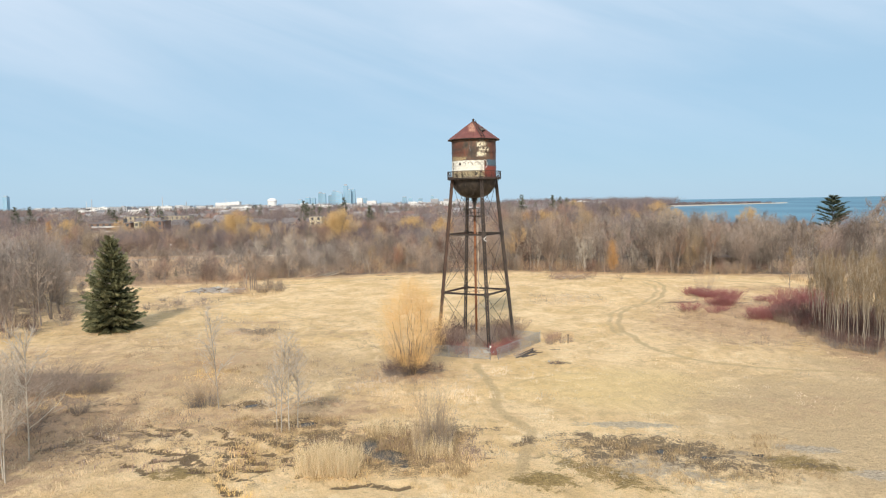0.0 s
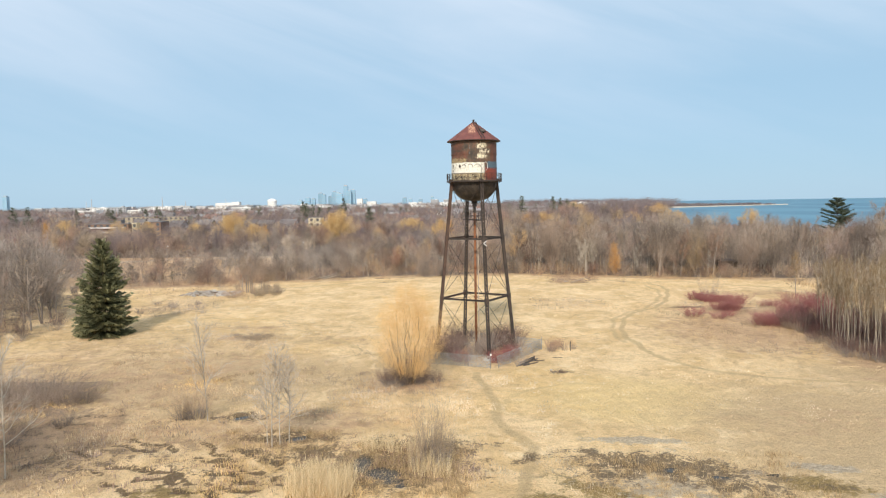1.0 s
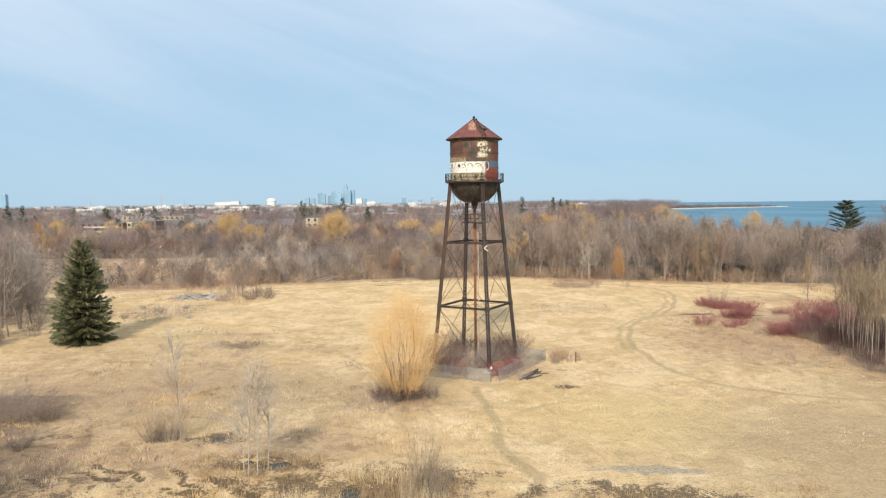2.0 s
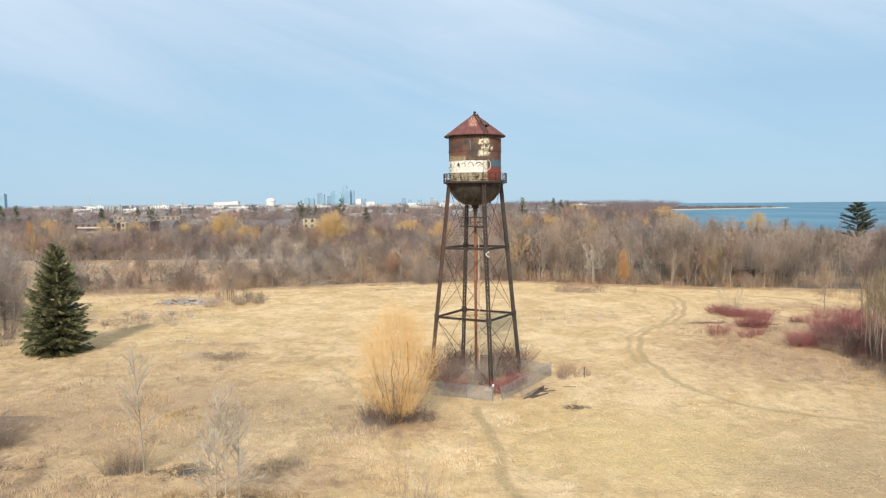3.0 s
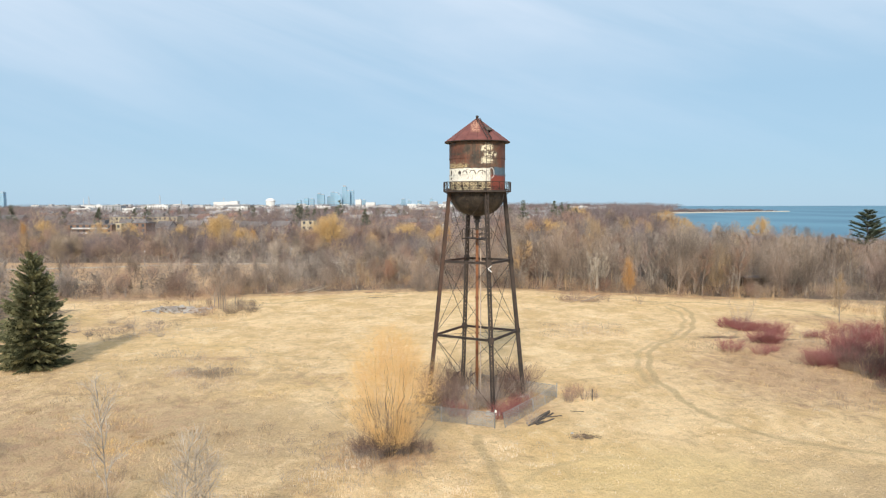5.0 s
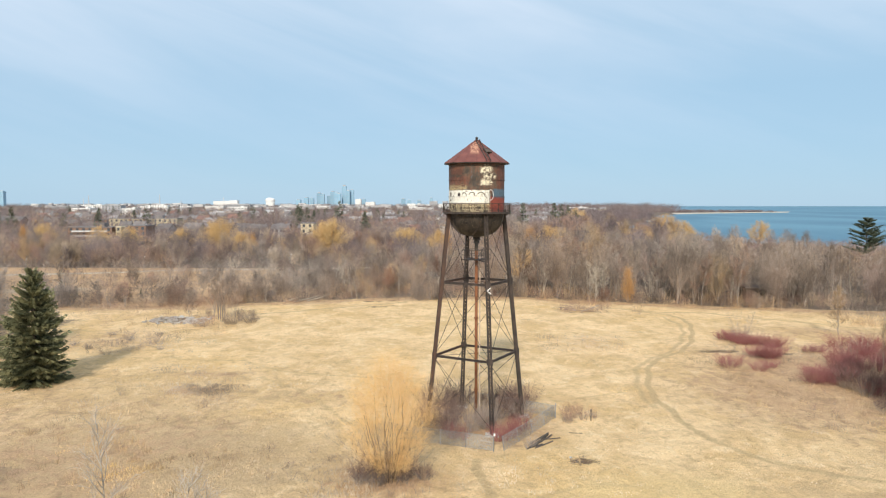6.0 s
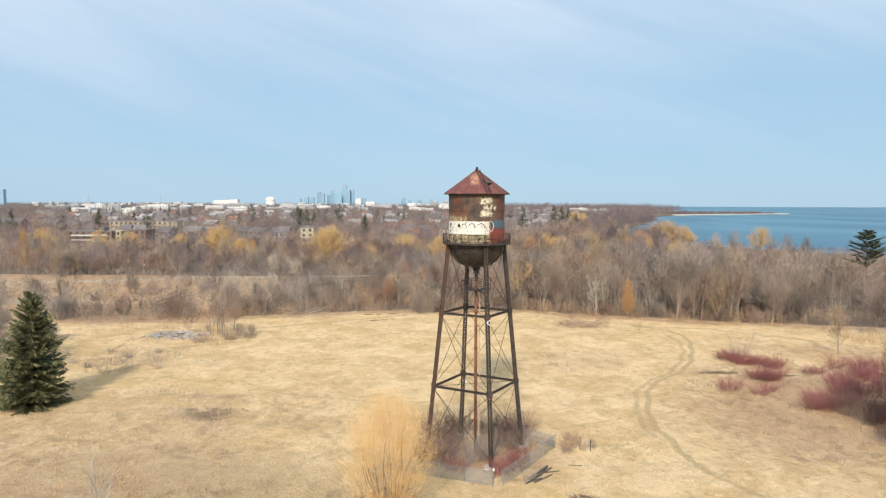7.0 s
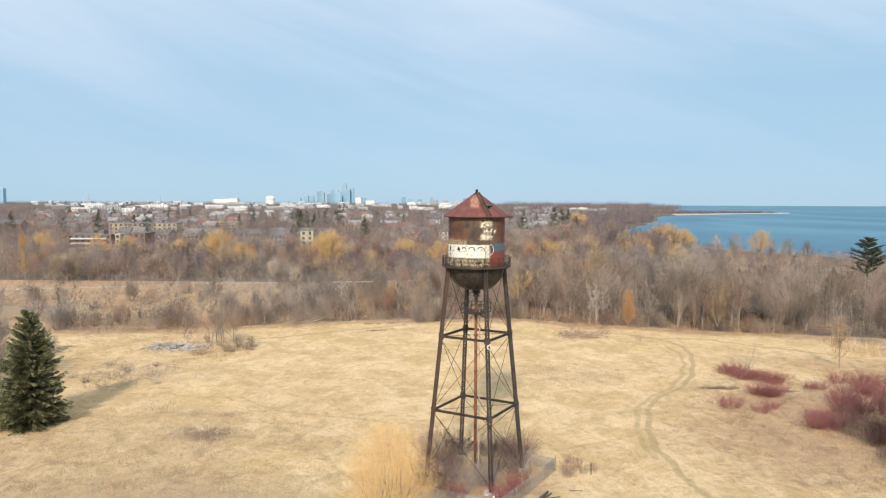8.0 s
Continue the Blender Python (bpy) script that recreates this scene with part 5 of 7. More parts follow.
# chain-link fence
def fence_run(pts, label, lean=0.0, h=1.35):
    ob = thing("chain_link_fence", pts[0][0], pts[0][1], gz(*pts[0]), label, "fence", "tower fence")
    o = Vector((pts[0][0], pts[0][1], gz(*pts[0])))
    rn = random.Random(len(pts) + int(pts[0][0] * 10))
    for (ax, ay), (bx, by) in zip(pts[:-1], pts[1:]):
        a, b = Vector((ax, ay, gz(ax, ay))) - o, Vector((bx, by, gz(bx, by))) - o
        d = (b - a)
        s = Vector((-d.y, d.x, 0)).normalized() * lean
        bm = bmesh.new()
        add_bar(bm, a - Vector((0, 0, 0.1)), a + s + Vector((0, 0, h + 0.06)), 0.035, 6)
        part("post", bm, ZINC, ob)
        bm = bmesh.new()
        add_bar(bm, a + s + Vector((0, 0, h)), b + s + Vector((0, 0, h)), 0.022, 5)
        part("top_rail", bm, ZINC, ob)
        T = []
        n, L = int(d.length / 0.105), d.length
        for i in range(-int(h / 0.105), n):
            for dirn in (1, -1):
                u0, u1 = i * 0.105, i * 0.105 + h
                z0, z1 = 0.04, h
                if u0 < 0:
                    z0, u0 = z0 - u0, 0
                if u1 > L:
                    z1, u1 = z1 - (u1 - L), L
                if z1 <= z0:
                    continue
                if dirn < 0:
                    z0, z1 = h - z0 + 0.04, h - z1 + 0.04
                p, q = a + d * (u0 / L) + s * (z0 / h) + Vector((0, 0, z0)), a + d * (u1 / L) + s * (z1 / h) + Vector((0, 0, z1))
                w = Vector((0, 0, 0.015))
                T.append((p - w, p + w, q + w))
                T.append((p - w, q + w, q - w))
        put("wire_mesh", tri_mesh("wire_mesh", T, ZINC), ob)
    a = Vector((*pts[-1], gz(*pts[-1]))) - o
    bm = bmesh.new()
    add_bar(bm, a - Vector((0, 0, 0.1)), a + Vector((0, 0, h + 0.3)), 0.05, 8)
    part("post", bm, ZINC, ob)
    return ob


fence_run([(-7.6, -6.2), (-5.4, -7.0), (-3.3, -7.8), (-1.0, -8.65), (1.45, -9.5)], "sagging grey chain-link fence beside the tower brush")
fence_run([(2.4, -9.4), (3.9, -6.8), (5.4, -4.2), (6.8, -1.5), (8.2, 1.1)], "leaning chain-link fence hung with dead weeds", 0.25, 1.25)
fence_run([(8.2, 1.15), (5.4, 2.9), (2.5, 4.6), (-0.6, 6.4)], "rusty back run of the chain-link fence behind brush", 0.0, 1.25)
bm = bmesh.new()
add_bar(bm, (0, 0, -0.1), (0, 0, 1.15), 0.05, 7)
add_box(bm, 0, 0, 1.0, 0.13, 0.1, 0.2)
ob = thing("fence_post", 11.7, 0.4, gz(11.7, 0.4), "lone weathered post standing in dry grass", "post")
part("shaft", bm, TIMBER, ob)
bm = bmesh.new()
add_box(bm, 0, 0, 0, 0.16, 0.08, 0.22, None, 0.02)
ob = put("lock_box", bpy.data.meshes.new("lock_box"), None)
bm.to_mesh(ob.data)
bm.free()
ob.data.materials.append(WHITE)
ob.matrix_basis = pose(1.52, -9.58, gz(1.5, -9.5) + 1.5)
tagged(ob, "small white plate fixed to the gate post", "sign plate")

# fallen timbers by the fence
for i, (x, y, L, rz, w) in enumerate(((5.6, -6.9, 6.0, 61, 0.17), (6.0, -6.6, 5.4, 58, 0.15), (5.9, -6.2, 4.6, 66, 0.14), (6.1, -7.6, 3.6, 50, 0.13), (5.8, -6.6, 4.2, 55, 0.15), (9.1, -3.9, 2.6, -8, 0.07), (6.4, -5.6, 3.2, 72, 0.12), (5.2, -8.2, 2.4, 38, 0.12), (7.0, -5.9, 2.2, 20, 0.10))):
    bm = bmesh.new()
    add_box(bm, 0, 0, 0, L * 0.8, w, w * 0.8, None, 0.03)
    for v in bm.verts:
        v.co.z += 0.05 * math.sin(v.co.x * 1.3 + i)
    ob = put("timber", bpy.data.meshes.new("timber"))
    bm.to_mesh(ob.data)
    bm.free()
    ob.data.materials.append(TIMBER)
    ob.matrix_basis = pose(x, y, gz(x, y) + w * 0.35 + (0.25 if i == 4 else 0.0), 0, -3 if i == 4 else 0, rz)
    tagged(ob, "dark weathered timber lying beside the fence", "timber", "fallen timbers")

# rubble heap in the meadow
stones = []
for k in range(4):
    bm = bmesh.new()
    bmesh.ops.create_icosphere(bm, subdivisions=1, radius=0.5)
    rs = random.Random(k)
    for v in bm.verts:
        v.co = Vector((v.co.x * rs.uniform(0.8, 1.4), v.co.y * rs.uniform(0.7, 1.2), v.co.z * rs.uniform(0.5, 0.9)))
    me = bpy.data.meshes.new("stone")
    bm.to_mesh(me)
    bm.free()
    me.materials.append(STONE)
    stones.append(me)
heap = thing("rubble_heap", -55.0, 59.0, gz(-55, 59), "low heap of broken pale concrete and stone", "rubble heap")
for i in range(110):
    u = rnd.uniform(-1, 1)
    x, y = u * 5.4, rnd.gauss(0, 1.5)
    put("stone", stones[i % 4], heap, "", pose(x, y, rnd.uniform(0.0, 0.75) * max(0.15, 1 - abs(u) ** 2) * max(0.2, 1 - abs(y) / 3), rnd.uniform(-35, 35), rnd.uniform(-35, 35), rnd.uniform(0, 360)) @ Matrix.Diagonal((rnd.uniform(0.5, 2.0), rnd.uniform(0.5, 1.5), rnd.uniform(0.4, 0.9), 1)))
for x, y, s in ((-57.2, 55.2, 1.0), (-52.5, 55.5, 0.8), (-50.8, 57, 0.9), (8.0, -11.2, 0.4), (21, 74, 0.9)):
    ob = put("boulder", stones[1], None, "", pose(x, y, gz(x, y) + 0.15 * s, 20, 10, 50 * s) @ Matrix.Scale(s, 4))
    tagged(ob, "single pale grey boulder lying in the grass", "boulder", "boulders in the field")

# small bare trees of the near marsh
saps = [plant_of("birch_sapling", 80 + i, 6.0, BARK_PALE, TWIG_PALE, "slender pale-barked leafless sapling in the marsh", "birch tree", "marsh saplings", spread=0.30, limbs=18, subs=5, fine=8, tw=0.006, tlen=0.6, low=0.25, trunk_r=0.025, wander=0.04, split=True) for i in range(4)]
pl = Placer(saps)
for i, (x, y, h) in enumerate(((-15.5, -36.4, 8.6), (-15.0, -36.0, 8.0), (-14.5, -35.3, 7.2), (-16.0, -35.8, 6.2), (-23.0, -29.2, 9.6), (-54.5, 90, 10.5), (-31.7, -42.5, 10.4), (-30.4, -47.0, 9.5), (-32.4, -45.0, 8.5), (-33.6, -43.0, 8.0), (-31.2, -46.0, 8.8),
                            (-32.6, -48.4, 9.2), (-33.8, -46.6, 7.4), (-35.0, -41.0, 8.0), (-35.6, -44.6, 9.0), (-36.8, -39.0, 7.0), (-33.0, -50.2, 9.4), (-34.6, -49.0, 8.2), (-35.8, -47.2, 9.0), (-34.4, -44.4, 8.6), (-37.2, -42.6, 8.2), (-38.4, -45.0, 9.0), (-36.2, -37.0, 7.6), (-32.0, -50.8, 8.0), (-39.5, -40.5, 8.4))):
    pl.at(i, x, y, h / 6.0, rnd.uniform(0, 360))
sh = shrub_of("shrub", 91, 2.8, 2.0, 80, 10, TWIG_TAN, "tawny leafless shrub beside a thin sapling", "marsh shrubs", 0.016, 0.9, 0.6)
pl = Placer([sh])
pl.at(0, -24.2, -28.8, 1.0, 0)
pl.at(0, -25.2, -29.2, 0.7, 80)
sh = shrub_of("shrub", 92, 5.0, 1.6, 60, 14, TWIG_TAN, "tall thin reddish-brown shrub among reeds", "marsh shrubs", 0.014, 0.32, 0.7)
pl = Placer([sh])
pl.at(0, -3.5, -40.2, 1.0, 0)
pl.at(0, -2.6, -40.6, 0.7, 70)
pl.at(0, -4.4, -41.2, 0.55, 150)
dark_sh = [shrub_of("shrub", 93 + i, 3.0, 3.0, 110, 14, TWIG_GREY, "low dark thicket of leafless branches", "low thickets", 0.012, 1.3, 0.8) for i in range(2)]
pl = Placer(dark_sh)
for i, (x, y, s) in enumerate(((-38.5, -23.5, 1.0), (-41, -22.5, 1.2), (-43.5, -22.0, 1.1), (-46, -23.5, 1.2), (-49, -21, 1.1), (-40.5, -25, 0.8), (-36.8, -23.6, 0.7), (-44, -25, 1.0), (-52, -24, 1.2), (-35.5, -36, 0.5), (-37, -33, 0.6), (-38, -38, 0.7), (-34.5, -31, 0.5),
                            (-62, 36, 0.6), (-58, 33, 0.6), (-55, 40, 0.7), (-52, 44, 0.6), (-47, 33, 0.5), (-44, 56, 0.9), (-41, 58, 0.8), (-48.5, 52.6, 0.8), (-60, 44, 0.6))):
    pl.at(i, x, y, s * (0.55 if y > 30 and y < 50 else 1), rnd.uniform(0, 360), sz=0.75)

# reeds, sedge and grass
def blades(name, pts, hmin, hmax, width, per, spread, mat, label, category, seed):
    """One sheet of many upright blades, round the given places."""
    rs = np.random.RandomState(seed)
    P = np.repeat(np.asarray(pts, float), per, 0)
    n = len(P)
    P[:, :2] += rs.normal(0, spread, (n, 2))
    z = ground_height(P[:, 0], P[:, 1]) - 0.06
    h = rs.uniform(hmin, hmax, n)
    a, lean = rs.uniform(0, 2 * np.pi, n), rs.normal(0, 0.28, (n, 2))
    dx, dy = np.cos(a) * width, np.sin(a) * width
    T = np.empty((n, 3, 3))
    T[:, 0] = np.stack([P[:, 0] - dx, P[:, 1] - dy, z], 1)
    T[:, 1] = np.stack([P[:, 0] + dx, P[:, 1] + dy, z], 1)
    T[:, 2] = np.stack([P[:, 0] + lean[:, 0] * h, P[:, 1] + lean[:, 1] * h, z + h], 1)
    return tagged(put(name, tri_mesh(name, T, mat)), label, category, kind="stuff")


rs = np.random.RandomState(4)
def scatter(n, x0, x1, y0, y1, test=None):
    x, y = rs.uniform(x0, x1, n), rs.uniform(y0, y1, n)
    if test is not None:
        ok = test(x, y)
        x, y = x[ok], y[ok]
    return np.stack([x, y], 1)


def tufty(x, y):
    v = np.array([noise.noise((a * 0.16, b * 0.22, 9.0)) for a, b in zip(x, y)])
    return v + rs.uniform(-0.35, 0.35, len(x)) > 0.10


blades("dry_grass", scatter(16000, -64, 62, -50, 84, lambda x, y: (y < edge_of_woods(x)) & tufty(x, y) & (near_line(x, y, TRAIL_A) > 1.3) & (near_line(x, y, TRAIL_B) > 1.3)), 0.08, 0.26, 0.022, 9, 0.24, STRAW, "matted tufts of dry straw-coloured grass", "grass", 1)
blades("tall_grass", scatter(3400, -40, 6, -50, -14, lambda x, y: tufty(x, y)), 0.15, 0.5, 0.020, 13, 0.22, STRAW, "rank tufts of dry grass round the marsh", "grass", 2)
blades("reeds", np.concatenate([scatter(170, -12.0, -8.2, -46.0, -41.8), scatter(34, -4.6, -2.2, -42.2, -39.4), scatter(24, -9, -4, -37.5, -36)]), 0.6, 1.7, 0.013, 24, 0.22, REED, "stand of pale dry reeds in the marsh", "reeds", 3)
blades("sedge", np.concatenate([scatter(420, -9.5, -1, -46, -36), scatter(170, -20, -11, -37, -32), scatter(200, 6, 22, -47, -38)]), 0.15, 0.55, 0.02, 20, 0.26, SEDGE, "brown and tan sedge clumps standing in wet ground", "sedge", 4)
blades("weeds", np.concatenate([scatter(420, 30, 60, -4, 40), scatter(200, -62, -40, 30, 60), scatter(120, 10, 24, 34, 46), scatter(160, -44, -28, -20, 24), scatter(50, -12, -4, -22, -14)]), 0.3, 0.9, 0.022, 10, 0.35, TWIG_TAN, "sparse russet dead weeds in the field", "weeds", 5)
blades("far_reeds", scatter(520, 68, 105, 58, 72), 0.4, 1.1, 0.035, 9, 0.5, TWIG_TAN, "band of tawny reeds before the woods", "reeds", 6)

xy = scatter(9000, -125, 125, 40, 100, lambda x, y: np.abs(y - edge_of_woods(x) + 1.2 + 1.5 * np.sin(x * 0.5) * np.sin(x * 0.17)) < rs.uniform(0.2, 3.4, len(x)))
blades("edge_weeds", xy, 0.4, 1.5, 0.03, 8, 0.4, TWIG_TAN, "tawny dead weeds where the field meets the woods", "weeds", 7)

blades("sedge", np.concatenate([scatter(330, -13, 0, -44, -34), scatter(160, -24, -12, -45, -33), scatter(150, -36, -24, -46, -30)]), 0.12, 0.45, 0.02, 16, 0.3, TWIG_BROWN, "dark brown dead stalks in the wet hollow", "sedge", 8)

blades("tussocks", np.concatenate([scatter(900, -30, -5, -33, -11, tufty), scatter(420, -44, -18, -14, 14, tufty), scatter(160, -36, -29, 8, 13)]), 0.15, 0.42, 0.024, 14, 0.30, TWIG_TAN, "brown tussocks of rank dead grass in the rough field", "grass", 9)

# red dogwood thickets
dog = [shrub_of("dogwood", 110 + i, 2.1, 2.4, 90, 24, TWIG_RED, "low thicket of red-stemmed leafless dogwood", "dogwood thickets", 0.009, 1.1, 0.6) for i in range(4)]
pl = Placer(dog)
spots = [(41.0 + 4.6 * u + rnd.uniform(-1.2, 1.2), 44.5 - 8 * u + rnd.uniform(-1.5, 1.5)) for u in [i / 12 for i in range(13)]]
spots += [(42.3 + rnd.uniform(-2.2, 2.2), 31.4 + rnd.uniform(-1.3, 1.5)) for i in range(7)]
spots += [(rnd.uniform(49, 67), rnd.uniform(32, 39)) for i in range(17)] + [(rnd.uniform(41, 48.5), rnd.uniform(15.5, 20.5)) for i in range(11)] + [(rnd.uniform(47, 60), rnd.uniform(20, 31)) for i in range(22)] + [(rnd.uniform(46, 58), rnd.uniform(4, 16)) for i in range(14)]
spots += [(37.5, 22.5), (34.2, 24.5), (39.5, 24.0)]
for i, (x, y) in enumerate(spots):
    pl.at(i, x, y, rnd.uniform(0.6, 1.15), rnd.uniform(0, 360), sz=rnd.uniform(0.65, 0.9))
grey = [shrub_of("shrub", 120 + i, 2.6, 1.6, 26, 18, TWIG_TAN, "thin grey-tan leafless shrub standing above dogwood", "grey field shrubs", 0.009, 0.8, 0.6) for i in range(2)]
pl = Placer(grey)
for i, (x, y, s) in enumerate(((43.1, 43.9, 1.9), (44.1, 44.9, 1.3), (62, 40, 1.0), (52, 28, 1.1), (55, 24, 1.0), (50, 18, 1.0), (57, 34, 1.1), (33, 70, 0.8), (48, 8, 1.2), (51, 3, 1.3), (34.5, 20, 0.5), (41, 16, 0.6), (17.5, 41, 0.5))):
    pl.at(i, x, y, s, rnd.uniform(0, 360))
brown = [shrub_of("shrub", 125 + i, 2.4, 1.8, 60, 10, TWIG_DARK, "dull brown leafless shrub among dogwood and saplings", "brown field shrubs", 0.011, 0.9, 0.6) for i in range(2)]
pl = Placer(brown)
for i in range(22):
    y = rnd.uniform(-14, 6)
    pl.at(i, 42.8 + rnd.uniform(0, 3.5) + max(0, -(y + 7) * 0.25), y, rnd.uniform(0.5, 0.9), rnd.uniform(0, 360))
for i in range(34):
    pl.at(i, 45.5 + rnd.uniform(0, 14), -8 + rnd.uniform(0, 34), rnd.uniform(0.7, 1.3), rnd.uniform(0, 360))
for i in range(16):
    pl.at(i, rnd.uniform(-92, -62), rnd.uniform(4, 32), rnd.uniform(0.7, 1.4), rnd.uniform(0, 360))
for i in range(30):
    pl.at(i, rnd.uniform(46.5, 60), rnd.uniform(-2, 17), rnd.uniform(0.8, 1.4), rnd.uniform(0, 360))
for i in range(16):
    pl.at(i, rnd.uniform(44, 51), rnd.uniform(3, 17), rnd.uniform(0.7, 1.1), rnd.uniform(0, 360))
lone = plant_of("young_tree", 131, 9.0, BARK, TWIG_TAN, "slim tawny leafless tree at the field's edge", "tree", "", spread=0.26, limbs=26, subs=6, fine=10, tw=0.010, tlen=0.8, low=0.12, trunk_r=0.07, split=True)
lone.matrix_basis = pose(61.0, 48.6, 0.3)

field = [shrub_of("shrub", 128 + i, 1.7, 1.6, 22, 14, TWIG_BROWN, "sparse reddish-brown shrub in the open field", "sparse field shrubs", 0.006, 1.0, 0.5) for i in range(2)]
pl = Placer(field)
for i in range(16):
    pl.at(i, -51.3 + rnd.gauss(0, 3.2), 35.8 + rnd.gauss(0, 3.0), rnd.uniform(0.6, 1.2), rnd.uniform(0, 360))
for i in range(22):
    pl.at(i, rnd.uniform(32, 46), rnd.uniform(2, 32), rnd.uniform(0.3, 0.7), rnd.uniform(0, 360))
for i in range(20):
    pl.at(i, rnd.uniform(-40, -12), rnd.uniform(-34, 0), rnd.uniform(0.3, 0.6), rnd.uniform(0, 360))
for i in range(20):
    x = rnd.uniform(14, 34)
    pl.at(i, x, float(edge_of_woods(x)) - rnd.uniform(1, 14), rnd.uniform(0.4, 0.9), rnd.uniform(0, 360))

# poplar saplings at the side of the field
pops = [plant_of("poplar_sapling", 140 + i, 10, BARK_TAN, TWIG_OLIVE, "tall thin pale-stemmed poplar sapling in a dense stand", "poplar tree", "poplar stand", spread=0.13, limbs=16, subs=3, fine=8, tw=0.0075, tlen=0.75, low=0.50, trunk_r=0.028, lift=0.4) for i in range(5)]
pl = Placer(pops)
n = 0
while n < 290:
    x, y = 42.5 + 26 * rnd.random() ** 1.5, rnd.uniform(-15, 16)
    if x < 43.5 + max(0, (y + 2) * 0.28) + max(0, -(y + 7) * 0.25):
        continue
    pl.at(n, x, y, rnd.uniform(0.8, 1.25), rnd.uniform(0, 360))
    n += 1

# woods round the field
wood = []
for i in range(10):
    pale = i % 5 == 4
    wood.append(plant_of("bare_tree", 200 + i, 12, BARK_PALE if pale else BARK, (TWIG_GREY, TWIG_BROWN, TWIG_GREY, TWIG_TAN, TWIG_GREY)[i % 5], "leafless grey-brown tree at the edge of the woods" if not pale else "leafless pale-trunked tree at the edge of the woods", "tree", "edge-of-woods trees",
                         spread=0.36, limbs=15, subs=6, fine=13, tw=0.020, tlen=1.0, low=0.20, stems=1 + (i % 3 == 1) * 2, trunk_r=0.115))
def round_tree(seed, H, R, bark, twig, stems, label, name="bare_tree", group="edge-of-woods trees", z0=0.28, w=0.012, category="tree"):
    """A leafless tree or bush with a rounded crown of fine twigs."""
    lines, T = willow_mesh(seed, H, R, stems, 120, 28, w * 1.3, 0.0, z0, 0.85 if stems > 5 else 0.45)
    V, F = [], []
    for pts in lines:
        tube(V, F, pts, [(0.012 * H if stems < 4 else 0.05) * (1 - 0.88 * k / 7) + 0.008 for k in range(8)], 5)
    ob = thing(name, 0, 0, 0, label, category, group)
    put("trunk", mesh_of("trunk", V, F, bark, True), ob)
    put("crown", tri_mesh("crown", T, twig), ob)
    return ob


for i in range(6):
    wood.append(round_tree(220 + i, 12, (4.2, 3.6, 4.8)[i % 3], BARK, (TWIG_GREY, TWIG_GREY, TWIG_TAN, TWIG_BROWN, TWIG_GREY, TWIG_GREY)[i], 1 + i % 3, "leafless tree with a rounded hazy crown at the wood edge"))
pl = Placer(wood)
n = 0
taken = []
KIND = (0, 1, 2, 3, 4, 5, 6, 7, 8, 9, 10, 11, 12, 13, 14, 15, 10, 11, 13, 14)
while n < 258:
    x = rnd.uniform(-56, 128)
    y = float(edge_of_woods(x)) + 1.5 + 70 * rnd.random() ** 1.7
    if any((x - a) ** 2 + (y - b) ** 2 < 5 for a, b in taken[-160:]):
        continue
    if y < 91 and (abs(x - 34.6) < 3.2 or abs(x - 28.3) < 3.0):
        continue
    taken.append((x, y))
    tall = np.interp(x, [-56, -30, -5, 15, 40, 60, 130], [7.0, 7.5, 9.5, 13.0, 14.5, 14.0, 13.5]) * (1 - max(0.0, (x - 50) / 50) * max(0.0, min(0.5, (y - 105) / 200)))
    pl.at(rnd.choice(KIND), x, y, tall / 12 * rnd.uniform(0.72, 1.1), rnd.uniform(0, 360))
    n += 1
for x, y, h in ((-70.2, 24.3, 15.5), (-73.2, 24.5, 15), (-66.0, 7.2, 9), (-76, 22, 14), (-80, 28, 14), (-72, 30, 13), (-86, 34, 15), (-79, 12, 12), (-85, 18, 14), (-92, 26, 15), (-70, 12, 10), (-90, 44, 13), (-98, 36, 14), (-82, 45, 11), (-76, 38, 12), (-104, 50, 14), (-68, 18, 12),
                (-48, 61, 9.5), (-46.8, 60, 8), (-49.5, 62.5, 7.5), (-54, 62, 5), (-45.5, 63, 6), (-77, 76, 7.5), (-80, 78, 6), (-74, 77, 7), (-88, 80, 7), (-64, 82, 6.5), (-60, 84, 8), (-55, 88, 8), (-62, 96, 9), (-96, 96, 8), (-70, 110, 7), (-105, 108, 8), (-120, 118, 9), (-58, 118, 9), (-86, 128, 8), (-112, 92, 8), (-128, 100, 9), (-52, 70, 5)):
    pl.at(rnd.choice((10, 14, 15, 1, 7, 2, 0, 4) if h >= 10 else (1, 7, 4, 0, 2, 5)), x, y, h / 12, rnd.uniform(0, 360))

far = []
for i in range(6):
    lines, T = willow_mesh(280 + i, 13, (4.6, 4.0, 5.2)[i % 3], 2 + i % 2, 84, 20, 0.034, 0.0, 0.25, 0.5)
    V, F = [], []
    for pts in lines:
        tube(V, F, pts, [0.17 * (1 - 0.86 * k / 7) + 0.012 for k in range(8)], 4)
    ob = thing("park_tree", 0, 0, 0, "leafless tree with a broad hazy crown before the town", "tree", "park trees")
    put("trunk", mesh_of("trunk", V, F, BARK, True), ob)
    put("crown", tri_mesh("crown", T, (TWIG_HAZED, TWIG_BROWN, TWIG_HAZED, TWIG_TAN, TWIG_BROWN, TWIG_GREY)[i]), ob)
    far.append(ob)
pl = Placer(far)
rf = random.Random(31)
for i in range(150):
    y = 170 + 95 * rf.random() ** 1.3
    x = rf.uniform(-0.62, -0.06) * (y + 72)
    pl.at(i, x, y + 0.10 * (x + 50), rf.uniform(0.6, 0.92), rf.uniform(0, 360), sz=rf.uniform(0.8, 1.0))
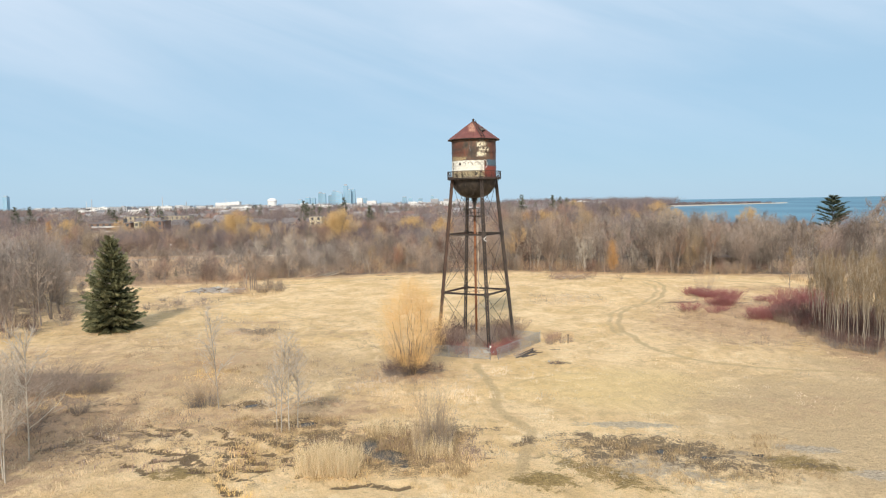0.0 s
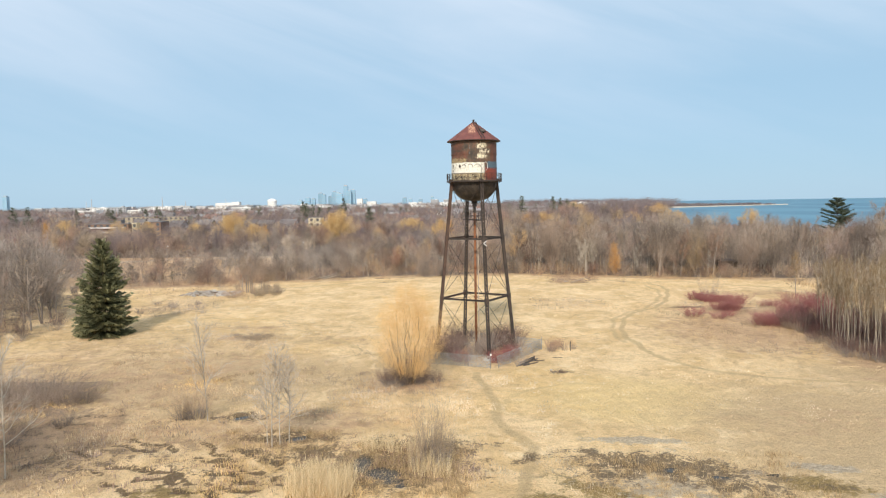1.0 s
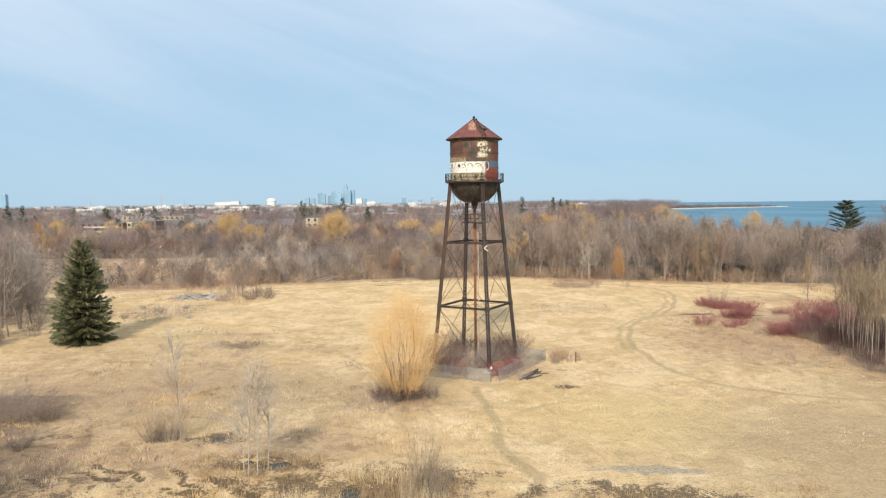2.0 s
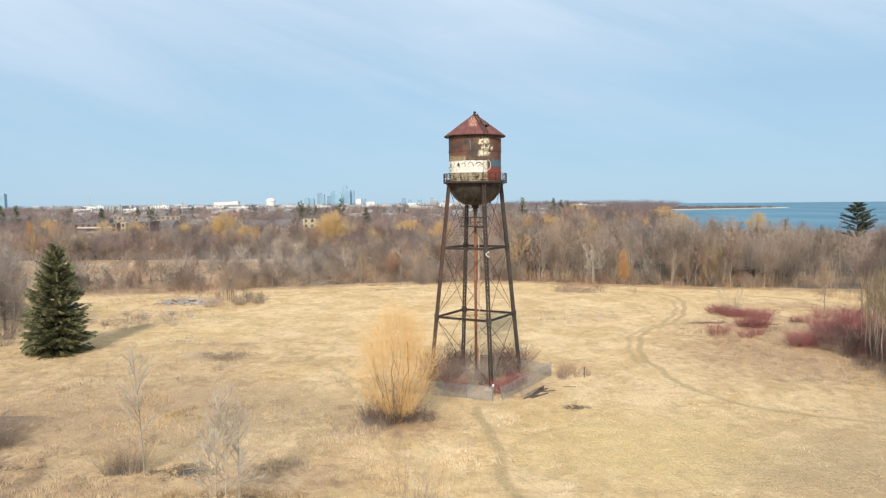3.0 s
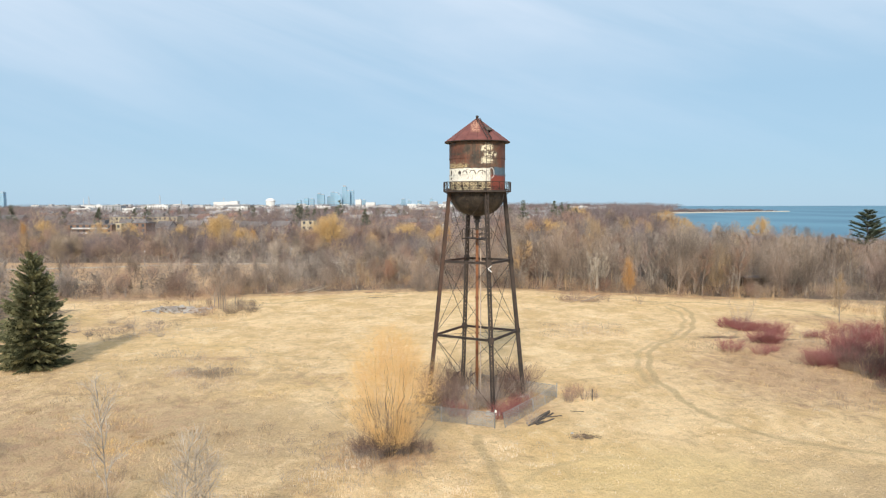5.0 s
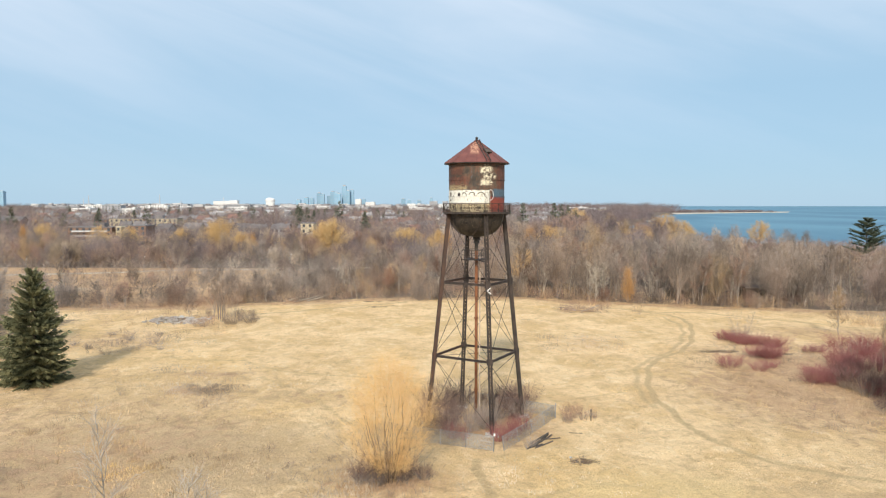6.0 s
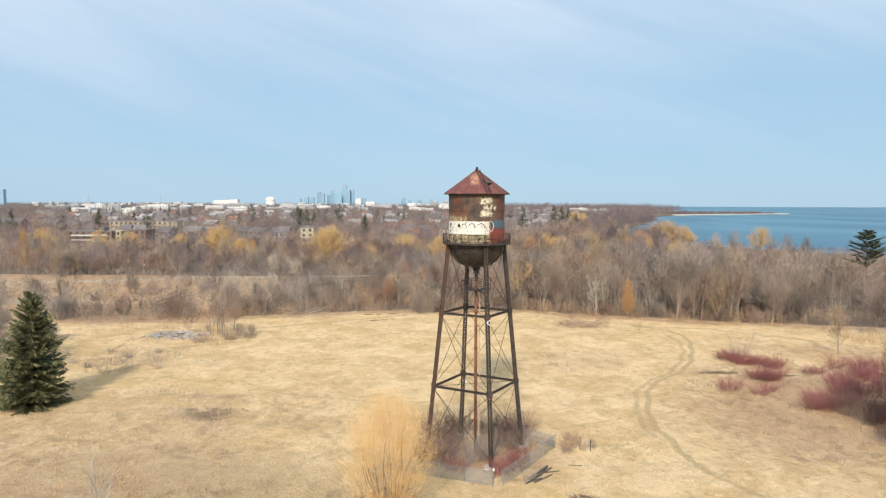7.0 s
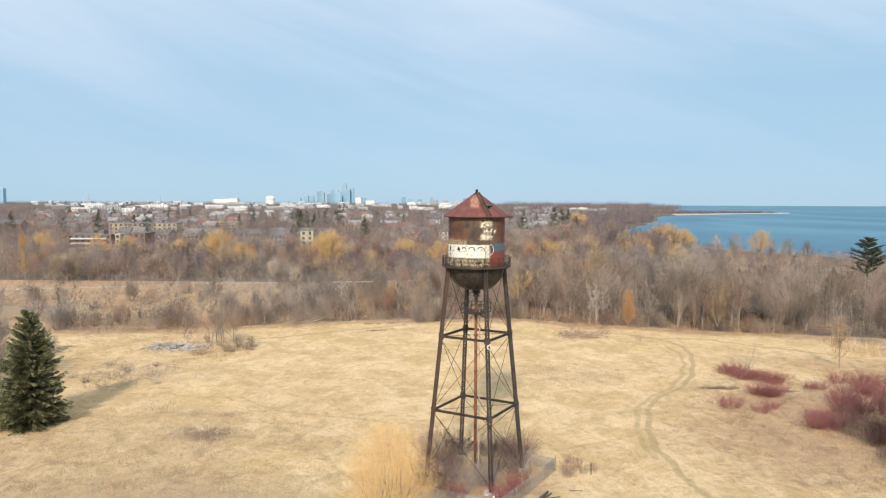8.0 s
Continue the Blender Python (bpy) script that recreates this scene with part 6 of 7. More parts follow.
for i in range(95):
    y = rf.uniform(150, 370)
    x = rf.uniform(0.03, 0.285) * (y + 72)
    if lake_side(x, y)[0] > -12:
        continue
    pl.at(i, x, y, rf.uniform(0.85, 1.28) * (1.0 if y > 200 else 0.9), rf.uniform(0, 360))
pl.at(3, 139, 335, 0.85, 40, z=-2.0)
for x, y, h in ((150, 336, 12), (163, 300, 11), (171, 296, 10), (158, 306, 10), (118, 392, 12), (112, 372, 13)):
    pl.at(5, x, y, h / 13, rf.uniform(0, 360), z=-2.0)

pl = Placer(wood)
pl.used = set(range(len(wood)))
for x, y, h in ((112, 96, 18.5), (117, 104, 20), (122, 98, 19), (126, 110, 20), (108, 112, 18), (131, 104, 19), (103, 92, 14), (119, 118, 20)):
    pl.at(rf.choice((10, 12, 14, 0, 2)), x, y, h / 12, rf.uniform(0, 360))

bush = [round_tree(270 + i, 6, (3.2, 2.7, 3.8)[i], BARK, (TWIG_GREY, TWIG_GREY, TWIG_BROWN)[i], 9, "big rounded leafless bush beside the far meadow", "bush", "bushes along the meadow", 0.02, 0.010, "bush") for i in range(3)]
pl = Placer(bush)
rb = random.Random(14)
for i in range(58):
    x = rb.uniform(-125, -46)
    y = float(edge_of_woods(x)) + (rb.uniform(-0.5, 7) if i < 34 else rb.uniform(8, 70))
    pl.at(i, x, y, rb.uniform(0.45, 0.95), rb.uniform(0, 360))
for i in range(14):
    pl.at(i, rb.uniform(-96, -62), rb.uniform(2, 60), rb.uniform(0.4, 0.8), rb.uniform(0, 360))
for i in range(30):
    x = rb.uniform(-30, 110)
    pl.at(i, x, float(edge_of_woods(x)) + rb.uniform(-0.5, 4), rb.uniform(0.3, 0.6), rb.uniform(0, 360))
for x, y, k in ((-11.5, 87, 0.7), (-9.0, 89, 0.85), (-12.5, 90, 0.8), (-7.5, 91, 0.7)):
    pl.at(1, x, y, k, rb.uniform(0, 360))
for x, y, k in ((-43.5, 59.5, 0.42), (-41.5, 60.5, 0.36), (-51, 64, 0.3)):
    pl.at(0, x, y, k, rb.uniform(0, 360))

clump = [plant_of("birch_clump", 260 + i, 9, BARK_PALE, TWIG_PALE, "clump of slim pale birch stems before the woods", "birch tree", "birch clumps", spread=0.16, limbs=30, subs=3, fine=5, tw=0.012, tlen=0.7, low=0.35, stems=7, trunk_r=0.034, wander=0.05) for i in range(2)]
pl = Placer(clump)
for i, (x, y, h) in enumerate(((28.3, 88, 11.5), (26.5, 88.6, 11.5), (29.900000000000002, 89.5, 11.5), (29, 94, 8), (12, 99, 9), (6, 100, 8), (-8, 97, 6), (40.5, 90, 8), (46, 92, 10), (70, 86, 8), (93, 76, 9), (-46, 85, 6), (17, 98, 10), (3, 103, 9), (57, 87, 8), (-27, 94, 6))):
    pl.at(i, x, y, h / 9, rnd.uniform(0, 360))

gold = []
for i in range(3):
    lines, T = willow_mesh(240 + i, 14, 6.6, 4, 120, 56, 0.026, 0.55, 0.2)
    V, F = [], []
    for pts in lines:
        tube(V, F, pts, [0.26 * (1 - 0.85 * k / 7) + 0.02 for k in range(8)], 6)
    ob = thing("golden_willow", 0, 0, 0, "broad golden-twigged willow before the town", "willow tree", "golden willows")
    put("trunk", mesh_of("trunk", V, F, BARK, True), ob)
    put("crown", tri_mesh("crown", T, TWIG_GOLD), ob)
    gold.append(ob)
pl = Placer(gold)
for i, (x, y, h) in enumerate(((-104, 223, 16), (-110, 228, 14), (-92, 211, 11), (-55, 207, 16.5), (-59, 212, 15), (-24, 216, 12.5), (-28, 220, 12), (-13, 217, 11.5), (67, 211, 13.5), (61, 214, 12), (102, 300, 16.5), (97, 304, 15), (132, 372, 12.6), (137, 375, 11), (161, 329, 14), (103, 288, 7), (106, 640, 17), (114, 650, 15), (-150, 236, 12), (-168, 245, 12), (-196, 250, 13), (-128, 238, 11), (26, 172, 14.5), (31, 176, 14), (75, 190, 12))):
    pl.at(i, x, y, h / 14 * 1.08, rnd.uniform(0, 360), sz=0.90)
oran = [round_tree(250 + i, 10, 1.9, BARK, TWIG_ORANGE, 2, "narrow orange-twigged leafless tree at the wood edge", "orange_tree", "orange-twigged trees", 0.10, 0.013) for i in range(2)]
pl = Placer(oran)
for i, (x, y, h) in enumerate(((34.6, 86.5, 8.2), (20, 168, 14), (-9, 214, 11), (-205, 248, 12), (-88, 214, 10))):
    pl.at(i, x, y, h / 10, rnd.uniform(0, 360))

# evergreens
def pine(seed, H):
    rn = random.Random(seed)
    ob = thing("pine_tree", 0, 0, 0, "tall dark green pine above leafless woods", "pine tree")
    V, F, T = [], [], []
    tube(V, F, [Vector((0, 0, -0.2)), Vector((0.2, 0, H * 0.6)), Vector((0, 0.2, H * 0.97))], [0.28, 0.18, 0.04], 7)
    for i in range(58):
        u = rn.uniform(0.44, 0.98)
        az = rn.uniform(0, 6.283)
        L = (1.03 - u) ** 0.45 * 6.4 * rn.uniform(0.6, 1.15) + 0.6
        pts, d = curve_line(Vector((0, 0, H * u)), Vector((math.cos(az), math.sin(az), 0.25)).normalized(), L, 4, 0.05, rn, 0.1)
        tube(V, F, pts, [0.07, 0.06, 0.05, 0.03, 0.02], 4)
        for j in range(40):
            v = rn.uniform(0.2, 1.05)
            k = min(int(v * 4), 3)
            c = pts[k].lerp(pts[k + 1], v * 4 - k)
            for g in range(4):
                e = c + Vector((rn.uniform(-1, 1), rn.uniform(-1, 1), rn.uniform(-0.15, 0.6))) * 0.8
                sliver(T, c, e, 0.085, rn)
    put("trunk", mesh_of("trunk", V, F, BARK_DARK, True), ob)
    put("needles", tri_mesh("needles", T, NEEDLES_FAR), ob)
    return ob


pine(300, 17.5).matrix_basis = pose(107, 125, 0.3)
ever = [spruce("spruce_tree", 10, 2.6, 310 + i, 16, 9, "dark green spruce among leafless trees", NEEDLES_FAR, 4, "far spruces") for i in range(2)]
pl = Placer(ever)
for i, (x, y, h) in enumerate(((-80, 92, 2.4), (-77, 91, 2.2), (-93, 92, 2.6), (-99, 96, 3.6), (-143, 530, 15), (-138, 532, 14), (-147, 536, 16), (-119, 580, 18), (-125, 500, 12), (-84, 500, 12), (-235, 420, 13), (-222, 410, 14), (-200, 270, 7), (-165, 262, 8), (-172, 262, 7), (37, 420, 17), (75, 560, 17), (92, 640, 16), (100, 650, 15), (-310, 400, 15), (-322, 402, 15), (-205, 600, 14), (-36, 470, 9), (-24, 455, 9), (-352, 300, 12))):
    pl.at(i, x, y, h / 10 * (1.3 if h > 9 else 1.0), rnd.uniform(0, 360))
re_ = random.Random(77)
for i in range(90):
    y = re_.uniform(340, 1400)
    pl.at(i, re_.uniform(-0.6, 0.16) * (y + 70), y, re_.uniform(1.0, 1.7), re_.uniform(0, 360))

# thickets and far woods, beyond counting
def thicket(name, xy, h, per, reach, width, mat, label, seed, top=0.75, level=None):
    """Loose fans of branches: one fan for each place."""
    rs = np.random.RandomState(seed)
    n = len(xy)
    P, Hh = np.repeat(xy, per, 0), np.repeat(h, per)
    Rr = np.repeat(reach, per) if np.ndim(reach) else np.full(n * per, reach) * Hh
    m = n * per
    a, v = rs.uniform(0, 2 * np.pi, m), rs.uniform(-1, 1, m)
    rad = rs.uniform(0.15, 1.0, m) ** 0.6
    foot = ground_height(xy[:, 0], xy[:, 1]) if level is None else np.full(n, level)
    z = np.repeat(foot, per)
    ring_r = np.sqrt(1 - v * v) * rad
    out = np.stack([np.cos(a) * ring_r, np.sin(a) * ring_r, v * rad], 1)
    low = rs.uniform(0, 1, m) < 0.16
    mid, tall = np.where(low, Hh * 0.25, Hh * (0.36 if top < 0.5 else 0.58)), np.where(low, Hh * 0.25, Hh * 0.40)
    p = np.stack([P[:, 0] + out[:, 0] * Rr, P[:, 1] + out[:, 1] * Rr, z + mid + out[:, 2] * tall], 1)
    aim = out * 0.9 + rs.normal(0, 0.45, (m, 3)) + np.array([0, 0, 0.55])
    aim /= np.linalg.norm(aim, axis=1, keepdims=True)
    q = p + aim * (rs.uniform(0.08, 0.26, m) * Hh)[:, None]
    s = rs.normal(0, 1, (m, 3))
    s /= np.linalg.norm(s, axis=1, keepdims=True)
    w = (np.repeat(width, per) if np.ndim(width) else np.full(m, width))[:, None]
    T = np.stack([p - s * w, p + s * w, q], 1)
    stem = np.stack([np.stack([xy[:, 0] - h * 0.007, xy[:, 1], foot - 0.3], 1), np.stack([xy[:, 0] + h * 0.007, xy[:, 1], foot - 0.3], 1),
                     np.stack([xy[:, 0], xy[:, 1], foot + h * 0.9], 1)], 1)
    return tagged(put(name, tri_mesh(name, np.concatenate([T, stem]), mat)), label, "woods", kind="stuff")


def on_land(p):
    return p[lake_side(p[:, 0], p[:, 1]) < -10]


for k, (mat, share, w) in enumerate(((TWIG_GREY, 620, 0.026), (TWIG_BROWN, 330, 0.028), (TWIG_PALE, 40, 0.022), (TWIG_TAN, 130, 0.026))):
    xy = scatter(share * 3, -52, 130, 60, 205, lambda x, y: (y > edge_of_woods(x) + 3) & (y < edge_of_woods(x) + 95))[:share]
    hh = np.interp(xy[:, 0], [-56, -30, -5, 15, 40, 60, 130], [7.0, 7.5, 9.0, 12.0, 12.5, 12.0, 12.0]) * rs.uniform(0.35, 0.95, len(xy))
    hh = np.where(xy[:, 0] > 60, hh * np.clip(1.05 - (xy[:, 1] - 110) / 230, 0.45, 1), hh)
    thicket("wood_edge", xy, hh, 115, 0.36, w, mat, "dense leafless thicket of young trees behind the field", 70 + k, 0.72)
xy = scatter(900, -135, -48, 72, 160, lambda x, y: ((y < edge_of_woods(x) + 8) & (y > edge_of_woods(x) + 1) & (np.sin(x * 0.35) > -0.3)) | ((rs.uniform(0, 1, len(x)) < 0.2) & (y > 78)))
thicket("meadow_scrub", xy, rs.uniform(1.5, 6.5, len(xy)), 150, 0.46, 0.045, TWIG_GREY, "grey scrub along the far meadow", 75, 0.72)
xy = scatter(4800, -60, 130, 60, 125, lambda x, y: (y > edge_of_woods(x) - 2.0 + 3.4 * np.sin(x * 0.9) * np.sin(x * 0.23 + 1)) & (y < edge_of_woods(x) + 22))
thicket("undergrowth", xy[::2], rs.uniform(1.0, 3.8, len(xy[::2])), 64, 0.6, 0.024, TWIG_BROWN, "russet undergrowth along the edge of the woods", 21, 0.4)
thicket("undergrowth", xy[1::2], rs.uniform(1.2, 4.4, len(xy[1::2])), 64, 0.6, 0.024, TWIG_TAN, "tan and grey undergrowth along the edge of the woods", 23, 0.4)
xy = scatter(3800, -130, -50, 62, 165, lambda x, y: (y < edge_of_woods(x) + 6) & (y > edge_of_woods(x) - 2) | (rs.uniform(0, 1, len(x)) < 0.10))
thicket("undergrowth", xy, rs.uniform(0.8, 2.6, len(xy)), 34, 0.8, 0.035, TWIG_BROWN, "low russet brush beside the far meadow", 22, 0.4)
for k, (mat, share) in enumerate(((TWIG_HAZED, 1900), (TWIG_BROWN, 800), (TWIG_TAN, 1250), (TWIG_RED, 100))):
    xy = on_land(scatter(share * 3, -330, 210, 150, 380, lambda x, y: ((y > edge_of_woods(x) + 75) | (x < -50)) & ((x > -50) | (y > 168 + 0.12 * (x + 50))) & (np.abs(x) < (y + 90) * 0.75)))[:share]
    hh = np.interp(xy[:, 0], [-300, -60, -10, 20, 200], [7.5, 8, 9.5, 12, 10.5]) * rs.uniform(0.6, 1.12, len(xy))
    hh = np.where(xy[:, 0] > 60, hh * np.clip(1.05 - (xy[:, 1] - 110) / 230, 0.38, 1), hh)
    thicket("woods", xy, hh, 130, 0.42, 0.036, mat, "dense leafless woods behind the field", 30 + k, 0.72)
for k, (mat, share) in enumerate(((TWIG_HAZED, 5000), (TWIG_BROWN, 500), (TWIG_RED, 120), (TWIG_TAN, 350), (TWIG_GOLD, 30))):
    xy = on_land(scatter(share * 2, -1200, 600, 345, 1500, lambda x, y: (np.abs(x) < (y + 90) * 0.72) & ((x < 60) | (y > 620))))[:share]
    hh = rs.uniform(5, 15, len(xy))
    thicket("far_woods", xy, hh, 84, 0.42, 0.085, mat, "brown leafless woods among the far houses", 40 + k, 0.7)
for k, (mat, share) in enumerate(((TWIG_HAZED, 4200), (TWIG_GREY, 500))):
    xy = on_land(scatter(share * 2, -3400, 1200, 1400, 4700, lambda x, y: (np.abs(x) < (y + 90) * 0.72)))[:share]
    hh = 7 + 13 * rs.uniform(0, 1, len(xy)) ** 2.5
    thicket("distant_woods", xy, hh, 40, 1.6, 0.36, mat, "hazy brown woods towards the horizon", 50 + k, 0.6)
for k, (mat, share) in enumerate(((TWIG_HAZED, 1250), (TWIG_BROWN, 260), (TWIG_TAN, 160))):
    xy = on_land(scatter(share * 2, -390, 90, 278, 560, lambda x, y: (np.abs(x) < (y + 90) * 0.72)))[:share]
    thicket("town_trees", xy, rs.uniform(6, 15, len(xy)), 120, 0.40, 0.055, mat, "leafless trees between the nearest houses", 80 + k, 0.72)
xy = np.array([[380 + 460 * u + rs.normal(0, 10), 1560 + 285 * u + rs.normal(0, 10)] for u in rs.uniform(-0.1, 0.9, 420) ** 1.0])
thicket("spit_woods", xy, (rs.uniform(5, 12, len(xy)) * np.clip(1.25 - (xy[:, 0] - 340) / 640, 0.4, 1)), 44, 0.7, 0.7, TWIG_HAZED, "brown trees along the sand spit", 60, 0.4, -2.2)
xy = scatter(150, -110, -62, 4, 64)
thicket("undergrowth", xy, rs.uniform(0.8, 3.0, len(xy)), 60, 0.6, 0.022, TWIG_BROWN, "brown brush below the trees beside the field", 78, 0.4)
xy = np.array([[140 + 122 * u + rs.normal(0, 16) * (1.1 - u), 780 + 172 * u + rs.normal(0, 22) * (1.1 - u)] for u in rs.uniform(0, 1, 260)])
thicket("headland_woods", xy, rs.uniform(8, 14, len(xy)), 70, 0.5, 0.12, TWIG_HAZED, "grey leafless trees on the headland", 61, 0.7, -2.2)

xy = np.concatenate([scatter(700, -330, -20, 160, 190, lambda x, y: y > 164 + 0.12 * (x + 50) + 3), scatter(60, 17, 27, 70, 76), scatter(40, -60, -46, 52, 62)])
thicket("undergrowth", xy, rs.uniform(0.8, 2.6, len(xy)), 36, 0.8, 0.04, TWIG_BROWN, "low brown brush beyond the park path and on the mounds", 76, 0.4)
for i, (x, y, L, rz) in enumerate(((-36.5, 86.5, 7, 35), (-34.5, 87.5, 6, 42), (-40, 84, 4, -20), (24, 73, 4, 15))):
    V, F = [], []
    tube(V, F, [Vector((-L / 2, 0, 0.1)), Vector((0, 0.1, 0.55)), Vector((L / 2, -0.1, 1.3))], [0.14, 0.12, 0.05], 6)
    ob = put("fallen_trunk", mesh_of("fallen_trunk", V, F, BARK_PALE, True), None, "", pose(x, y, gz(x, y), 0, 0, rz))
    tagged(ob, "pale fallen tree trunk at the edge of the woods", "log", "fallen trunks")

u = rs.uniform(0.05, 0.30, 2600)
v = 620 * (4700 / 620) ** rs.uniform(0, 1, 2600)
xy = on_land(np.stack([u * (v + 75), v], 1))
thicket("shore_woods", xy, rs.uniform(3, 17, len(xy)) * (0.7 + xy[:, 1] / 4000), 48, 0.55, 0.3, TWIG_HAZED, "hazy leafless woods along the lake shore", 63, 0.5)

# ---- town ----
def quad_mesh(name, w, h, mat):
    V = [(-w / 2, 0, -h / 2), (w / 2, 0, -h / 2), (w / 2, 0, h / 2), (-w / 2, 0, h / 2), (-w / 2, 0.08, -h / 2), (w / 2, 0.08, -h / 2), (w / 2, 0.08, h / 2), (-w / 2, 0.08, h / 2)]
    return mesh_of(name, V, [(0, 1, 2, 3), (5, 4, 7, 6), (1, 0, 4, 5), (3, 2, 6, 7), (0, 3, 7, 4), (2, 1, 5, 6)], mat)


WIN = quad_mesh("window", 1.3, 1.5, PANE)
WIN_WIDE = quad_mesh("window", 2.6, 1.5, PANE)


def block(name, x, y, w, d, h, wall, roof, label, category, storeys=0, cols=0, rz=0.0, gable=0.0, balcony=False, group="", parapet=True):
    """A house or block: walls, roof, and its windows on the side towards the field."""
    ob = thing(name, x, y, gz(x, y) - 0.3, label, category, group, rz)
    bm = bmesh.new()
    add_box(bm, 0, 0, h / 2, w, d, h)
    if gable:
        for sx in (-1, 1):
            a = bm.verts.new((sx * w / 2, -d / 2, h)), bm.verts.new((sx * w / 2, d / 2, h)), bm.verts.new((sx * w / 2, 0, h + gable))
            bm.faces.new(a)
    part("wall", bm, wall, ob)
    bm = bmesh.new()
    if gable:
        o = 0.45
        for sy in (-1, 1):
            v = [(-w / 2 - o, sy * (d / 2 + o), h - 0.25), (w / 2 + o, sy * (d / 2 + o), h - 0.25), (w / 2 + o, 0, h + gable), (-w / 2 - o, 0, h + gable)]
            lo = [bm.verts.new(p) for p in v]
            hi = [bm.verts.new((p[0], p[1], p[2] + 0.25)) for p in v]
            bm.faces.new(lo)
            bm.faces.new(hi)
            for k in range(4):
                bm.faces.new((lo[k], lo[(k + 1) % 4], hi[(k + 1) % 4], hi[k]))
    else:
        add_box(bm, 0, 0, h + 0.15, w + 0.5, d + 0.5, 0.3)
        if parapet and w > 15:
            add_box(bm, w * 0.2, 0, h + 1.2, w * 0.12, d * 0.4, 2.0)
    part("roof", bm, roof, ob)
    if gable and w < 16:
        bm = bmesh.new()
        add_box(bm, w * 0.25, d * 0.12, h + gable * 0.9, 0.7, 0.7, gable * 0.9 + 0.6)
        part("chimney", bm, BRICK, ob)
    if storeys and cols:
        fh = h / storeys
        for s in range(storeys):
            for c in range(cols):
                put("window", WIN_WIDE if w / cols > 4.5 else WIN, ob, "", pose(-w / 2 + w * (c + 0.5) / cols, -d / 2 - 0.09, fh * (s + 0.55)))
            if balcony:
                bm = bmesh.new()
                add_box(bm, 0, -d / 2 - 0.7, fh * s + 0.55, w * 0.8, 1.3, 0.7)
                part("balcony", bm, WHITE, ob)
    return ob


block("apartment_building", -228, 424, 46, 14, 11.0, CREAM, SHINGLE, "long cream and brown brick apartment building", "apartment building", 4, 14, 6)
block("apartment_building", -262, 432, 12, 14, 10, BRICK, SHINGLE, "brown brick apartment block beside the cream one", "apartment building", 4, 4, 6)
block("apartment_building", -194, 291, 22, 13, 9.6, BRICK, SHINGLE, "low brick apartment building with white balconies", "apartment building", 4, 7, 4, 0, True)
block("apartment_building", -172, 296, 9, 13, 10.2, BRICK, SHINGLE, "brown brick apartment wing with a cream stair tower", "apartment building", 4, 3, 4)
block("stair_tower", -179.5, 288, 2.4, 5, 9.8, CREAM, CREAM, "cream stair tower between two brick apartment wings", "apartment building", 4, 1, 4)
block("apartment_building", -89, 320, 7, 9, 10.8, CREAM, SHINGLE, "narrow cream apartment block behind golden willows", "apartment building", 4, 2)
houses = [(-204, 345, 8, 9, 5.6, WHITE, 4.2), (-196, 346, 8, 9, 5.6, WHITE, 4.2), (-183, 352, 11, 9, 5.4, GREY_WALL, 3), (-162, 372, 14, 10, 5.2, CREAM, 3), (-118, 372, 13, 9, 5.0, GREY_WALL, 2.8), (-104, 380, 11, 9, 5.0, GREY_WALL, 2.6), (-96, 402, 10, 10, 5.0, CREAM, 2.4), (-360, 545, 20, 10, 4.6, BRICK, 2.4), (-400, 560, 18, 10, 4.6, BRICK, 2.4), (-330, 505, 14, 10, 4.4, CREAM, 2.4), (-36, 402, 8, 8, 4.0, WHITE, 2.6), (10, 470, 10, 8, 5, WHITE, 2.6),
          (-185, 362, 10, 9, 5.2, CREAM, 2.6), (-170, 363, 13, 9, 5.4, CREAM, 3.0), (-176, 380, 11, 9, 5.2, GREY_WALL, 3.0), (-353, 468, 21, 10, 7, BRICK, 3.0), (-330, 480, 14, 10, 6, BRICK, 3.0), (-300, 455, 12, 9, 5.5, CREAM, 3),
          (-145, 464, 8, 8, 5, WHITE, 0), (-138, 391, 13, 9, 4.6, GREY_WALL, 2.6), (-150, 396, 10, 9, 4.8, GREY_WALL, 2.8), (-124, 400, 11, 9, 4.8, CREAM, 2.6), (-110, 410, 12, 9, 5, GREY_WALL, 2.6), (-56, 456, 8, 8, 4.2, WHITE, 2.6), (-45, 474, 9, 8, 5, WHITE, 2.4), (-29, 428, 11, 9, 5, GREY_WALL, 3.0), (-18, 429, 8, 8, 5, WHITE, 3.2), (-38, 440, 8, 8, 4.6, WHITE, 2.6), (-8, 440, 9, 8, 5, GREY_WALL, 3),
          (26, 382, 7, 9, 5.2, WHITE, 3.4), (30, 374, 7, 7, 2.6, WHITE, 2.6), (-250, 500, 12, 9, 6, WHITE, 2.6), (-230, 470, 11, 9, 5, GREY_WALL, 2.8), (-268, 430, 12, 9, 5, BRICK, 2.8), (-215, 440, 11, 9, 5, CREAM, 2.8), (-244, 380, 12, 9, 5, GREY_WALL, 3)]
for i, (x, y, w, d, h, wall, g) in enumerate(houses):
    nm = {id(WHITE): "white", id(CREAM): "cream", id(BRICK): "brick", id(GREY_WALL): "grey"}[id(wall)]
    block("house", x, y, w * 0.8, d, h * 1.2, wall, SHINGLE_RED if i in (10, 7, 8, 23) else (WHITE if g == 0 else SHINGLE), "small " + nm + (" house with a pitched roof among leafless trees" if g else " flat-roofed building among leafless trees"), "house", 2 if h > 3 else 1, max(2, int(w / 3.2)), rnd.uniform(-14, 14), g, group="town houses")
rh = random.Random(8)
n = 0
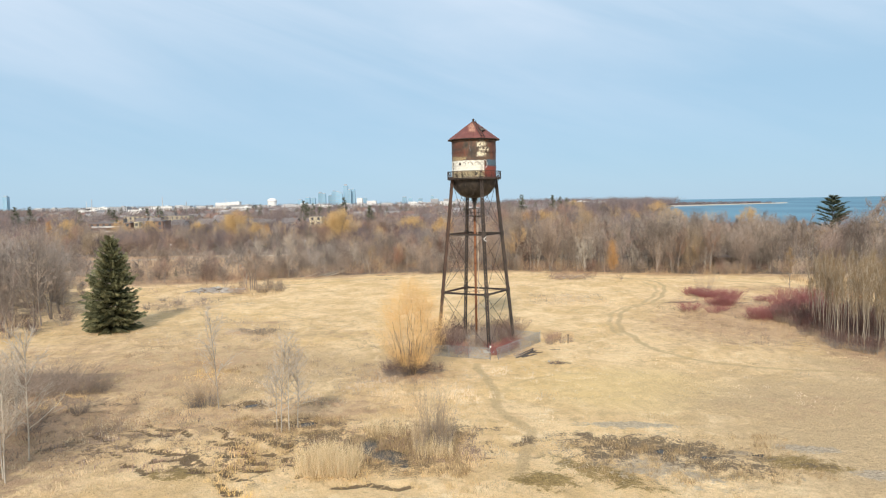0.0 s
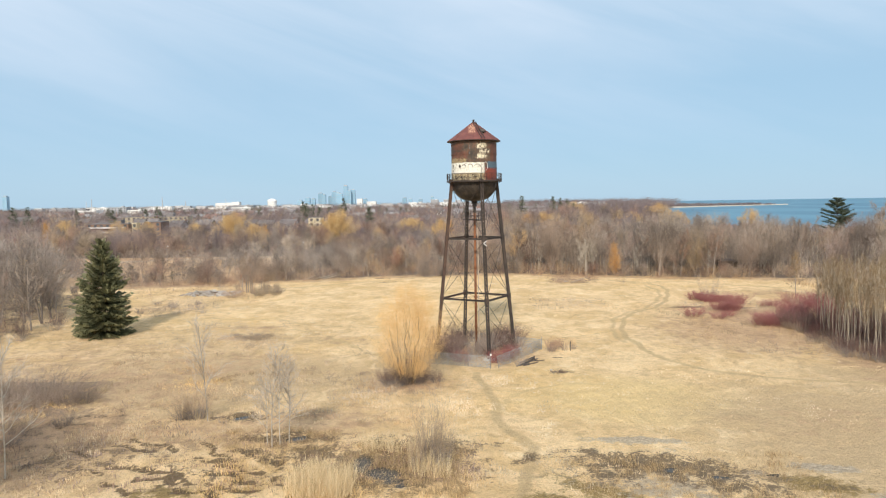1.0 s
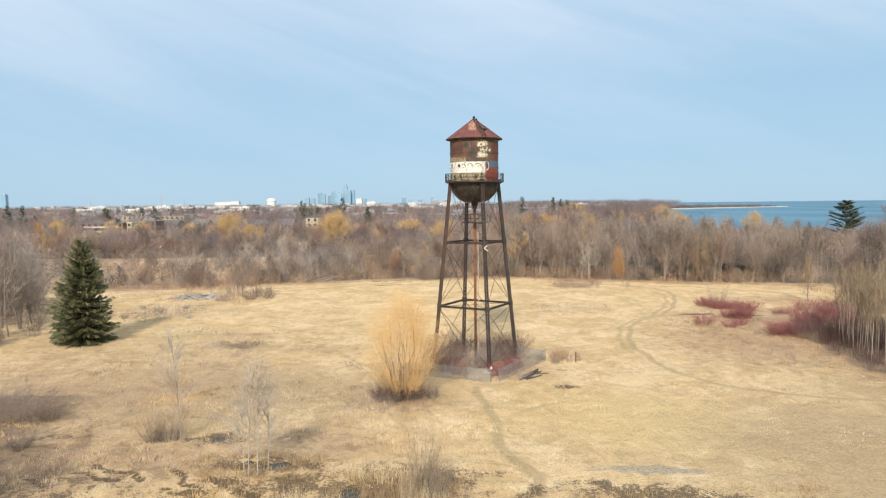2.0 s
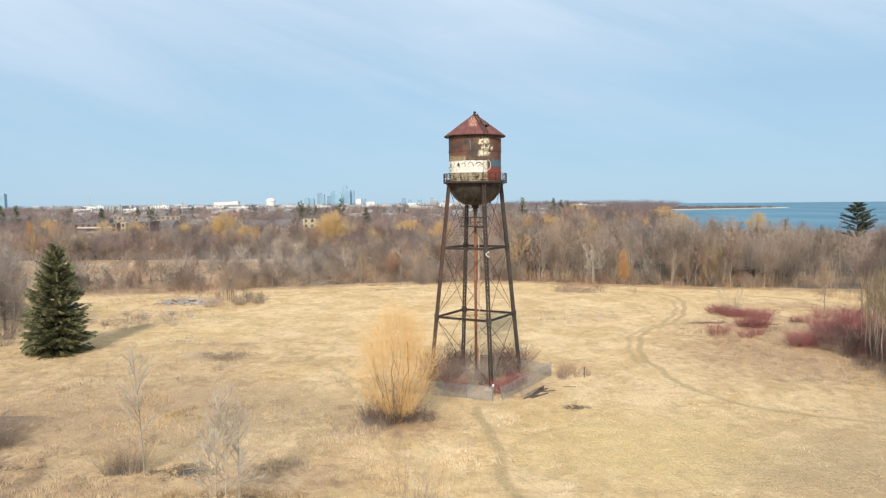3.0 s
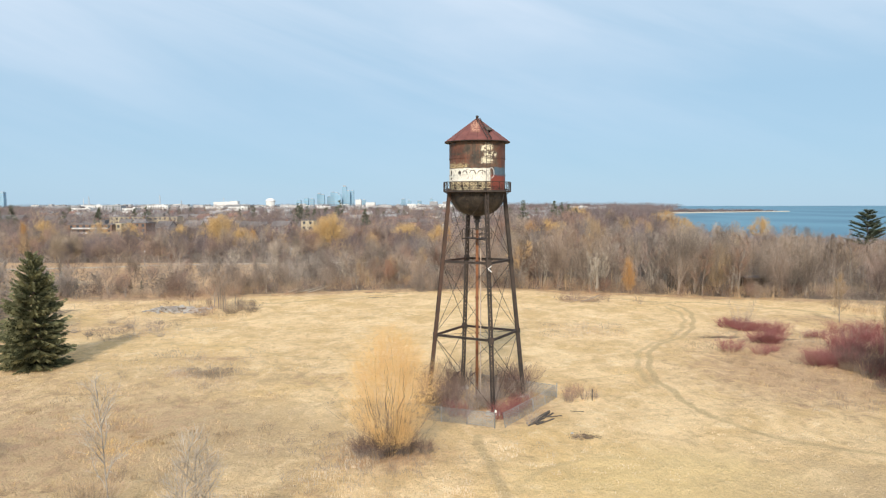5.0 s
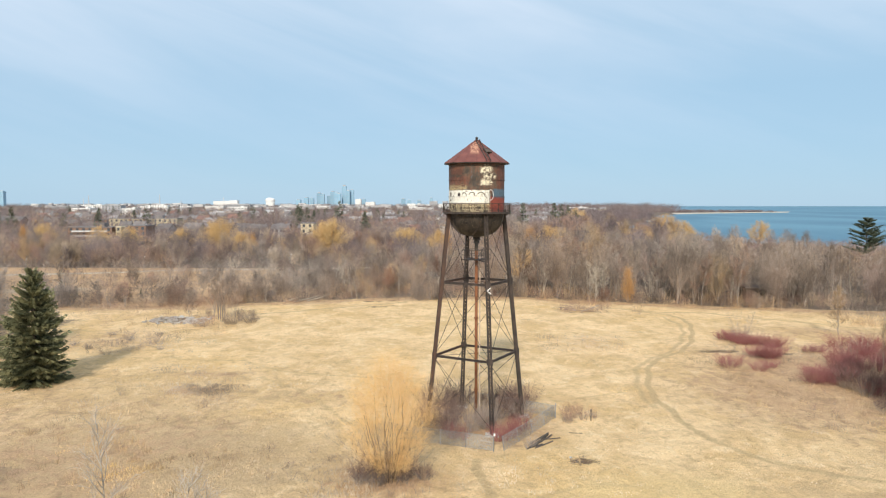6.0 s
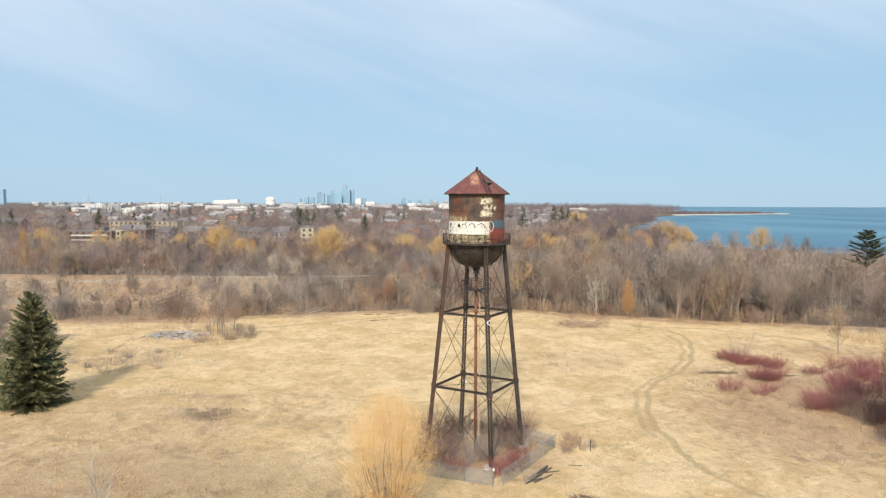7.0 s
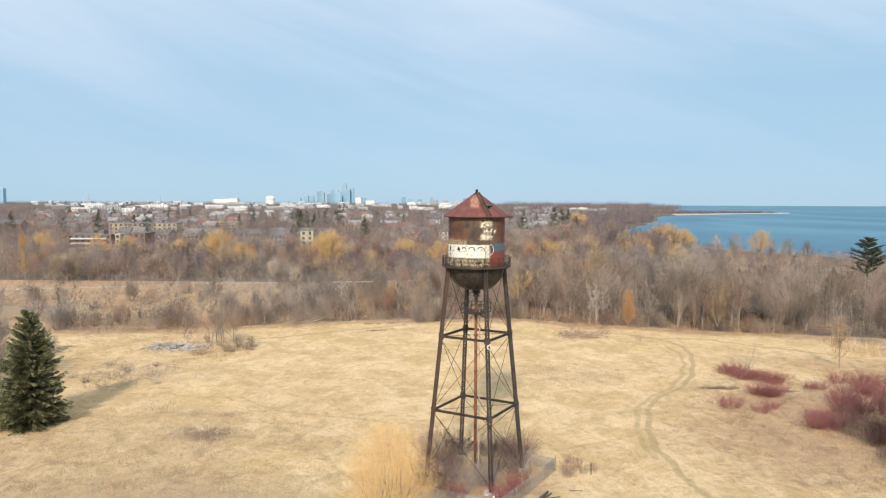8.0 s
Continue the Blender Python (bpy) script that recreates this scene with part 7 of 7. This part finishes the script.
while n < 110:
    y = rh.uniform(480, 1250)
    x = rh.uniform(-0.62, 0.02) * (y + 70) if n % 6 else rh.uniform(0.02, 0.14) * (y + 70)
    w, wall = rh.uniform(8, 13), rh.choice((WHITE, GREY_WALL, CREAM, GREY_WALL, WHITE))
    nm = {id(WHITE): "white", id(CREAM): "cream", id(BRICK): "brick", id(GREY_WALL): "grey"}[id(wall)]
    block("house", x, y, w, 9, rh.uniform(5.5, 7.5), wall, rh.choice((SHINGLE, SHINGLE, SHINGLE, GREY_WALL, SHINGLE, GREY_WALL, SHINGLE_RED)), "distant " + nm + " house half hidden by leafless trees", "house", 2, 3, rh.uniform(-25, 25), 3.2, group="distant houses")
    n += 1
for i in range(22):
    y = rh.uniform(700, 2300)
    x = rh.uniform(0.06, 0.05 + 0.15 * min(1, y / 1500)) * (y + 75)
    if lake_side(x, y)[0] > -18:
        continue
    wall = rh.choice((WHITE, GREY_WALL, CREAM, WHITE))
    block("house", x, y, rh.uniform(10, 20), 10, rh.uniform(6, 9), wall, rh.choice((SHINGLE, GREY_WALL)), "distant " + {id(WHITE): "white", id(CREAM): "cream", id(GREY_WALL): "grey"}[id(wall)] + " house near the lake shore", "house", 2, 4, rh.uniform(-20, 20), 3.4, group="shore houses")
for x, y, w, d, h, wall, lb in ((-706, 1215, 37, 25, 12, WHITE, "long white warehouse"), (-582, 1140, 26, 20, 12, WHITE, "white warehouse"), (-633, 1178, 36, 16, 17, GREY_WALL, "grey six-storey apartment slab"), (192, 1247, 50, 20, 7, CREAM, "long tan school building"),
                               (-480, 1400, 40, 20, 13, WHITE, "white warehouse"), (-900, 1500, 60, 25, 14, GREY_WALL, "grey warehouse"), (-760, 1650, 50, 20, 16, WHITE, "white warehouse"), (-1000, 1800, 60, 25, 16, WHITE, "white warehouse"), (240, 1500, 40, 18, 12, WHITE, "white low building"), (-640, 1900, 70, 25, 16, GREY_WALL, "grey warehouse")):
    block("warehouse" if "warehouse" in lb else "building", x, y, w, d, h, wall, wall, lb + " on the far side of town", "building", 2 if h < 15 else 5, max(4, int(w / 6)), rh.uniform(-6, 6), group="far large buildings")
n = 0
while n < 120:
    y = rh.uniform(1700, 4600)
    x = rh.uniform(-0.64, 0.02) * y
    w, h = rh.uniform(14, 60), rh.uniform(9, 15) * (0.5 + y / 7000)
    wall = rh.choice((PALE_WALL, GREY_WALL, PALE_WALL, WHITE))
    block("industrial_building", x, y, w, 30, h, wall, wall, ("white" if wall is WHITE else "grey" if wall is GREY_WALL else "pale") + " industrial hall near the horizon", "building", 0, 0, rh.uniform(-8, 8), group="horizon buildings", parapet=n % 3 == 0)
    n += 1
for x, y, w, h, lb in ((-1559, 4407, 110, 30, "long white hall on the horizon"), (-1450, 4300, 50, 34, "white stepped hall on the horizon"), (-605, 3844, 30, 40, "white curved hall on the horizon"), (-540, 3850, 50, 24, "low white hall on the horizon"), (-180, 3634, 40, 28, "grey apartment slab on the horizon"), (-120, 3640, 26, 28, "grey apartment slab on the horizon"), (-60, 3700, 26, 24, "grey apartment slab on the horizon")):
    block("hall", x, y, w, 40, h, GREY_WALL if "apartment" in lb else WHITE, WHITE, lb, "building", group="horizon halls")
ob = thing("domed_hall", -1152, 4038, 0, "white domed hall on the horizon", "building")
bm = bmesh.new()
add_bar(bm, (0, 0, 0), (0, 0, 34), 26, 24)
part("drum", bm, WHITE, ob)
bm = bmesh.new()
bmesh.ops.create_uvsphere(bm, u_segments=24, v_segments=12, radius=28, matrix=Matrix.Translation((0, 0, 34)) @ Matrix.Diagonal((1, 1, 0.6, 1)))
part("dome", bm, WHITE, ob, "", True)


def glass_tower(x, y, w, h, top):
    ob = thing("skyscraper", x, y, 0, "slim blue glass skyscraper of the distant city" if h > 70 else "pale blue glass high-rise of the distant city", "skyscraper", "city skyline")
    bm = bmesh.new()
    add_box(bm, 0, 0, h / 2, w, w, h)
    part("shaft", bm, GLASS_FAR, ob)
    bm = bmesh.new()
    for k in range(int(h / 12)):
        add_box(bm, 0, 0, 12 * k + 8, w + 0.8, w + 0.8, 1.2)
    tagged(part("floor_bands", bm, GREY_WALL, ob), kind="stuff")
    bm = bmesh.new()
    add_box(bm, 0, 0, h + top / 2, w * 0.6, w * 0.6, top)
    part("crown", bm, GREY_WALL, ob)


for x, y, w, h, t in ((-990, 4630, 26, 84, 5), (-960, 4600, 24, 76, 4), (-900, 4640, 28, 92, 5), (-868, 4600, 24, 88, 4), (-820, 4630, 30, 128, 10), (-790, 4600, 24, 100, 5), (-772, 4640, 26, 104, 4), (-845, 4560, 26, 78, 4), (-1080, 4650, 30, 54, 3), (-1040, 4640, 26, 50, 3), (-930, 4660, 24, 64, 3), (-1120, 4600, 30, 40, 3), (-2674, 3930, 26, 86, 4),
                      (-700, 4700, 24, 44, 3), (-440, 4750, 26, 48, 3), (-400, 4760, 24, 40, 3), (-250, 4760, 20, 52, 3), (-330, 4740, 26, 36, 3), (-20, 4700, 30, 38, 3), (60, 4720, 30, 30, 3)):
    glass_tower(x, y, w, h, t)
for x, y, h in ((-2170, 3930, 62), (-1700, 3800, 66), (-1240, 3500, 48), (-520, 1200, 26), (-2350, 4200, 50)):
    ob = thing("chimney_stack", x, y, 0, "tall pale chimney on the horizon", "chimney", "horizon chimneys")
    bm = bmesh.new()
    add_bar(bm, (0, 0, 0), (0, 0, h), h * 0.035, 12, h * 0.022)
    part("shaft", bm, PALE_WALL, ob)

# dark box added for the unclear dark patch low behind the trees
block("shed", 68, 93, 12, 6, 3.0, BARK_DARK, BARK_DARK, "dark box added for a dark patch under the leafless trees", "shed", 0, 0, -4)

# lamp posts by the park path
def lamp_post():
    ob = thing("street_lamp", 0, 0, 0, "grey park lamp post beside the pale path", "street lamp", "park lamps")
    bm = bmesh.new()
    add_bar(bm, (0, 0, -0.2), (0, 0, 4.7), 0.085, 8, 0.05)
    part("post", bm, GREY_WALL, ob)
    bm = bmesh.new()
    add_bar(bm, (0, 0, 4.6), (0.35, -0.1, 4.85), 0.03, 5)
    part("arm", bm, GREY_WALL, ob)
    bm = bmesh.new()
    add_bar(bm, (0.3, -0.1, 4.75), (0.3, -0.1, 5.05), 0.20, 10, 0.10)
    part("head", bm, WHITE, ob)
    return ob


pl = Placer([lamp_post()])
for x, y in ((-136, 141.0), (-104, 151.0), (-60, 163), (-170, 131)):
    pl.at(0, x, y, 1.0, 20)
